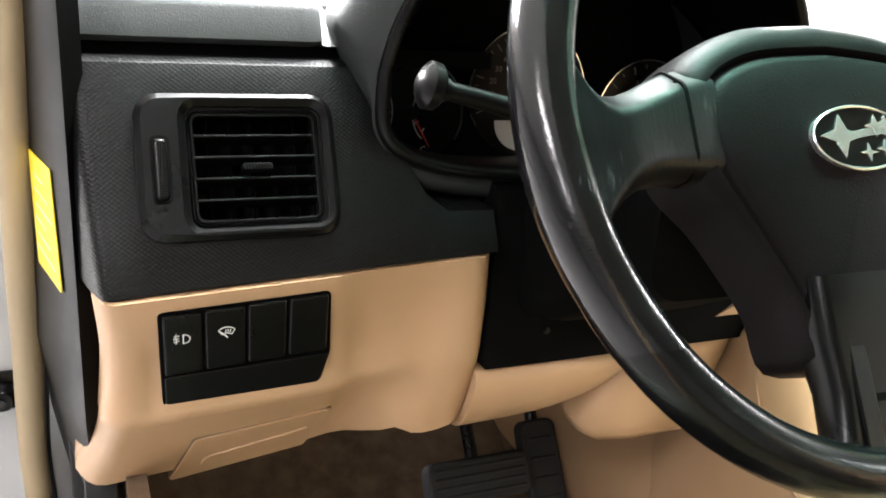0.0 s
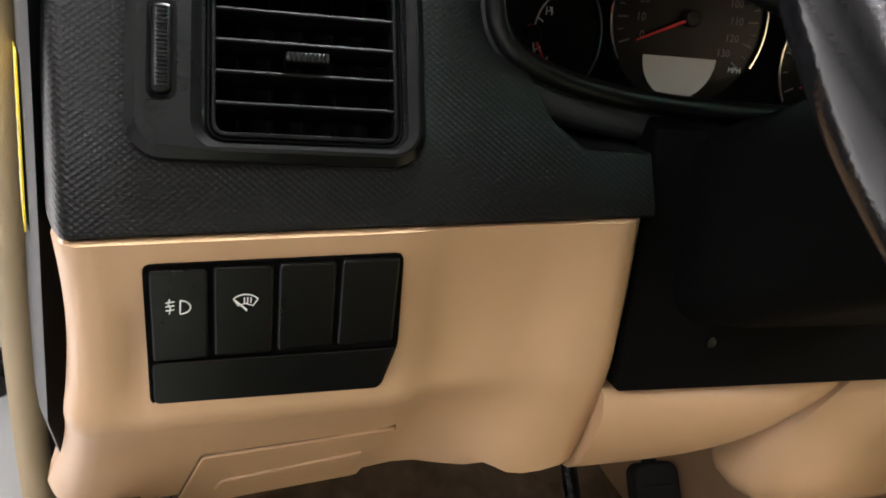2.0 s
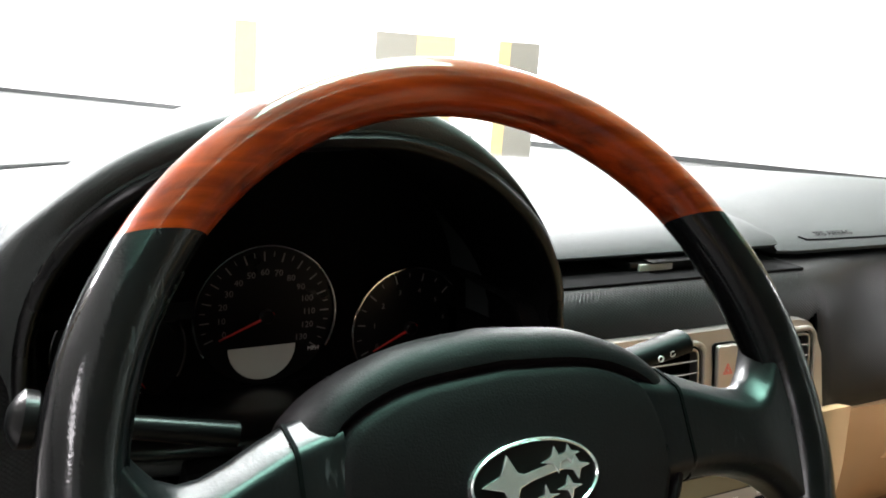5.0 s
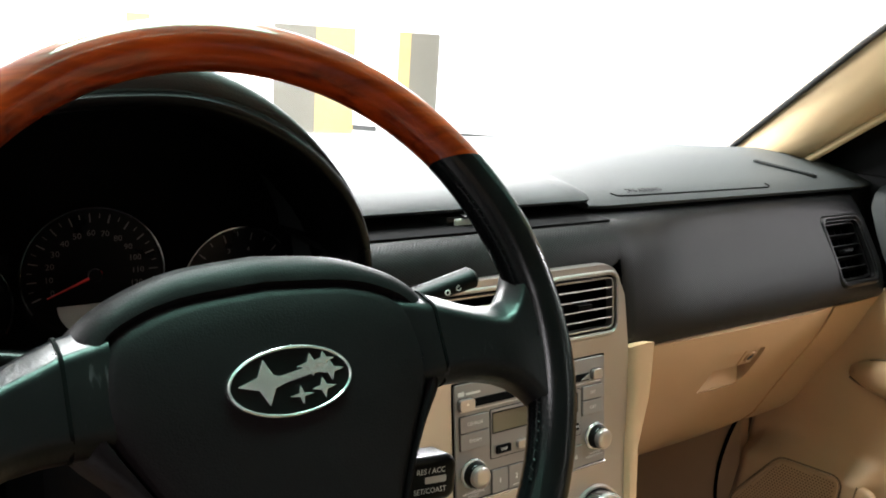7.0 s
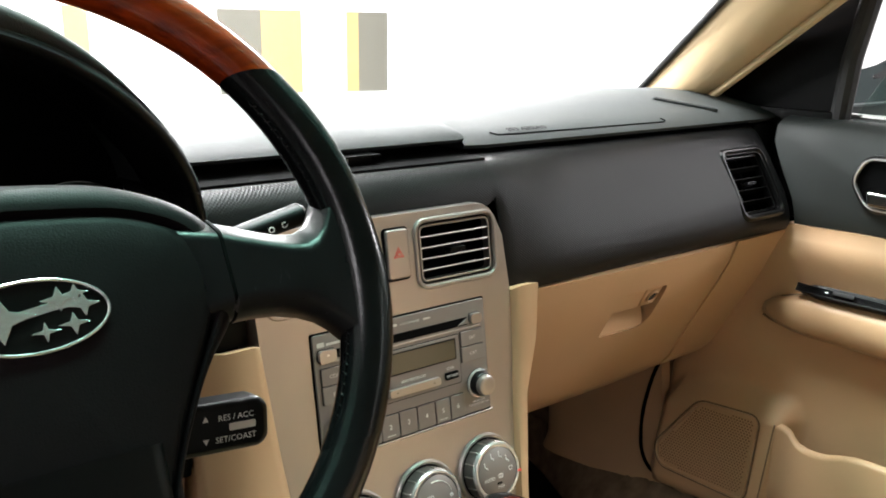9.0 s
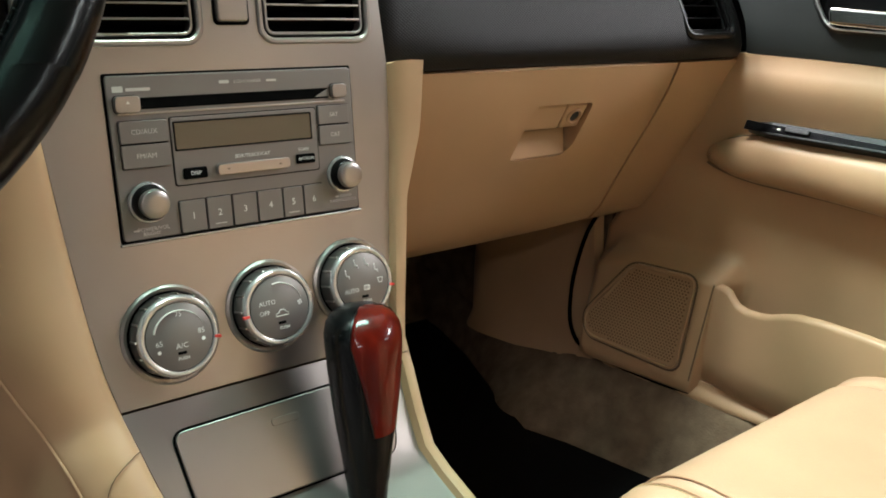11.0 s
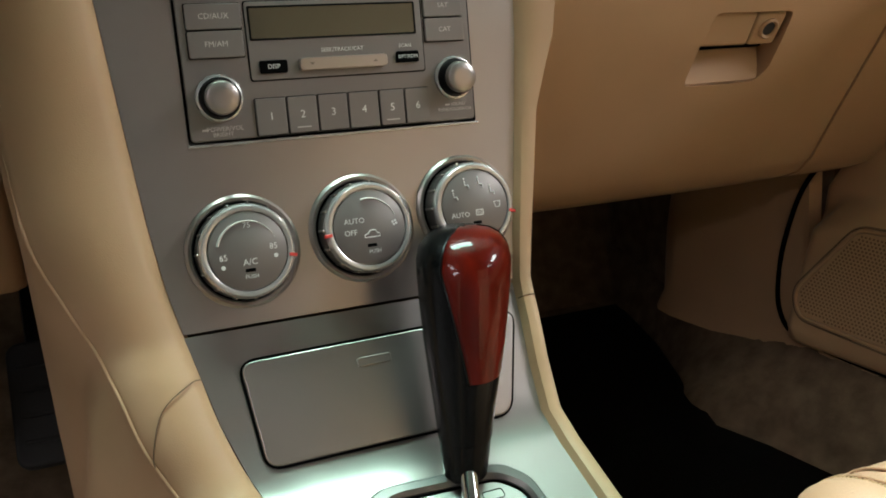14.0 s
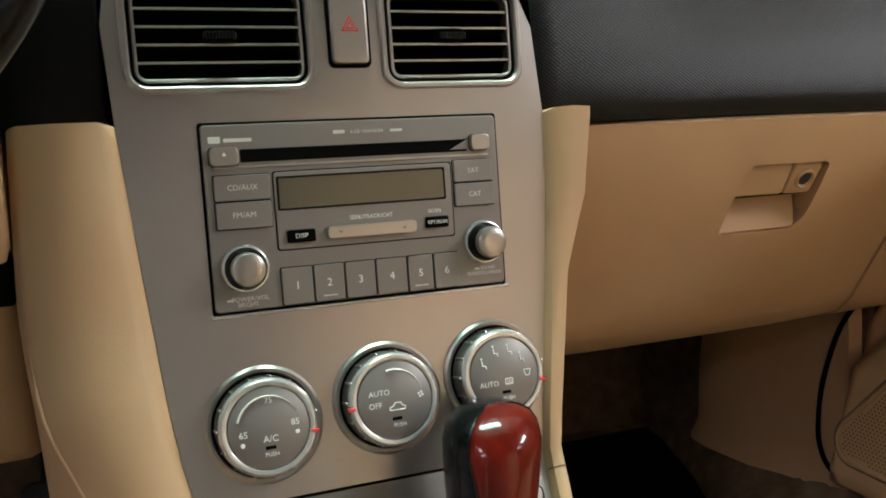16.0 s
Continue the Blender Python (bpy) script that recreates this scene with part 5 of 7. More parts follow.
part("handle_gap", slab(B(), rrect(1.1395, gv(0.9235), 1.2215, gv(0.9265), 0.001), -0.0262, -0.0075), DEEP, latch, "", GLF)
lm = GLF @ pose(1.2040, gv(0.9115), 0)
part("lock", lathe(B(), [(0.0095, -0.004), (0.0095, 0.0), (0.0080, 0.0010), (0.0066, 0.0), (0.0058, -0.004), (0.0005, -0.004)], 28), BEIGE, latch, "round key lock", lm)
part("keyhole", slab(B(), circle(0, 0, 0.0060, 20), -0.0042, -0.0008), DARK_PRINT, latch, "", lm)
rings = []
for k in range(7):
    u = math.radians(90 * k / 6)
    v, d = gv(0.866) + (gv(0.8885) - gv(0.866)) * math.sin(u), -0.025 + 0.0245 * (1 - math.sin(u)) ** 0.8
    rings.append([(1.137 - 0.001 * math.sin(u), v, d), (1.165, v, d), (1.20, v, d), (1.216 + 0.004 * math.sin(u), v + 0.001, d)])
part("finger_ledge", sheet(B(), [[V(*p) for p in r] for r in rings], (0, -0.001, -0.003)), BEIGE, latch, "", GLF, angle=60)

# ---- switch bank and fuse flap ----
KN = slope((0.470, 0.885), (0.4565, 0.9565))


def kv(z):
    return (z - 0.885) / (0.0715 / math.hypot(0.0715, 0.0135))


bank = thing("switch_bank", KN @ V(0.155, kv(0.885), 0), "black switch bank with fog lamp and wiper heater buttons", "switch panel")
frame_line = soft([(0.1035, kv(0.8832)), (0.2095, kv(0.8875)), (0.2155, kv(0.913)), (0.2125, kv(0.9615)), (0.1010, kv(0.9555))], 0.004, 4)
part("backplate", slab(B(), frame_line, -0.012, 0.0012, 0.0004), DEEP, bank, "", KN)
xs = [0.1035, 0.1295, 0.1570, 0.1842, 0.2125]
for i in range(4):
    a, b = xs[i] + 0.0010, xs[i + 1] - 0.0012
    z0, z1 = 0.9082 + 0.0022 * i, 0.9535 + 0.0018 * i
    sw = part("switch", slab(B(), soft([(a + 0.0006, kv(z0)), (b + 0.0006, kv(z0 + 0.0018)), (b - 0.0008, kv(z1 + 0.0014)), (a - 0.0008, kv(z1))], 0.002, 3), 0.0, 0.0034, 0.0012, 3), SMOOTH_BLACK, bank, "", KN)
    if i == 0:
        cx, cz, zz = 0.1165, kv(0.9365), 0.0035
        for k in range(3):
            part("fog_mark", tube(B(), [V(cx - 0.0060, cz + 0.0022 - 0.0020 * k, zz), V(cx - 0.0024, cz + 0.0028 - 0.0020 * k, zz)], 0.00032, 5), WHITE_PRINT, sw, "white fog lamp symbol" if not k else "", KN)
        part("fog_mark", tube(B(), [V(cx - 0.0044, cz + 0.0040, zz), V(cx - 0.0048, cz + 0.0012, zz), V(cx - 0.0040, cz - 0.0006, zz), V(cx - 0.0044, cz - 0.0034, zz)], 0.00032, 5), WHITE_PRINT, sw, "", KN)
        part("fog_mark", tube(B(), [V(cx, cz + 0.0034, zz), V(cx, cz - 0.0034, zz)] + [V(cx + 0.0042 * math.cos(radians(q)), cz + 0.0034 * math.sin(radians(q)), zz) for q in range(-90, 91, 15)], 0.00034, 5), WHITE_PRINT, sw, "", KN)
    if i == 1:
        cx, cz, zz = 0.1437, kv(0.9380), 0.0035
        arc = [V(cx + 0.0078 * math.cos(radians(q)), cz - 0.004 + 0.0088 * math.sin(radians(q)), zz) for q in range(48, 133, 12)]
        low = [V(cx - 0.0032, cz - 0.0010, zz), V(cx, cz + 0.0002, zz), V(cx + 0.0032, cz - 0.0010, zz)]
        part("wiper_mark", tube(B(), arc + low + [arc[0]], 0.00034, 5), WHITE_PRINT, sw, "white heated wiper symbol", KN)
        part("wiper_mark", tube(B(), [V(cx - 0.0050, cz + 0.0020, zz), V(cx - 0.0010, cz - 0.0016, zz), V(cx + 0.0006, cz - 0.0034, zz)], 0.0005, 5), WHITE_PRINT, sw, "", KN)
        for k in (-1, 0, 1):
            part("wiper_mark", tube(B(), [V(cx + 0.0014 * k + 0.0008, cz + 0.0005, zz), V(cx + 0.0014 * k + 0.0008, cz + 0.0032, zz)], 0.0003, 5), WHITE_PRINT, sw, "", KN)
part("lower_tray", slab(B(), soft([(0.1052, kv(0.8845)), (0.2088, kv(0.8888)), (0.2142, kv(0.9125)), (0.1045, kv(0.9070))], 0.003, 4), 0.0, 0.0026, 0.0008), SMOOTH_BLACK, bank, "", KN)

FL = basis((0, 0.470, 0.868), (1, 0, 0.06), (0, -0.8, 1.0))
flap = thing("fuse_flap", FL @ V(0.17, -0.08, 0), "beige fuse box flap in the knee panel", "flap")
fl_line = soft([(0.1090, -0.1270), (0.2140, -0.1060), (0.2265, -0.0365), (0.1260, -0.0490)], 0.003, 3)
part("gap", slab(B(), inset(fl_line, -0.0009), -0.006, 0.0022), CARPET, flap, "", FL)
part("door", slab(B(), fl_line, -0.006, 0.0036, 0.0009), BEIGE, flap, "", FL)
part("grip_step", slab(B(), soft([(0.131, -0.1000), (0.206, -0.0830), (0.2125, -0.0640), (0.1355, -0.0850)], 0.004, 3), 0.001, 0.0050, 0.0012), BEIGE, flap, "", FL)


# ---- instrument binnacle ----
def oval(cx, cz, left, right, up, down, pl, pr, pb, n=64):
    """A closed line in x and z: wider powers make squarer quarters."""
    out = []
    for i in range(n):
        a = 2 * math.pi * i / n
        c, s = math.cos(a), math.sin(a)
        p = pb if s < 0 else (pr if c > 0 else pl)
        w, h = (right if c > 0 else left), (up if s > 0 else down)
        k = (abs(c) ** p + abs(s) ** p) ** (-1 / p)
        out.append((cx + w * c * k, cz + h * s * k))
    return out


binn = thing("instrument_binnacle", (0.43, 0.55, 1.04), "black hooded instrument binnacle with three round gauges", "instrument cluster")


def binnacle():
    inner = oval(0.447, 1.080, 0.187, 0.172, 0.147, 0.046, 2.5, 1.75, 3.0, 96)
    foot = [(0.99, 0.30), (1.005, 0.286), (1.019, 0.2745), (1.040, 0.264), (1.080, 0.249), (1.100, 0.238), (1.123, 0.2285), (1.140, 0.2285)]

    def hood_line(z):
        """Where the hood's foot runs down over the dimpled skin towards the column."""
        for (z0, x0), (z1, x1) in zip(foot, foot[1:]):
            if z <= z1:
                return x0 + (x1 - x0) * (z - z0) / (z1 - z0)
        return 0.0
    hood = [(max(x, hood_line(z)) if x < 0.44 else x, z) for x, z in oval(0.440, 1.080, 0.221, 0.182, 0.178, 0.074, 2.0, 1.78, 2.6, 96)]

    def at(pts, off, edge=False):
        # the mouth leans back towards the driver at its top; its foot on the left lies back on the skin
        out = []
        for x, z in pts:
            y = 0.487 - 0.29 * max(0, min(0.16, z - 1.10)) + off
            if edge and x < 0.36:
                skin = 0.454 + (min(z, 1.123) - 0.978) * 0.066 / 0.134 - 0.002 + max(0, off - 0.012)
                k = max(0, min(1, (1.20 - z) / 0.077)) * min(1, (0.36 - x) / 0.06)
                y += (max(y, skin) - y) * k * k * (3 - 2 * k)
            out.append(V(x, y, z))
        return out

    def far(pts, y, k=0.0):
        return [V(x, y, z - k * max(0, 1.118 - z)) for x, z in pts]
    grow = lambda d: inset(inner, -d)
    rings = [far(inset(inner, 0.006), 0.626, 0.36), far(inset(inner, 0.004), 0.54, 0.12), at(inner, 0.004), at(grow(0.0015), -0.002), at(grow(0.0045), -0.005), at(grow(0.0085), -0.004), at(grow(0.0110), 0.001)]
    part("inner_rim", loft(B(), rings, True, False, False), SMOOTH_BLACK, binn, "satin black inner rim", angle=60)

    def between(k, off):
        a, b = at(grow(0.0125), 0.004), at(hood, 0.012, True)
        return [p + (q - p) * k + V(0, off, 0) for p, q in zip(a, b)]
    rings = [at(grow(0.0112), 0.0015), between(0.0, 0), between(0.3, -0.0035), between(0.65, -0.005), between(0.9, -0.003), between(1.0, 0), at(inset(hood, 0.001), 0.022, True), far(inset(hood, 0.004), 0.553), far(inset(hood, 0.020), 0.63, 0.7), far(inset(hood, 0.045), 0.70, 0.9), far(inset(hood, 0.070), 0.76, 0.9)]
    part("hood", loft(B(), rings, True, False, True), PAD, binn, "soft black hood", angle=60)


binnacle()
FACEF = slope((0.613, 1.022), (0.6175, 1.142))
cluster = part("gauge_plate", slab(B(), [(x, z - 1.03) for x, z in oval(0.429, 1.110, 0.182, 0.182, 0.118, 0.110, 2.0, 2.0, 3.0)], -0.004, 0.0), DEEP, binn, "dark gauge plate", FACEF)


def gauge(cx, cz, r, a0, a1, majors, minors, texts, tsize, needle):
    """A dial: silver rim arc, ticks, figures and a red needle."""
    m = FACEF @ pose(cx, cz - 1.03, 0)
    pts = [(r * math.cos(radians(q)), r * math.sin(radians(q)), 0.003) for q in range(-30, 211, 6)]
    g = part("gauge", lathe(B(), [(r * 0.98, -0.001), (r * 0.98, 0.0008), (0.0005, 0.0008)], 48), SMOOTH_BLACK, binn, "", m)
    part("rim", tube(B(), pts, 0.0011, 6), CHROME, g, "thin bright rim", m)
    for i in range(majors * minors + 1):
        q = a0 + (a1 - a0) * i / (majors * minors)
        big = i % minors == 0
        part("tick", cuboid(B(), r * (0.78 if big else 0.84), -0.0005 if big else -0.0003, 0.0008, r * 0.91, 0.0005 if big else 0.0003, 0.0012), DIM_PRINT, g, "", m @ pose(0, 0, 0, 0, 0, q))
    for i, tx in enumerate(texts):
        q = radians(a0 + (a1 - a0) * i / max(1, len(texts) - 1))
        lettering(tx, tsize, 0.62 * r * math.cos(q), 0.62 * r * math.sin(q), m, DIM_PRINT, g, 0.0010, name="figure")
    part("needle", slab(B(), [(-0.006, -0.0011), (r * 0.72, -0.0004), (r * 0.72, 0.0004), (-0.006, 0.0011)], 0.0035, 0.0048), RED, g, "red needle", m @ pose(0, 0, 0, 0, 0, needle))
    part("hub", lathe(B(), [(0.0055, 0.0008), (0.0055, 0.0060), (0.0045, 0.0068), (0.0005, 0.0068)], 20), SMOOTH_BLACK, g, "", m)
    return g, m


g1, gm1 = gauge(0.433, 1.080, 0.0575, 201, -35, 13, 2, [str(v) for v in range(0, 131, 10)], 0.0072, 203)
lettering("MPH", 0.005, 0.040, -0.031, gm1, WHITE_PRINT, g1, 0.0010)
half = [(-0.003 - 0.0275 * math.cos(math.pi * k / 14), -0.025 - 0.0275 * math.sin(math.pi * k / 14)) for k in range(15)]
part("display", slab(B(), half, 0.0006, 0.0016), PALE_DISPLAY, g1, "pale odometer display", gm1)
g2, gm2 = gauge(0.561, 1.058, 0.054, 205, -20, 7, 2, [str(v) for v in range(8)], 0.0065, 206)
g3, gm3 = gauge(0.323, 1.062, 0.047, 60, 60, 1, 1, [], 0.006, 300)
for sx, a, b, q in ((-0.0355, -60, 60, -50), (0.0206, 120, 240, 235)):
    mm = gm3 @ pose(sx, 0, 0)
    part("scale_arc", tube(B(), [(0.019 * math.cos(radians(k)), 0.026 * math.sin(radians(k)), 0.001) for k in range(a, b + 1, 10)], 0.0006, 5), WHITE_PRINT, g3, "", mm)
    for k in range(a, b + 1, 30):
        part("tick", cuboid(B(), 0.0155, -0.0005, 0.0008, 0.0195, 0.0005, 0.0014), WHITE_PRINT, g3, "", mm @ pose(0, 0, 0, 0, 0, k))
lettering("F", 0.0075, -0.032, 0.012, gm3, WHITE_PRINT, g3, 0.001)
lettering("E", 0.0075, -0.028, -0.034, gm3, WHITE_PRINT, g3, 0.001)
lettering("H", 0.0075, 0.0105, 0.014, gm3, WHITE_PRINT, g3, 0.001)
lettering("C", 0.0075, 0.0125, -0.032, gm3, WHITE_PRINT, g3, 0.001)
part("needle", slab(B(), [(-0.004, -0.0011), (0.033, -0.0005), (0.033, 0.0005), (-0.004, 0.0011)], 0.003, 0.0040), RED, g3, "red fuel needle", gm3 @ pose(-0.046, -0.015, 0, 0, 0, -25))

# clock display in the open pocket
clock = thing("clock", (0.775, 0.545, 1.106), "small pale digital clock display in the dashboard pocket", "clock")
part("housing", cuboid(B(), 0.748, 0.552, 1.1036, 0.826, 0.60, 1.1135, 0.002), SMOOTH_BLACK, clock)
part("display", cuboid(B(), 0.757, 0.5495, 1.1045, 0.797, 0.5525, 1.1120, 0.001), PALE_DISPLAY, clock, "pale display")
part("brow", cuboid(B(), 0.765, 0.543, 1.1136, 0.83, 0.60, 1.1155, 0.0008), BLACK, clock)

# ---- steering wheel ----
CANT = basis((0.4560, 0.2903, 1.1052), (0.99987, 0.01373, -0.00797), (0, 0.5020, 0.8649))
wheel = thing("steering_wheel", CANT @ V(0, 0, -0.05), "three-spoke steering wheel with black leather rim and polished wood top", "steering wheel")
RR = 0.1905
WOOD_CUT, LOW_CUT = 0.1135, -0.1130


def rim_arc(name, a0, a1, r, mat, label, swell=(), ends=(None, None)):
    """A stretch of the rim from angle a0 to a1; ends: the height of a level cut instead of a square end."""
    n, sides = max(8, int(abs(a1 - a0) / 3)), 28
    rings = []
    for i in range(n + 1):
        a = a0 + (a1 - a0) * i / n
        k = r
        for c, w, h in swell:
            k += h * math.exp(-((a - c) / w) ** 2)
        ring = []
        for q in range(sides):
            t = 2 * math.pi * q / sides
            rad, z = RR + k * math.cos(t), 1.08 * k * math.sin(t)
            b = a
            for e, cut in ((i, ends[0]), (n - i, ends[1])):
                if cut is not None and e <= 5:
                    lvl = math.degrees(math.asin(cut / rad))
                    flat = math.degrees(math.asin(cut / RR))
                    if math.cos(radians(a)) < 0:
                        lvl, flat = 180 - lvl, 180 - flat
                    b += (lvl - flat) * (1 - e / 6)
            ring.append((rad * math.cos(radians(b)), rad * math.sin(radians(b)), z))
        rings.append(ring)
    return part(name, loft(B(), rings), mat, wheel, label, CANT, angle=50)


AW, AL = math.degrees(math.asin(WOOD_CUT / RR)), math.degrees(math.asin(LOW_CUT / RR))
rim_arc("wood_arc", AW, 180 - AW, 0.0151, WOOD, "polished reddish wood rim section", (), (WOOD_CUT, WOOD_CUT))
rim_arc("leather_grip", AL, AW, 0.0152, LEATHER, "black leather grip", [(18, 14, 0.0012), (-8, 12, 0.0012)], (LOW_CUT + 0.0006, WOOD_CUT - 0.0008))
rim_arc("leather_grip", 180 - AW, 180 - AL, 0.0152, WORN, "worn black leather grip with pale scuffs", [(162, 14, 0.0012), (188, 12, 0.0012)], (WOOD_CUT - 0.0008, LOW_CUT + 0.0006))
rim_arc("lower_rim", -180 - AL, AL, 0.0150, LEATHER, "smooth black leather lower rim", (), (LOW_CUT - 0.0006, LOW_CUT - 0.0006))
for a, cut, mat in ((AW, WOOD_CUT, DEEP), (180 - AW, WOOD_CUT, DEEP), (AL, LOW_CUT, DEEP), (180 - AL, LOW_CUT, DEEP)):
    d = 0.35 if math.cos(radians(a)) > 0 else -0.35
    rim_arc("joint_ring", a - d, a + d, 0.0146, mat, "", (), (cut, cut))
# seam and stitches along the inside of the leather
for a0, a1 in ((int(AL) + 2, int(AW) - 2), (182 - int(AW), 178 - int(AL))):
    part("seam", tube(B(), [((RR - 0.0152) * math.cos(radians(a)), (RR - 0.0152) * math.sin(radians(a)), 0.0045) for a in range(a0, a1 + 1, 4)], 0.0009, 6), LEATHER, wheel, "", CANT)
    for a in range(a0, a1, 2):
        if abs((a - 90) % 180 - 90) > 12:
            q0, q1 = radians(a + 0.3), radians(a + 1.1)
            part("stitch", tube(B(), [((RR - 0.0149) * math.cos(q0), (RR - 0.0149) * math.sin(q0), 0.0062), ((RR - 0.0156) * math.cos(q1), (RR - 0.0156) * math.sin(q1), 0.0034)], 0.0005, 5), SMOOTH_BLACK, wheel, "", CANT)


def spoke(side):
    """A side spoke: a bar with a bevelled upper edge that flares out into the rim."""
    rings = []
    for x, lo, hi, zc, th in ((0.084, -0.030, 0.038, -0.015, 0.014), (0.106, -0.029, 0.0325, -0.0105, 0.0135), (0.120, -0.0292, 0.0270, -0.0080, 0.0132), (0.134, -0.0310, 0.0205, -0.0050, 0.0130), (0.146, -0.0350, 0.0162, -0.0020, 0.0128), (0.155, -0.0400, 0.0155, -0.0004, 0.0126), (0.163, -0.047, 0.0190, 0.0, 0.0122), (0.170, -0.056, 0.0270, 0.0, 0.0118), (0.177, -0.068, 0.040, 0.0, 0.0112), (0.184, -0.084, 0.060, 0.0, 0.0102)):
        c = min(0.014, (hi - lo) * 0.25)
        sec = soft([(lo, -th), (hi - 0.003, -th - 0.004), (hi, th - 0.016), (hi - c, th), (lo + 0.008, th), (lo, th - 0.010)], 0.0045, 4)
        rings.append([(side * x, y, z + zc) for y, z in sec])
    part("spoke", loft(B(), rings), SPOKE, wheel, "smooth black leather spoke", CANT, angle=60)
    sec = soft([(-0.0296, -0.024), (0.030, -0.026), (0.0335, -0.013), (0.0195, 0.0036), (-0.020, 0.0036), (-0.0296, -0.007)], 0.0045, 4)
    part("spoke_seam", loft(B(), [[(side * x, y, z) for y, z in sec] for x in (0.1062, 0.1082)]), DEEP, wheel, "", CANT)


spoke(1)
spoke(-1)
rings = []
for y, w, th in ((-0.085, 0.050, 0.016), (-0.115, 0.050, 0.014), (-0.145, 0.046, 0.012), (-0.168, 0.048, 0.0115), (-0.185, 0.060, 0.010)):
    rings.append([(x, y, z - 0.008) for x, z in rrect(-w, -th, w, th, 0.008, 4)])
part("spoke", loft(B(), rings), SMOOTH_BLACK, wheel, "smooth black lower spoke", CANT, angle=50)
part("spoke_slot", slab(B(), rrect(-0.026, -0.152, 0.026, -0.148, 0.002), 0.0, 0.0045), DEEP, wheel, "", CANT)
for sx in (-0.030, 0.030):
    part("spoke_strip", slab(B(), rrect(sx - 0.007, -0.183, sx + 0.007, -0.120, 0.004), 0.0, 0.0055, 0.002), SMOOTH_BLACK, wheel, "", CANT)


def hub():
    def outline(half):
        h = [(p.x, p.y) for p in smooth_line([(x, y, 0) for x, y in half], 4)]
        return [Vector((x + 0.003, y)) for x, y in (h + [(-x, y) for x, y in h[-2:0:-1]])[::-1]]
    outer = outline([(0, 0.0665), (0.045, 0.0625), (0.076, 0.0525), (0.097, 0.0400), (0.1065, 0.0260), (0.1085, -0.014), (0.1045, -0.029), (0.086, -0.050), (0.071, -0.074), (0.058, -0.100), (0.050, -0.132), (0, -0.138)])
    inner = outline([(0, 0.0440), (0.047, 0.0405), (0.074, 0.0330), (0.090, 0.0220), (0.0965, 0.004), (0.0968, -0.012), (0.090, -0.030), (0.075, -0.057), (0.061, -0.084), (0.049, -0.111), (0.043, -0.126), (0, -0.131)])
    mid = Vector((0.003, -0.030))
    rings = []
    for s, z in ((0, -0.046), (0, -0.032), (0.01, -0.0215), (0.06, -0.0155), (0.16, -0.0105), (0.32, -0.0060), (0.52, -0.0030), (0.74, -0.0014), (0.90, -0.0012), (0.95, -0.0032), (0.985, -0.0062), (1.0, -0.0066)):
        rings.append([(*(o.lerp(i, s)), z) for o, i in zip(outer, inner)])
    for s, z in ((0.98, -0.0060), (0.965, -0.0025), (0.945, -0.0006), (0.90, 0.0008), (0.75, 0.0028), (0.55, 0.0044), (0.3, 0.0056), (0.12, 0.0060), (0.01, 0.0061)):
        rings.append([(*(mid.lerp(i, s)), z) for i in inner])
    part("airbag_cover", loft(B(), rings), SOFT_BLACK, wheel, "soft black airbag cover with a moulded groove", CANT, angle=60)
    e = CANT @ pose(0.0034, -0.0112, 0.0058)
    em = part("emblem", slab(B(), circle(0, 0, 0.0350, 56, 0.0180), -0.002, 0.0014, 0.0004), SMOOTH_BLACK, wheel, "oval chrome emblem with star shapes", e)
    part("emblem_ring", collar(B(), circle(0, 0, 0.0360, 56, 0.0188), circle(0, 0, 0.0344, 56, 0.0172), -0.002, 0.0030, 0.0006), EMBLEM, em, "", e)

    def star(x, y, r, k=0.28, wide=1.35):
        q = []
        for i in range(8):
            s = r if i % 2 == 0 else r * k
            q.append((x + s * wide * math.cos(math.pi * i / 4), y + s * math.sin(math.pi * i / 4)))
        part("star_shape", slab(B(), q, 0.0012, 0.0026, 0.0004), EMBLEM, em, "", e)
    star(-0.0145, 0.0010, 0.0125, 0.40, 1.30)
    star(0.0125, 0.0068, 0.0066, 0.36)
    star(0.0235, 0.0022, 0.0062, 0.36)
    star(0.0040, -0.0085, 0.0054)
    star(0.0175, -0.0065, 0.0058, 0.34)
    star(0.0205, 0.0085, 0.0050, 0.36)
    bar = [(-0.006, -0.0010), (0.010, 0.0015), (0.024, 0.0025), (0.024, 0.0062), (0.009, 0.0058), (-0.006, 0.0035)]
    part("star_shape", slab(B(), bar, 0.0012, 0.0022, 0.0003), EMBLEM, em, "", e)


hub()

# ---- steering column and stalks ----
column = thing("steering_column", (0.446, 0.45, 0.99), "black plastic steering column shroud", "steering column")
rings = []
for y, hw, lo, hi, dz in ((0.338, 0.066, -0.062, 0.030, 0), (0.36, 0.072, -0.070, 0.034, -0.002), (0.44, 0.080, -0.082, 0.030, -0.035), (0.56, 0.085, -0.085, 0.02, -0.075)):
    rings.append([V(0.446 + x, y, 1.045 + z + dz) for x, z in rrect(-hw, lo, hw, hi, 0.025, 5)])
# shroud and surround use the shade-dark plastic to look unlit
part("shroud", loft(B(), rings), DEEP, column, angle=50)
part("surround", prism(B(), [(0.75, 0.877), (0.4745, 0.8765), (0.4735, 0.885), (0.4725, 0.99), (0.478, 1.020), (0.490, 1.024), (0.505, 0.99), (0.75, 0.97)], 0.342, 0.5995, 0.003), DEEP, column)
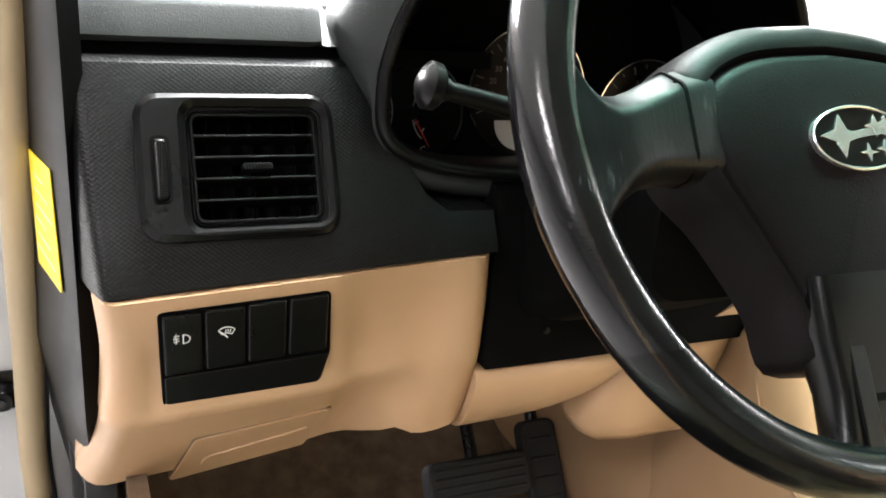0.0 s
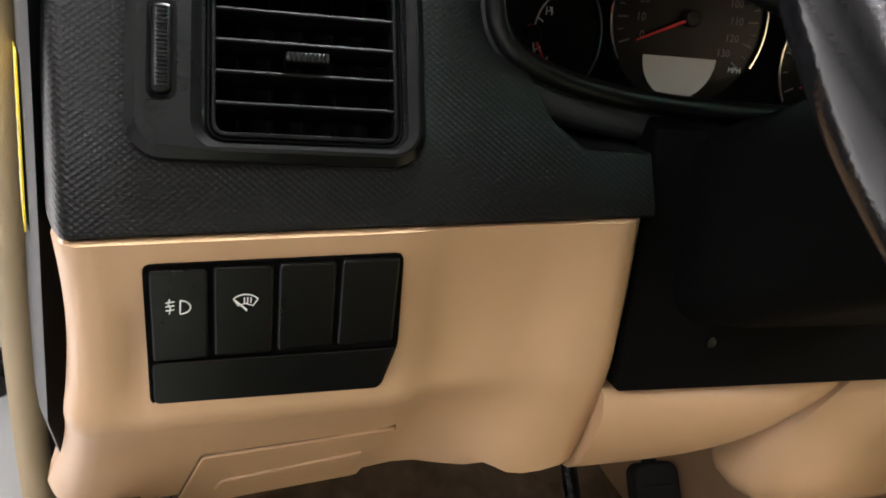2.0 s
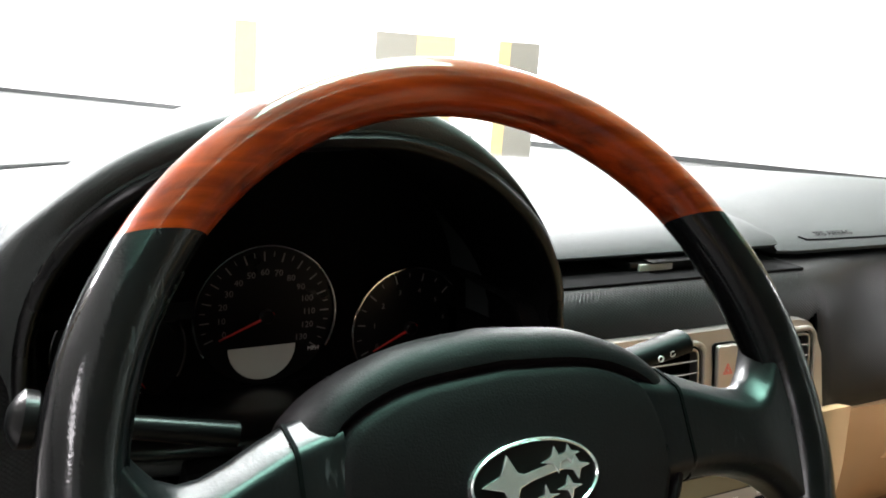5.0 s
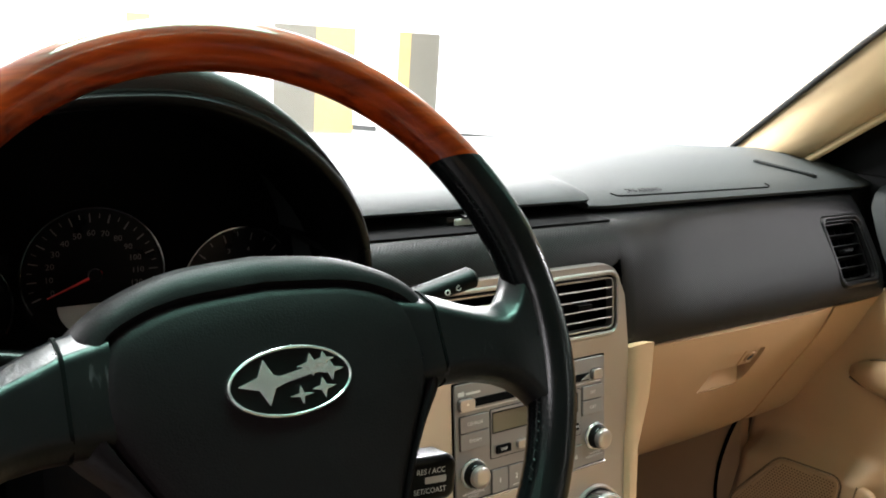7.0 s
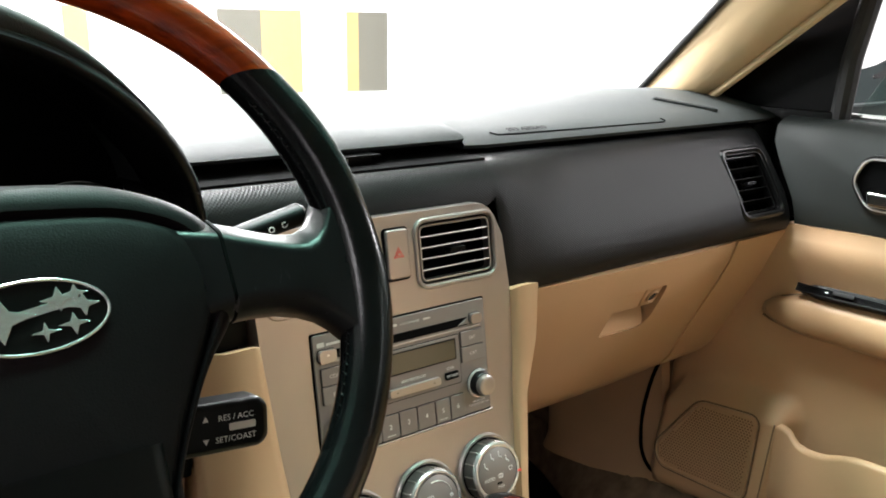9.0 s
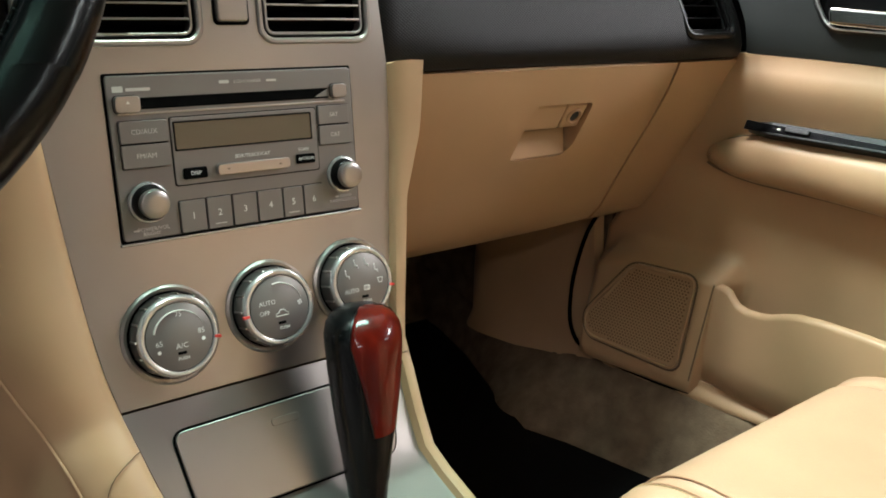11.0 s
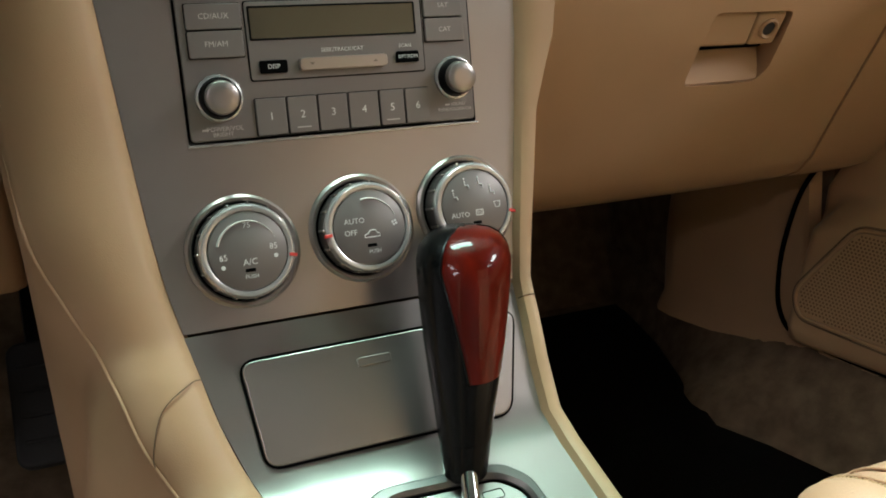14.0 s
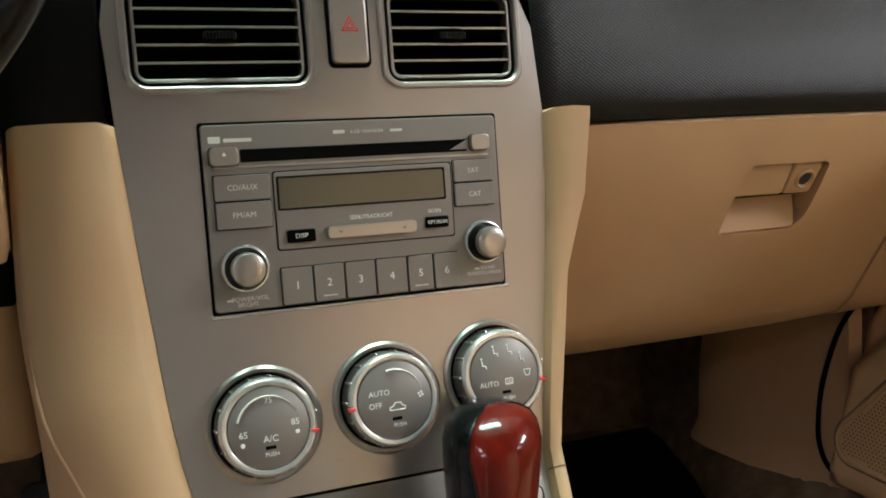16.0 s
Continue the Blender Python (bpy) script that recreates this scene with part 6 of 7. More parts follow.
part("screw", lathe(B(), [(0.003, 0), (0.003, 0.001), (0.0005, 0.0012)], 16), SMOOTH_BLACK, column, "", basis((0.395, 0.4730, 0.905), (1, 0, 0), (0, 0.1, 1)))


def stalk(name, label, root, tip, r0, r1, knob):
    root, tip = V(*root), V(*tip)
    t = thing(name, root, label, "stalk", "steering column stalks")
    d = (tip - root).normalized()
    if knob:
        part("arm", tube(B(), [root, root + (tip - root) * 0.9], [r0, r1], 16), SMOOTH_BLACK, t)
        L = 0.015
        part("knob", tube(B(), [tip - d * L, tip - d * L * 0.96, tip - d * L * 0.8, tip - d * L * 0.4, tip - d * 0.003, tip], [r1 * 1.2, r1 * 2.0, r1 * 2.5, r1 * 2.6, r1 * 2.0, r1 * 0.9], 24), SMOOTH_BLACK, t, "fat glossy switch knob")
        part("joint_ring", tube(B(), [tip - d * (L + 0.004), tip - d * (L + 0.001)], r1 * 1.3, 18), SMOOTH_BLACK, t)
    else:
        part("arm", tube(B(), [root, root + (tip - root) * 0.5, tip - d * 0.003, tip], [r0, (r0 + r1) * 0.5, r1, r1 * 0.7], 16, squash=0.7), BLACK, t)
    return t


stalk("indicator_stalk", "black indicator stalk with a fat turning knob", (0.352, 0.40, 1.083), (0.2445, 0.4015, 1.1085), 0.007, 0.0055, True)
ws = stalk("wiper_stalk", "flat black wiper stalk with white symbols", (0.548, 0.410, 1.073), (0.668, 0.398, 1.1035), 0.009, 0.0118, False)
for k, x in enumerate((0.632, 0.642, 0.652)):
    part("symbol_mark", collar(B(), circle(0, 0, 0.0022, 14), circle(0, 0, 0.0015, 14), -0.0004, 0.0004, 0.0001), WHITE_PRINT, ws, "", basis((x + 0.006, 0.3890, 1.0960 + 0.0025 * k), (1, -0.1, 0.25), (-0.25, 0.2, 1)))


def cruise_stalk():
    t = thing("cruise_stalk", (0.56, 0.335, 0.98), "short black cruise control stalk with white print", "stalk", "steering column stalks")
    m = basis((0.5560, 0.2900, 1.0080), (1, -0.06, -0.14), (0.05, 0.18, 1)) @ Matrix.Scale(0.92, 4)
    part("body", slab(B(), rrect(-0.035, -0.0165, 0.031, 0.0165, 0.0095, 6), -0.022, 0.0, 0.0045, 4), SMOOTH_BLACK, t, "", m)
    part("arm", tube(B(), [V(0.50, 0.40, 1.03), V(0.52, 0.35, 1.022), V(0.535, 0.310, 1.012)], 0.012, 14), SMOOTH_BLACK, t)
    lettering("RES / ACC", 0.0054, 0.008, 0.0068, m, WHITE_PRINT, t, 0.0002)
    lettering("SET/COAST", 0.0054, 0.007, -0.0070, m, WHITE_PRINT, t, 0.0002)
    part("print_bar", slab(B(), rrect(0.003, -0.0024, 0.021, 0.0024, 0.001), -0.001, 0.0002), GREY_PRINT, t, "", m)
    for y, s in ((0.0072, 1), (-0.0075, -1)):
        q = [(-0.0145, y - 0.0018 * s), (-0.0105, y - 0.0018 * s), (-0.0125, y + 0.0018 * s)]
        part("arrow_mark", slab(B(), q if s > 0 else q[::-1], -0.001, 0.0002), WHITE_PRINT, t, "", m)


cruise_stalk()


# ---- passenger door ----
door = thing("passenger_door", (1.52, 0.1, 0.5), "closed passenger door with black upper trim and beige lower trim", "car door")


def ease(t):
    t = max(0, min(1, t))
    return t * t * (3 - 2 * t)


def speaker_face(y, z):
    """The speaker's front, turned a little towards the seat."""
    return 1.415 - 0.17 * (y - 0.56) + 0.20 * (z - 0.685)


def door_surface(y, z):
    """How far across the car the lower trim stands at that height and length."""
    base = 1.503 - 0.045 * ease((y - 0.30) / 0.34) - 0.012 * ease((0.80 - z) / 0.2)
    base -= 0.012 * ease((0.972 - z) / 0.03) * (1 - ease((0.935 - z) / 0.06))
    top = 0.688 + 0.05 * max(0, 0.50 - y) - 0.30 * max(0, y - 0.57)
    bulge = speaker_face(y, z) + 1.5 * max(0, z - top) + 4.0 * max(0, 0.442 - y) + 1.4 * max(0, y - 0.612)
    k = 0.014
    h = max(0, min(1, 0.5 + 0.5 * (bulge - base) / k))
    return bulge + (base - bulge) * h - k * h * (1 - h)


def door_trim():
    ys = [-0.75, -0.5, -0.25, 0, 0.15, 0.25, 0.33, 0.38, 0.41] + [0.42 + 0.006 * i for i in range(7)] + [0.47 + 0.012 * i for i in range(11)] + [0.60 + 0.005 * i for i in range(11)]
    zs = [0.5415, 0.543, 0.548, 0.56, 0.58, 0.60, 0.62, 0.64, 0.655] + [0.665 + 0.005 * i for i in range(17)] + [0.76, 0.80, 0.84, 0.88, 0.91, 0.925, 0.935, 0.945, 0.955, 0.965, 0.9735]

    def fit_y(y, z):
        # the front edge is rounded off below and leans back above
        if y < 0.58:
            return y
        lim = 0.650 - 0.055 * max(0, (0.575 - z) / 0.034) ** 2 - 0.62 * max(0, z - 0.715)
        return 0.58 + (y - 0.58) * (lim - 0.58) / 0.07 if lim > 0.585 else 0.58 + (y - 0.58) * 0.07 - max(0, 0.585 - lim)
    rows = []
    for z in zs:
        row = []
        for y in ys:
            if z > 0.80 and y > 0.46:
                lim = 0.60 - 0.62 * (z - 0.80)
                q = 0.46 + (y - 0.46) * (max(0.478, lim) - 0.46) / 0.19
            else:
                q = fit_y(y, z)
            foot = 0.010 * max(0, (0.55 - z) / 0.0085) ** 2
            row.append(V(door_surface(q, z) + foot + 0.012 * max(0, (y - 0.635) / 0.015) ** 2, q, z))
        rows.append(row)
    part("lower_trim", sheet(B(), rows, (0.02, 0, 0)), BEIGE, door, "beige plastic lower trim with a moulded speaker bulge", angle=60)
    # black upper trim, rounded over to the window sill
    rows = []
    for z, dx in ((0.9745, 0.0), (0.985, -0.002), (1.01, -0.002), (1.05, 0.004), (1.085, 0.012), (1.105, 0.022), (1.115, 0.036), (1.118, 0.055)):
        reach = 0.480 + 0.055 * ease((z - 0.985) / 0.12)
        rows.append([V(1.501 + dx - 0.022 * ease((y - 0.36) / 0.14), y, z) for y in [-0.75, -0.4, 0, 0.2, 0.35, 0.40, 0.44] + [0.44 + (reach - 0.44) * k for k in (0.4, 0.7, 1.0)]])
    part("upper_trim", sheet(B(), rows, (0.03, 0, -0.004)), PAD, door, "soft black upper trim", angle=50)
    part("door_skin", cuboid(B(), 1.58, -0.75, 0.48, 1.60, 0.98, 1.10), BODY, door)
    part("door_fill", cuboid(B(), 1.545, -0.74, 0.50, 1.579, 0.74, 1.09), DEEP, door)
    part("sill_strip", tube(B(), [(1.562, -0.75, 1.1215), (1.562, 0.2, 1.1215), (1.562, 0.50, 1.1215)], 0.0045, 8), CHROME, door, "bright window sill strip")


door_trim()


def door_fittings():
    # padded armrest with a pointed front end
    rows = []
    for i in range(25):
        s = i / 24
        y = 0.506 - 1.05 * s ** 1.5
        f = math.sin(math.pi / 2 * min(1, (0.506 - y) / 0.075)) ** 0.8
        zt, zb = 0.851 + 0.026 * f, 0.838 - (0.016 * f + 0.05 * max(0, 0.45 - y) * 0.8)
        bx = door_surface(y, 0.86)
        out = 0.006 + 0.028 * f + 0.012 * ease((0.45 - y) / 0.3)
        zm = (zt + zb) / 2
        rows.append([V(bx + 0.006, y, zt + 0.004), V(bx - out * 0.35, y, zt + 0.002), V(bx - out * 0.75, y, zt - 0.003), V(bx - out * 0.95, y, zt - 0.010), V(bx - out, y, zm), V(bx - out * 0.95, y, zb + 0.010), V(bx - out * 0.72, y, zb + 0.002), V(bx + 0.006, y, zb - 0.003)])
    part("armrest", sheet(B(), rows, (0.012, 0, 0)), BEIGE, door, "padded beige armrest", angle=60)
    part("armrest_seam", tube(B(), [r[1] + V(0.001, 0, 0.0006) for r in rows[2:]], 0.0011, 6), CARPET, door)
    part("armrest_seam", tube(B(), [r[7] + V(-0.008, 0, -0.001) for r in rows], 0.0016, 6), CARPET, door)
    sp = basis((1.4650, 0.4540, 0.8890), (0.10, -1, 0.012), (0.55, 0.05, 0.8))
    part("switch_plate", slab(B(), soft([(0, -0.004), (0.03, -0.009), (0.30, -0.010), (0.30, 0.008), (0.03, 0.009), (0, 0.004)], 0.005, 4), -0.006, 0.005, 0.0018, 3), SMOOTH_BLACK, door, "glossy black window switch plate", sp)
    part("window_switch", slab(B(), rrect(0.050, -0.0035, 0.080, 0.0035, 0.002), 0.004, 0.0085, 0.0015, 3), SMOOTH_BLACK, door, "", sp)
    part("light_mark", slab(B(), rrect(0.040, -0.001, 0.044, 0.001, 0.0004), 0.0045, 0.0054), WHITE_PRINT, door, "", sp)
    # inner handle
    hm = basis((1.4985, 0.340, 1.044), (0.03, -1, 0), (0.05, 0, 1))
    out = soft([(-0.050, -0.039), (0.11, -0.039), (0.11, 0.040), (-0.060, 0.036), (-0.077, 0.0)], 0.017, 6)
    inn = inset(out, 0.006)
    part("handle_bezel", collar(B(), out, inn, -0.003, 0.007, 0.0028), SMOOTH_BLACK, door, "black bezel with a bright edge", hm)
    part("handle_rim", collar(B(), inset(out, 0.0034), inset(out, 0.0062), 0.004, 0.0085, 0.0008), SILVER_BRIGHT, door, "thin bright rim", hm)
    part("handle_bowl", slab(B(), inn, -0.002, 0.0015), DEEP, door, "", hm)
    part("pull_handle", slab(B(), soft([(-0.046, -0.030), (0.050, -0.032), (0.056, -0.012), (-0.050, -0.010)], 0.006, 4), 0.001, 0.012, 0.004, 4), CHROME, door, "chrome pull handle", hm)
    part("lock_knob", slab(B(), rrect(0.060, -0.022, 0.082, 0.022, 0.005), 0.001, 0.010, 0.003, 3), SMOOTH_BLACK, door, "black lock knob", hm)
    part("lock_mark", slab(B(), rrect(0.062, 0.002, 0.074, 0.016, 0.002), 0.009, 0.0105), RED, door, "red unlocked mark", hm)
    # speaker grille on the bulge
    gm = basis((speaker_face(0.54, 0.63) - 0.0005, 0.54, 0.63), (0.17, -1, 0), (0.20, 0, 1))
    at = lambda y, z: (-(y - 0.54) * 1.014, (z - 0.63) * 1.02)
    gl = soft([at(0.601, 0.577), at(0.470, 0.573), at(0.471, 0.690), at(0.557, 0.685), at(0.612, 0.602)], 0.012, 5)
    grille = part("speaker_grille", slab(B(), gl, -0.004, 0.0016, 0.0008), BEIGE, door, "beige perforated speaker grille", gm)
    part("grille_rim", collar(B(), inset(gl, -0.0048), inset(gl, -0.0004), -0.006, 0.0040, 0.0014), BEIGE, door, "", gm)
    # brown tube paints the shaded groove; nothing is cut in
    part("grille_groove", tube(B(), [(x, y, 0.0002) for x, y in inset(gl, -0.0066)], 0.0013, 6, True), CARPET, door, "brown bead drawn for the groove's shade", gm)
    inner = inset(gl, 0.003)

    def inside(x, y):
        hit = False
        for a, b in zip(inner, inner[1:] + inner[:1]):
            if (a[1] > y) != (b[1] > y) and x < (b[0] - a[0]) * (y - a[1]) / (b[1] - a[1]) + a[0]:
                hit = not hit
        return hit
    # the holes are flat discs with their shade put into the colour
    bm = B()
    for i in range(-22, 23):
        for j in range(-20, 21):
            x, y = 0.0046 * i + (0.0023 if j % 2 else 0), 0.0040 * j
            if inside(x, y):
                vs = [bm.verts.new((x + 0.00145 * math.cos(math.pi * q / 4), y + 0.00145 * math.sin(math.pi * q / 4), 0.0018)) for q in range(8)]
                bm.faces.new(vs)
    holes = part("perforation", bm, PERFORATION, grille, "rows of flat darker discs drawn as holes", gm)
    holes["kind"] = "stuff"
    part("edge_gap", tube(B(), smooth_line([(1.452, 0.585, 0.84), (1.437, 0.625, 0.765), (1.421, 0.648, 0.715), (1.413, 0.660, 0.65), (1.411, 0.662, 0.60), (1.410, 0.655, 0.563), (1.409, 0.632, 0.541), (1.408, 0.58, 0.5375), (1.410, 0.50, 0.5395), (1.416, 0.41, 0.545), (1.42, 0.2, 0.556)], 6), 0.0030, 8), DEEP, door, "dark gap along the door edge")
    # map pocket
    rows = []
    for y, lip in ((0.4445, 0.689), (0.440, 0.690), (0.432, 0.6895), (0.424, 0.687), (0.416, 0.6805), (0.408, 0.6755), (0.396, 0.6735), (0.380, 0.674), (0.365, 0.677), (0.348, 0.684), (0.328, 0.690), (0.30, 0.693), (0.25, 0.694), (0.15, 0.690), (-0.1, 0.68), (-0.4, 0.66)):
        x = speaker_face(0.4445, lip) - 0.004 * ease((0.43 - y) / 0.03) - 0.006 * ease((0.40 - y) / 0.1)
        rows.append([V(x + 0.003, y, lip), V(x, y, lip - 0.002), V(x - 0.001, y, lip - 0.006), V(x - 0.006, y, lip - 0.05), V(x - 0.010, y, 0.60), V(x - 0.010, y, 0.567), V(x + 0.004, y, 0.552)])
    part("map_pocket", sheet(B(), rows, (0.006, 0, 0.001)), BEIGE, door, "beige map pocket with a wavy lip", angle=60)
    part("pocket_gap", tube(B(), [V(speaker_face(0.4455, z) - 0.0008, 0.4462 - 0.0006 * (z > 0.68), z) for z in (0.690, 0.68, 0.66, 0.63, 0.60, 0.575, 0.562)], 0.0012, 6), CARPET, door)


door_fittings()

# window frame, mirror cover and side window
frame_t = thing("window_frame", (1.53, 0.5, 1.12), "black window frame with its triangular mirror cover", "window frame", kind="structure")
rows = [[V(1.540, y0, z), V(1.538, (y0 + y1) / 2, z), V(1.540, y1, z)] for z, y0, y1 in ((1.118, 0.740, 0.462), (1.17, 0.680, 0.462), (1.23, 0.615, 0.455), (1.30, 0.540, 0.442), (1.36, 0.475, 0.425))]
part("mirror_cover", sheet(B(), rows, (0.02, 0, 0)), BLACK, frame_t, "black triangular mirror cover")
part("corner_trim", cuboid(B(), 1.534, 0.47, 0.97, 1.556, 0.84, 1.128, 0.006), BLACK, frame_t)
part("frame_post", tube(B(), [(1.548, 0.470, 1.118), (1.546, 0.462, 1.20), (1.535, 0.435, 1.31), (1.515, 0.34, 1.41)], 0.014, 10), RUBBER, frame_t)
part("frame_rail", tube(B(), [(1.548, 0.70, 1.12), (1.538, 0.55, 1.28), (1.505, 0.33, 1.42), (1.465, 0.0, 1.50), (1.45, -0.4, 1.53), (1.45, -0.72, 1.53)], 0.016, 10), RUBBER, frame_t)
rows = [[V(1.568 - 0.10 * s, y, 1.10 + 0.42 * s) for y in (0.47 - 0.28 * s, 0.2 - 0.2 * s, -0.2, -0.7)] for s in (0, 0.33, 0.66, 1)]
wnd = part("side_window", sheet(B(), rows, (0.004, 0, 0)), SIDE_GLASS)
wnd.visible_shadow = False
tagged(wnd, "clear closed passenger window", "window", kind="structure")
mirror = thing("door_mirror", (1.90, 0.58, 1.12), "small dark door mirror with a rounded rim outside the window", "door mirror")
MM = basis((1.938, 0.550, 1.174), (1, 0.10, 0), (0, 0, 1))
part("housing", loft(B(), [[MM @ V(0.066 * k * u, 0.042 * k * v, -d) for u, v in circle(0, 0, 1.0, 28)] for d, k in ((0.0, 0.98), (0.008, 1.0), (0.022, 0.86), (0.034, 0.5))]), DARK_CAR, mirror)
part("rim", collar(B(), circle(0, 0, 0.068, 32, 0.044), circle(0, 0, 0.058, 32, 0.035), 0, 0.007, 0.003), RUBBER, mirror, "dark rounded rim", MM)
part("mirror_glass", slab(B(), circle(0, 0, 0.058, 32, 0.035), 0.0, 0.003), CHROME, mirror, "mirror glass", MM)
part("foot", loft(B(), [[V(x, 0.570 + dy * h, z + dz * h) for dy, dz in rrect(-1, -1, 1, 1, 0.3, 3)] for x, z, h in ((1.585, 1.112, 0.012), (1.70, 1.108, 0.012), (1.918, 1.108, 0.012), (1.948, 1.135, 0.010))]), DARK_CAR, mirror)

# ---- passenger seat ----
seat = thing("passenger_seat", (1.2, -0.1, 0.44), "cream leather passenger seat with stitched cushion", "car seat")


def cushion():
    line = smooth_line([(0.205, 0.50, 0), (0.235, 0.56, 0), (0.247, 0.615, 0), (0.240, 0.658, 0), (0.212, 0.682, 0), (0.16, 0.690, 0), (0.02, 0.686, 0), (-0.15, 0.672, 0), (-0.36, 0.655, 0)], 5)

    def at(p, x):
        e = min(1, min(x, 0.45 - x) / 0.055)
        drop = 0.075 * (1 - math.sqrt(max(0, 1 - (1 - e) ** 2)))
        groove = 0.005 * math.exp(-((min(x, 0.45 - x) - 0.075) / 0.006) ** 2)
        return V(0.962 + x + 0.012 * (1 - e) * (1 if x < 0.2 else -1), p.x - 0.05 * (1 - e) ** 2 - groove * 0.5, p.y - drop - groove)
    xs = [0, 0.006, 0.014, 0.024, 0.036, 0.05, 0.062, 0.069, 0.075, 0.081, 0.09, 0.13, 0.20, 0.25, 0.32, 0.36, 0.369, 0.375, 0.381, 0.40, 0.42, 0.44, 0.45]
    part("cushion", sheet(B(), [[at(p, x) for x in xs] for p in line], (0, -0.02, -0.10)), HIDE, seat, "cream leather cushion", angle=70)
    for off in (0.066, 0.084):
        part("seam", tube(B(), [at(p, off) + V(0, 0.0003, 0.0006) for p in line[4:36]], 0.0009, 6), HIDE, seat)
    for i in range(60):
        q = at(line[10 + i // 3], 0.062)
        r = at(line[11 + i // 3], 0.062)
        a = q + (r - q) * ((i % 3) / 3)
        part("stitch", tube(B(), [a, a + (r - q) * 0.2], 0.0009, 5), BEIGE, seat)
    part("seat_base", cuboid(B(), 1.0, -0.33, 0.445, 1.38, 0.20, 0.60, 0.02), BLACK, seat)
    rows = [[V(0.97 + 0.44 * j / 8, y + 0.02 * abs(j / 4 - 1) ** 3, z) for j in range(9)] for y, z in ((-0.38, 0.66), (-0.40, 0.80), (-0.45, 1.0), (-0.52, 1.2), (-0.58, 1.30))]
    part("backrest", sheet(B(), rows, (0, -0.10, -0.01)), HIDE, seat, "cream leather backrest", angle=70)


cushion()

# ---- driver's door opening ----
jamb = thing("door_opening", (0.03, 0.6, 0.4), "pale silver door opening with a tan rubber seal", "door frame", kind="structure")
part("hinge_post", cuboid(B(), -0.14, 0.775, 0.36, 0.036, 0.84, 1.14, 0.012), BODY, jamb, "pale silver hinge post")
seal_line = [(0.040, 0.56, 1.30), (0.028, 0.59, 1.18), (0.021, 0.612, 1.08), (0.0175, 0.630, 1.00), (0.014, 0.652, 0.92), (0.011, 0.680, 0.84), (0.006, 0.718, 0.76), (0.002, 0.755, 0.68), (0.006, 0.76, 0.60), (0.02, 0.70, 0.54), (0.05, 0.45, 0.52), (0.06, -0.5, 0.52)]
part("door_seal", tube(B(), smooth_line(seal_line, 4), 0.0125, 14), SEAL, jamb, "tan rubber door seal")
part("seal_lip", tube(B(), [p + V(0.012, 0.006, 0) for p in smooth_line(seal_line[1:9], 4)], 0.0035, 8), RUBBER, jamb)
# black filler added to hide the bright hall behind the seal
part("inner_post", cuboid(B(), 0.0370, 0.665, 0.44, 0.0600, 0.84, 1.14, 0.003), RUBBER, jamb)
# dark block added where the driver's footwell should lie in shade
part("lower_closing", cuboid(B(), 0.050, 0.545, 0.50, 0.074, 0.66, 0.790, 0.004), RUBBER, jamb)
check = thing("door_check", (-0.02, 0.76, 0.745), "black door check arm on the hinge post", "door check")
part("arm", cuboid(B(), -0.12, 0.748, 0.744, -0.022, 0.764, 0.768, 0.004), SMOOTH_BLACK, check)
part("roller", lathe(B(), [(0.0095, -0.012), (0.012, -0.008), (0.012, 0.008), (0.0095, 0.012)], 20), SMOOTH_BLACK, check, "", pose(-0.020, 0.756, 0.757, 90))
part("bracket", cuboid(B(), -0.034, 0.766, 0.738, -0.006, 0.776, 0.776, 0.002), SMOOTH_BLACK, check)
part("pin", lathe(B(), [(0.004, -0.015), (0.004, 0.015)], 14), RUBBER, check, "", pose(-0.020, 0.756, 0.757, 90))
# yellow label on the dashboard end
sticker = thing("warning_label", (0.039, 0.55, 0.95), "bright yellow paper label on the dashboard end", "label")
LB = basis((0.0287, 0.6182, 0.985), (0.192, -1, 0), (0, 0, 1))
part("paper", slab(B(), soft([(0.008, -0.044), (0.098, -0.037), (0.086, 0.045), (0.003, 0.042)], 0.002, 2), 0.0006, 0.0014), YELLOW, sticker, "", LB)
for i in range(6):
    part("print_bar", slab(B(), rrect(0.016 + 0.004 * (i % 2), -0.028 + 0.011 * i, 0.080 - 0.012 * (i % 3), -0.0265 + 0.011 * i, 0.0003), 0.0015, 0.0017), GREY_PRINT, sticker, "", LB)

# ---- pedals ----
def pedal(name, x0, x1, z0, z1, y, label):
    t = thing(name, ((x0 + x1) / 2, y, z0), label, "pedal", "driver's pedals")
    m = basis((0, y, (z0 + z1) / 2), (1, 0, 0), (0, 0.55, 0.83))
    part("pad", slab(B(), rrect(x0, -(z1 - z0) / 2, x1, (z1 - z0) / 2, 0.012, 4), -0.006, 0.014, 0.004, 3), RUBBER, t, "", m)
    for i in range(4):
        v = -(z1 - z0) / 2 + (z1 - z0) * (i + 1) / 5
        part("pad_rib", cuboid(B(), x0 + 0.008, v - 0.002, 0.013, x1 - 0.008, v + 0.002, 0.0165, 0.001, 1), RUBBER, t, "", m)
    part("arm", tube(B(), [m @ V((x0 + x1) / 2, 0.01, -0.004), V((x0 + x1) / 2, y + 0.10, z1 + 0.10), V((x0 + x1) / 2, y + 0.14, z1 + 0.22)], 0.008, 10), SMOOTH_BLACK, t)


pedal("brake_pedal", 0.40, 0.53, 0.585, 0.635, 0.70, "wide black rubber brake pedal")
pedal("accelerator_pedal", 0.55, 0.60, 0.52, 0.64, 0.74, "black rubber accelerator pedal")

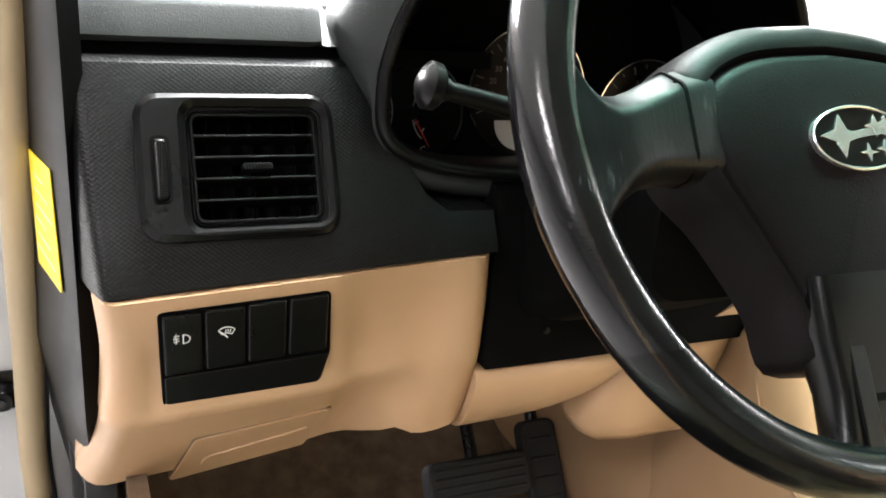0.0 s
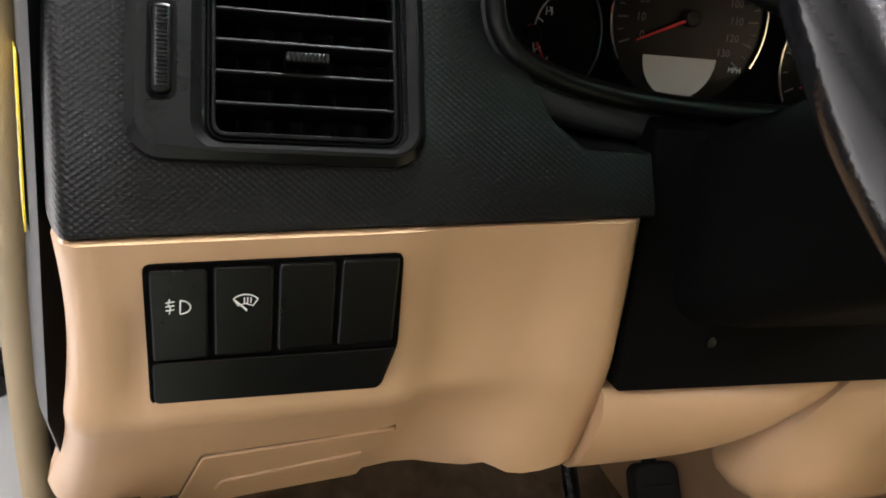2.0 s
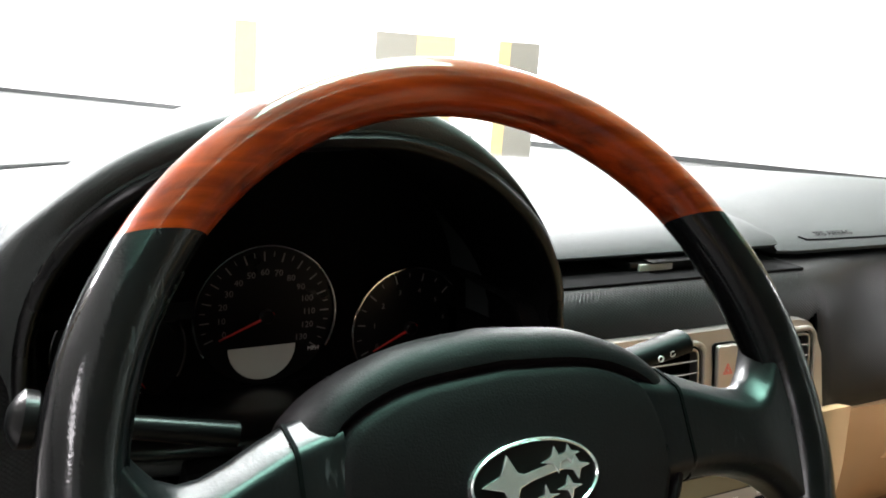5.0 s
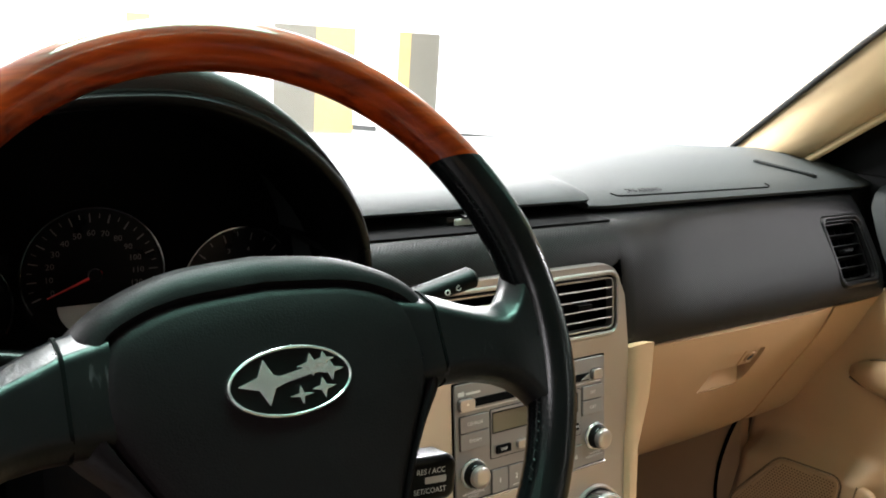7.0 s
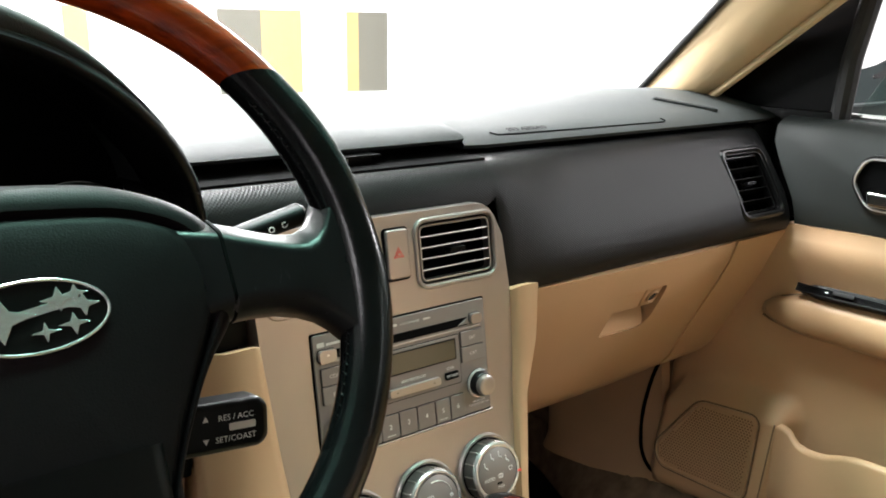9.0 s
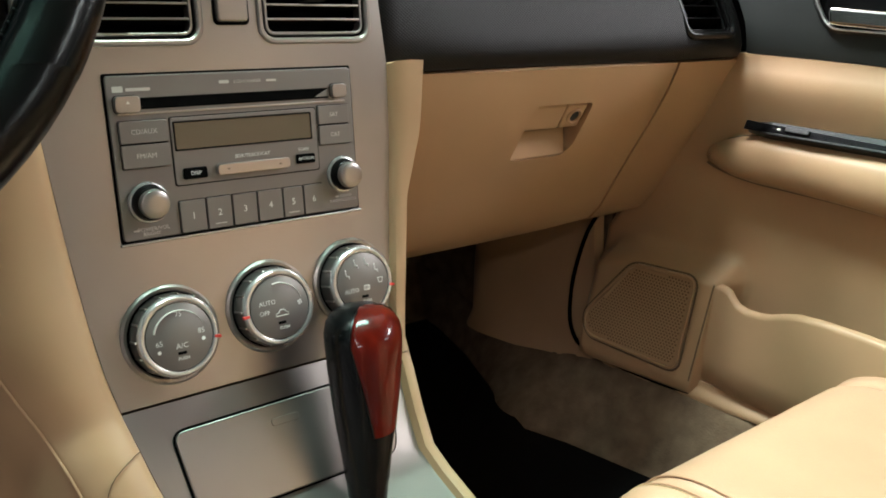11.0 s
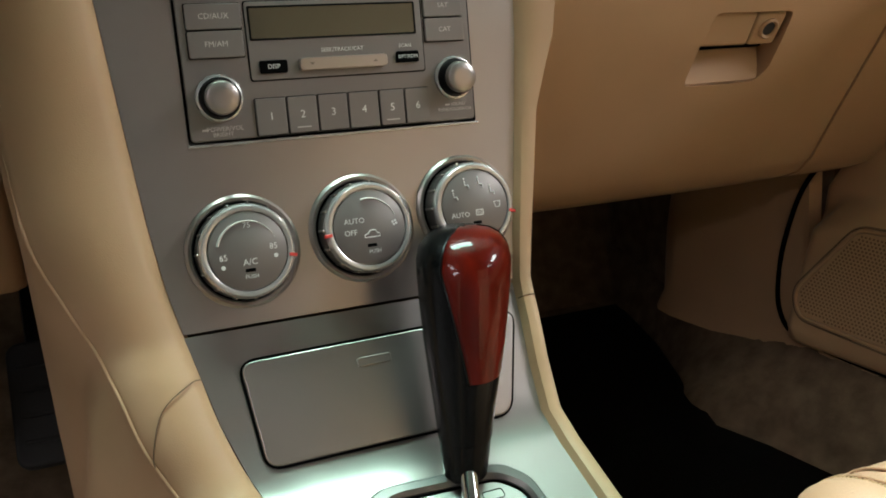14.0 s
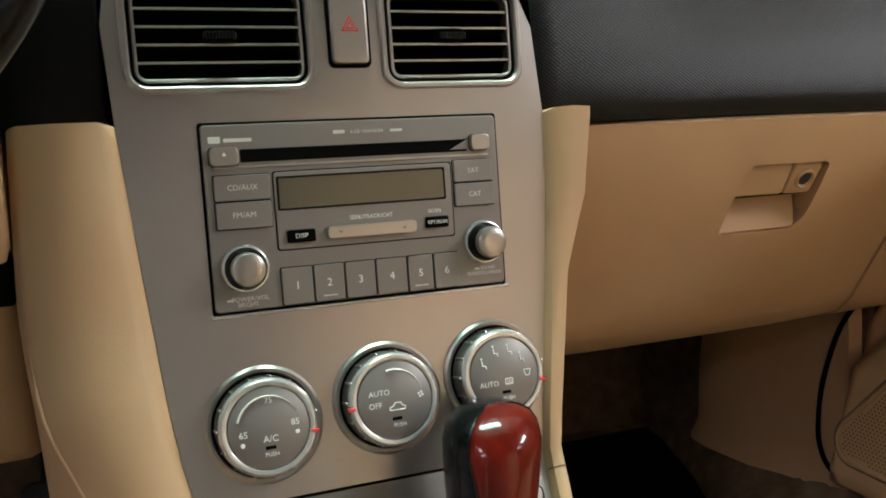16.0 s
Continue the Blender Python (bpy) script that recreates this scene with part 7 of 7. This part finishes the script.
# ---- defroster outlet, airbag lettering and seams on the dashboard top ----
dv1 = thing("defroster_outlet", (0.12, 0.58, 1.145), "black oblong side window defroster outlet", "air vent")
part("bezel", collar(B(), rrect(0.062, 0.565, 0.168, 0.602, 0.010, 4), rrect(0.068, 0.571, 0.162, 0.596, 0.007, 4), 1.140, 1.1500, 0.0015), BLACK, dv1)
part("well", slab(B(), rrect(0.0685, 0.5715, 0.1615, 0.5955, 0.007, 4), 1.138, 1.1478), DEEP, dv1)
for i in range(8):
    part("slat", cuboid(B(), 0.076 + 0.011 * i, 0.572, 1.1470, 0.0775 + 0.011 * i, 0.595, 1.1492), BLACK, dv1)
AB = slope((0.560, 1.1185), (0.59, 1.1285))
lettering("SRS AIRBAG", 0.0115, 1.049, 0.0145, AB, DEEP, dash, 0.0012)
part("airbag_seam", tube(B(), [AB @ V(x, y, 0.0004) for x, y in ((0.992, 0.013), (0.998, 0.0065), (1.02, 0.0052), (1.15, 0.004), (1.28, 0.003), (1.287, 0.006), (1.285, 0.013))], 0.0008, 5), DEEP, dash)
sl = thing("side_outlet", (1.39, 0.61, 1.13), "narrow black side window outlet at the dashboard end", "air vent")
SO = basis((1.3875, 0.6130, 1.1342), (0.065, -0.070, -0.015), (0.72, 0.66, 0.05))
part("frame", collar(B(), rrect(-0.046, -0.0060, 0.046, 0.0060, 0.005, 4), rrect(-0.043, -0.0032, 0.043, 0.0032, 0.003, 4), -0.006, 0.0022, 0.0008), PAD, sl, "", SO)
part("slot", slab(B(), rrect(-0.0428, -0.0030, 0.0428, 0.0030, 0.003, 4), -0.006, 0.0008), DEEP, sl, "", SO)
for i in range(5):
    part("slat", cuboid(B(), -0.036 + 0.018 * i, -0.003, 0.0008, -0.0345 + 0.018 * i, 0.003, 0.0018), BLACK, sl, "", SO)
# black sealing strip along the foot of the windscreen
tagged(part("cowl_strip", tube(B(), [V(x, screen_foot(x) - 0.004, 1.1275 + 0.002 * math.sin(6 * x)) for x in [0.08 + 0.03 * i for i in range(13)]], [0.005 - 0.0003 * i for i in range(13)], 8), RUBBER), "black rubber strip along the windscreen foot", "seal", kind="structure")

# ---- far parked car, seen through the passenger window ----
def parked_car(x, y, turn):
    t = thing("parked_car", (x, y, 0), "dark green parked car with glazed cabin, flattened to fit the camera's view", "car")
    m = pose(x, y, 0, 0, 0, turn)
    # heights flattened and place chosen to fit the camera's view through the window
    prof = [(-2.1, 0.25), (-2.15, 0.5), (-2.05, 0.74), (-1.3, 0.81), (-0.6, 1.04), (0.0, 1.08), (0.75, 1.06), (1.12, 0.83), (2.0, 0.73), (2.12, 0.45), (2.1, 0.25)]
    part("body", prism(B(), prof, -0.85, 0.85, 0.05, 3), DARK_CAR, t, "", m)
    part("front_screen", slab(B(), soft([(-0.72, -0.17), (0.72, -0.17), (0.62, 0.17), (-0.62, 0.17)], 0.05), 0, 0.008), SMOOTH_BLACK, t, "", m @ basis((0, 0.935, 0.945), (-1, 0, 0), (0, -0.37, 0.23)))
    for s in (-1, 1):
        line = [(s * u, v) for u, v in ((-1.1, 0.83), (0.95, 0.84), (0.68, 1.01), (-0.5, 1.00))][::s]
        part("window", slab(B(), soft(line, 0.05), 0, 0.01), SMOOTH_BLACK, t, "", m @ basis((0.852 * s, 0, 0), (0, s, 0), (0, 0, 1)))
        for yy in (-1.3, 1.35):
            w = part("wheel", lathe(B(), [(0.22, -0.10), (0.31, -0.09), (0.32, 0.0), (0.31, 0.09), (0.22, 0.10)], 28), RUBBER, t, "", m @ basis((0.80 * s, yy, 0.32), (0, 1, 0), (0, 0, 1)))
            part("rim", lathe(B(), [(0.21, -0.11), (0.19, -0.105), (0.02, -0.105), (0.02, 0.105), (0.19, 0.105), (0.21, 0.11)], 24), CHROME, w, "", m @ basis((0.80 * s, yy, 0.32), (0, 1, 0), (0, 0, 1)))


parked_car(8.85, 2.70, 0)
# small dark window in the far side wall
wall_window = thing("window_1", (11.98, 5.0, 1.2), "small dark window with a pale frame in the far white wall", "window", kind="structure")
part("pane", cuboid(B(), 11.975, 5.17, 1.00, 11.985, 5.51, 1.31), DARK_CAR, wall_window)
for q in ((5.12, 1.31, 5.56, 1.35), (5.12, 0.96, 5.56, 1.00), (5.12, 1.00, 5.17, 1.31), (5.51, 1.00, 5.56, 1.31)):
    part("frame", cuboid(B(), 11.965, q[0], q[1], 11.998, q[2], q[3], 0.004), WALL, wall_window)
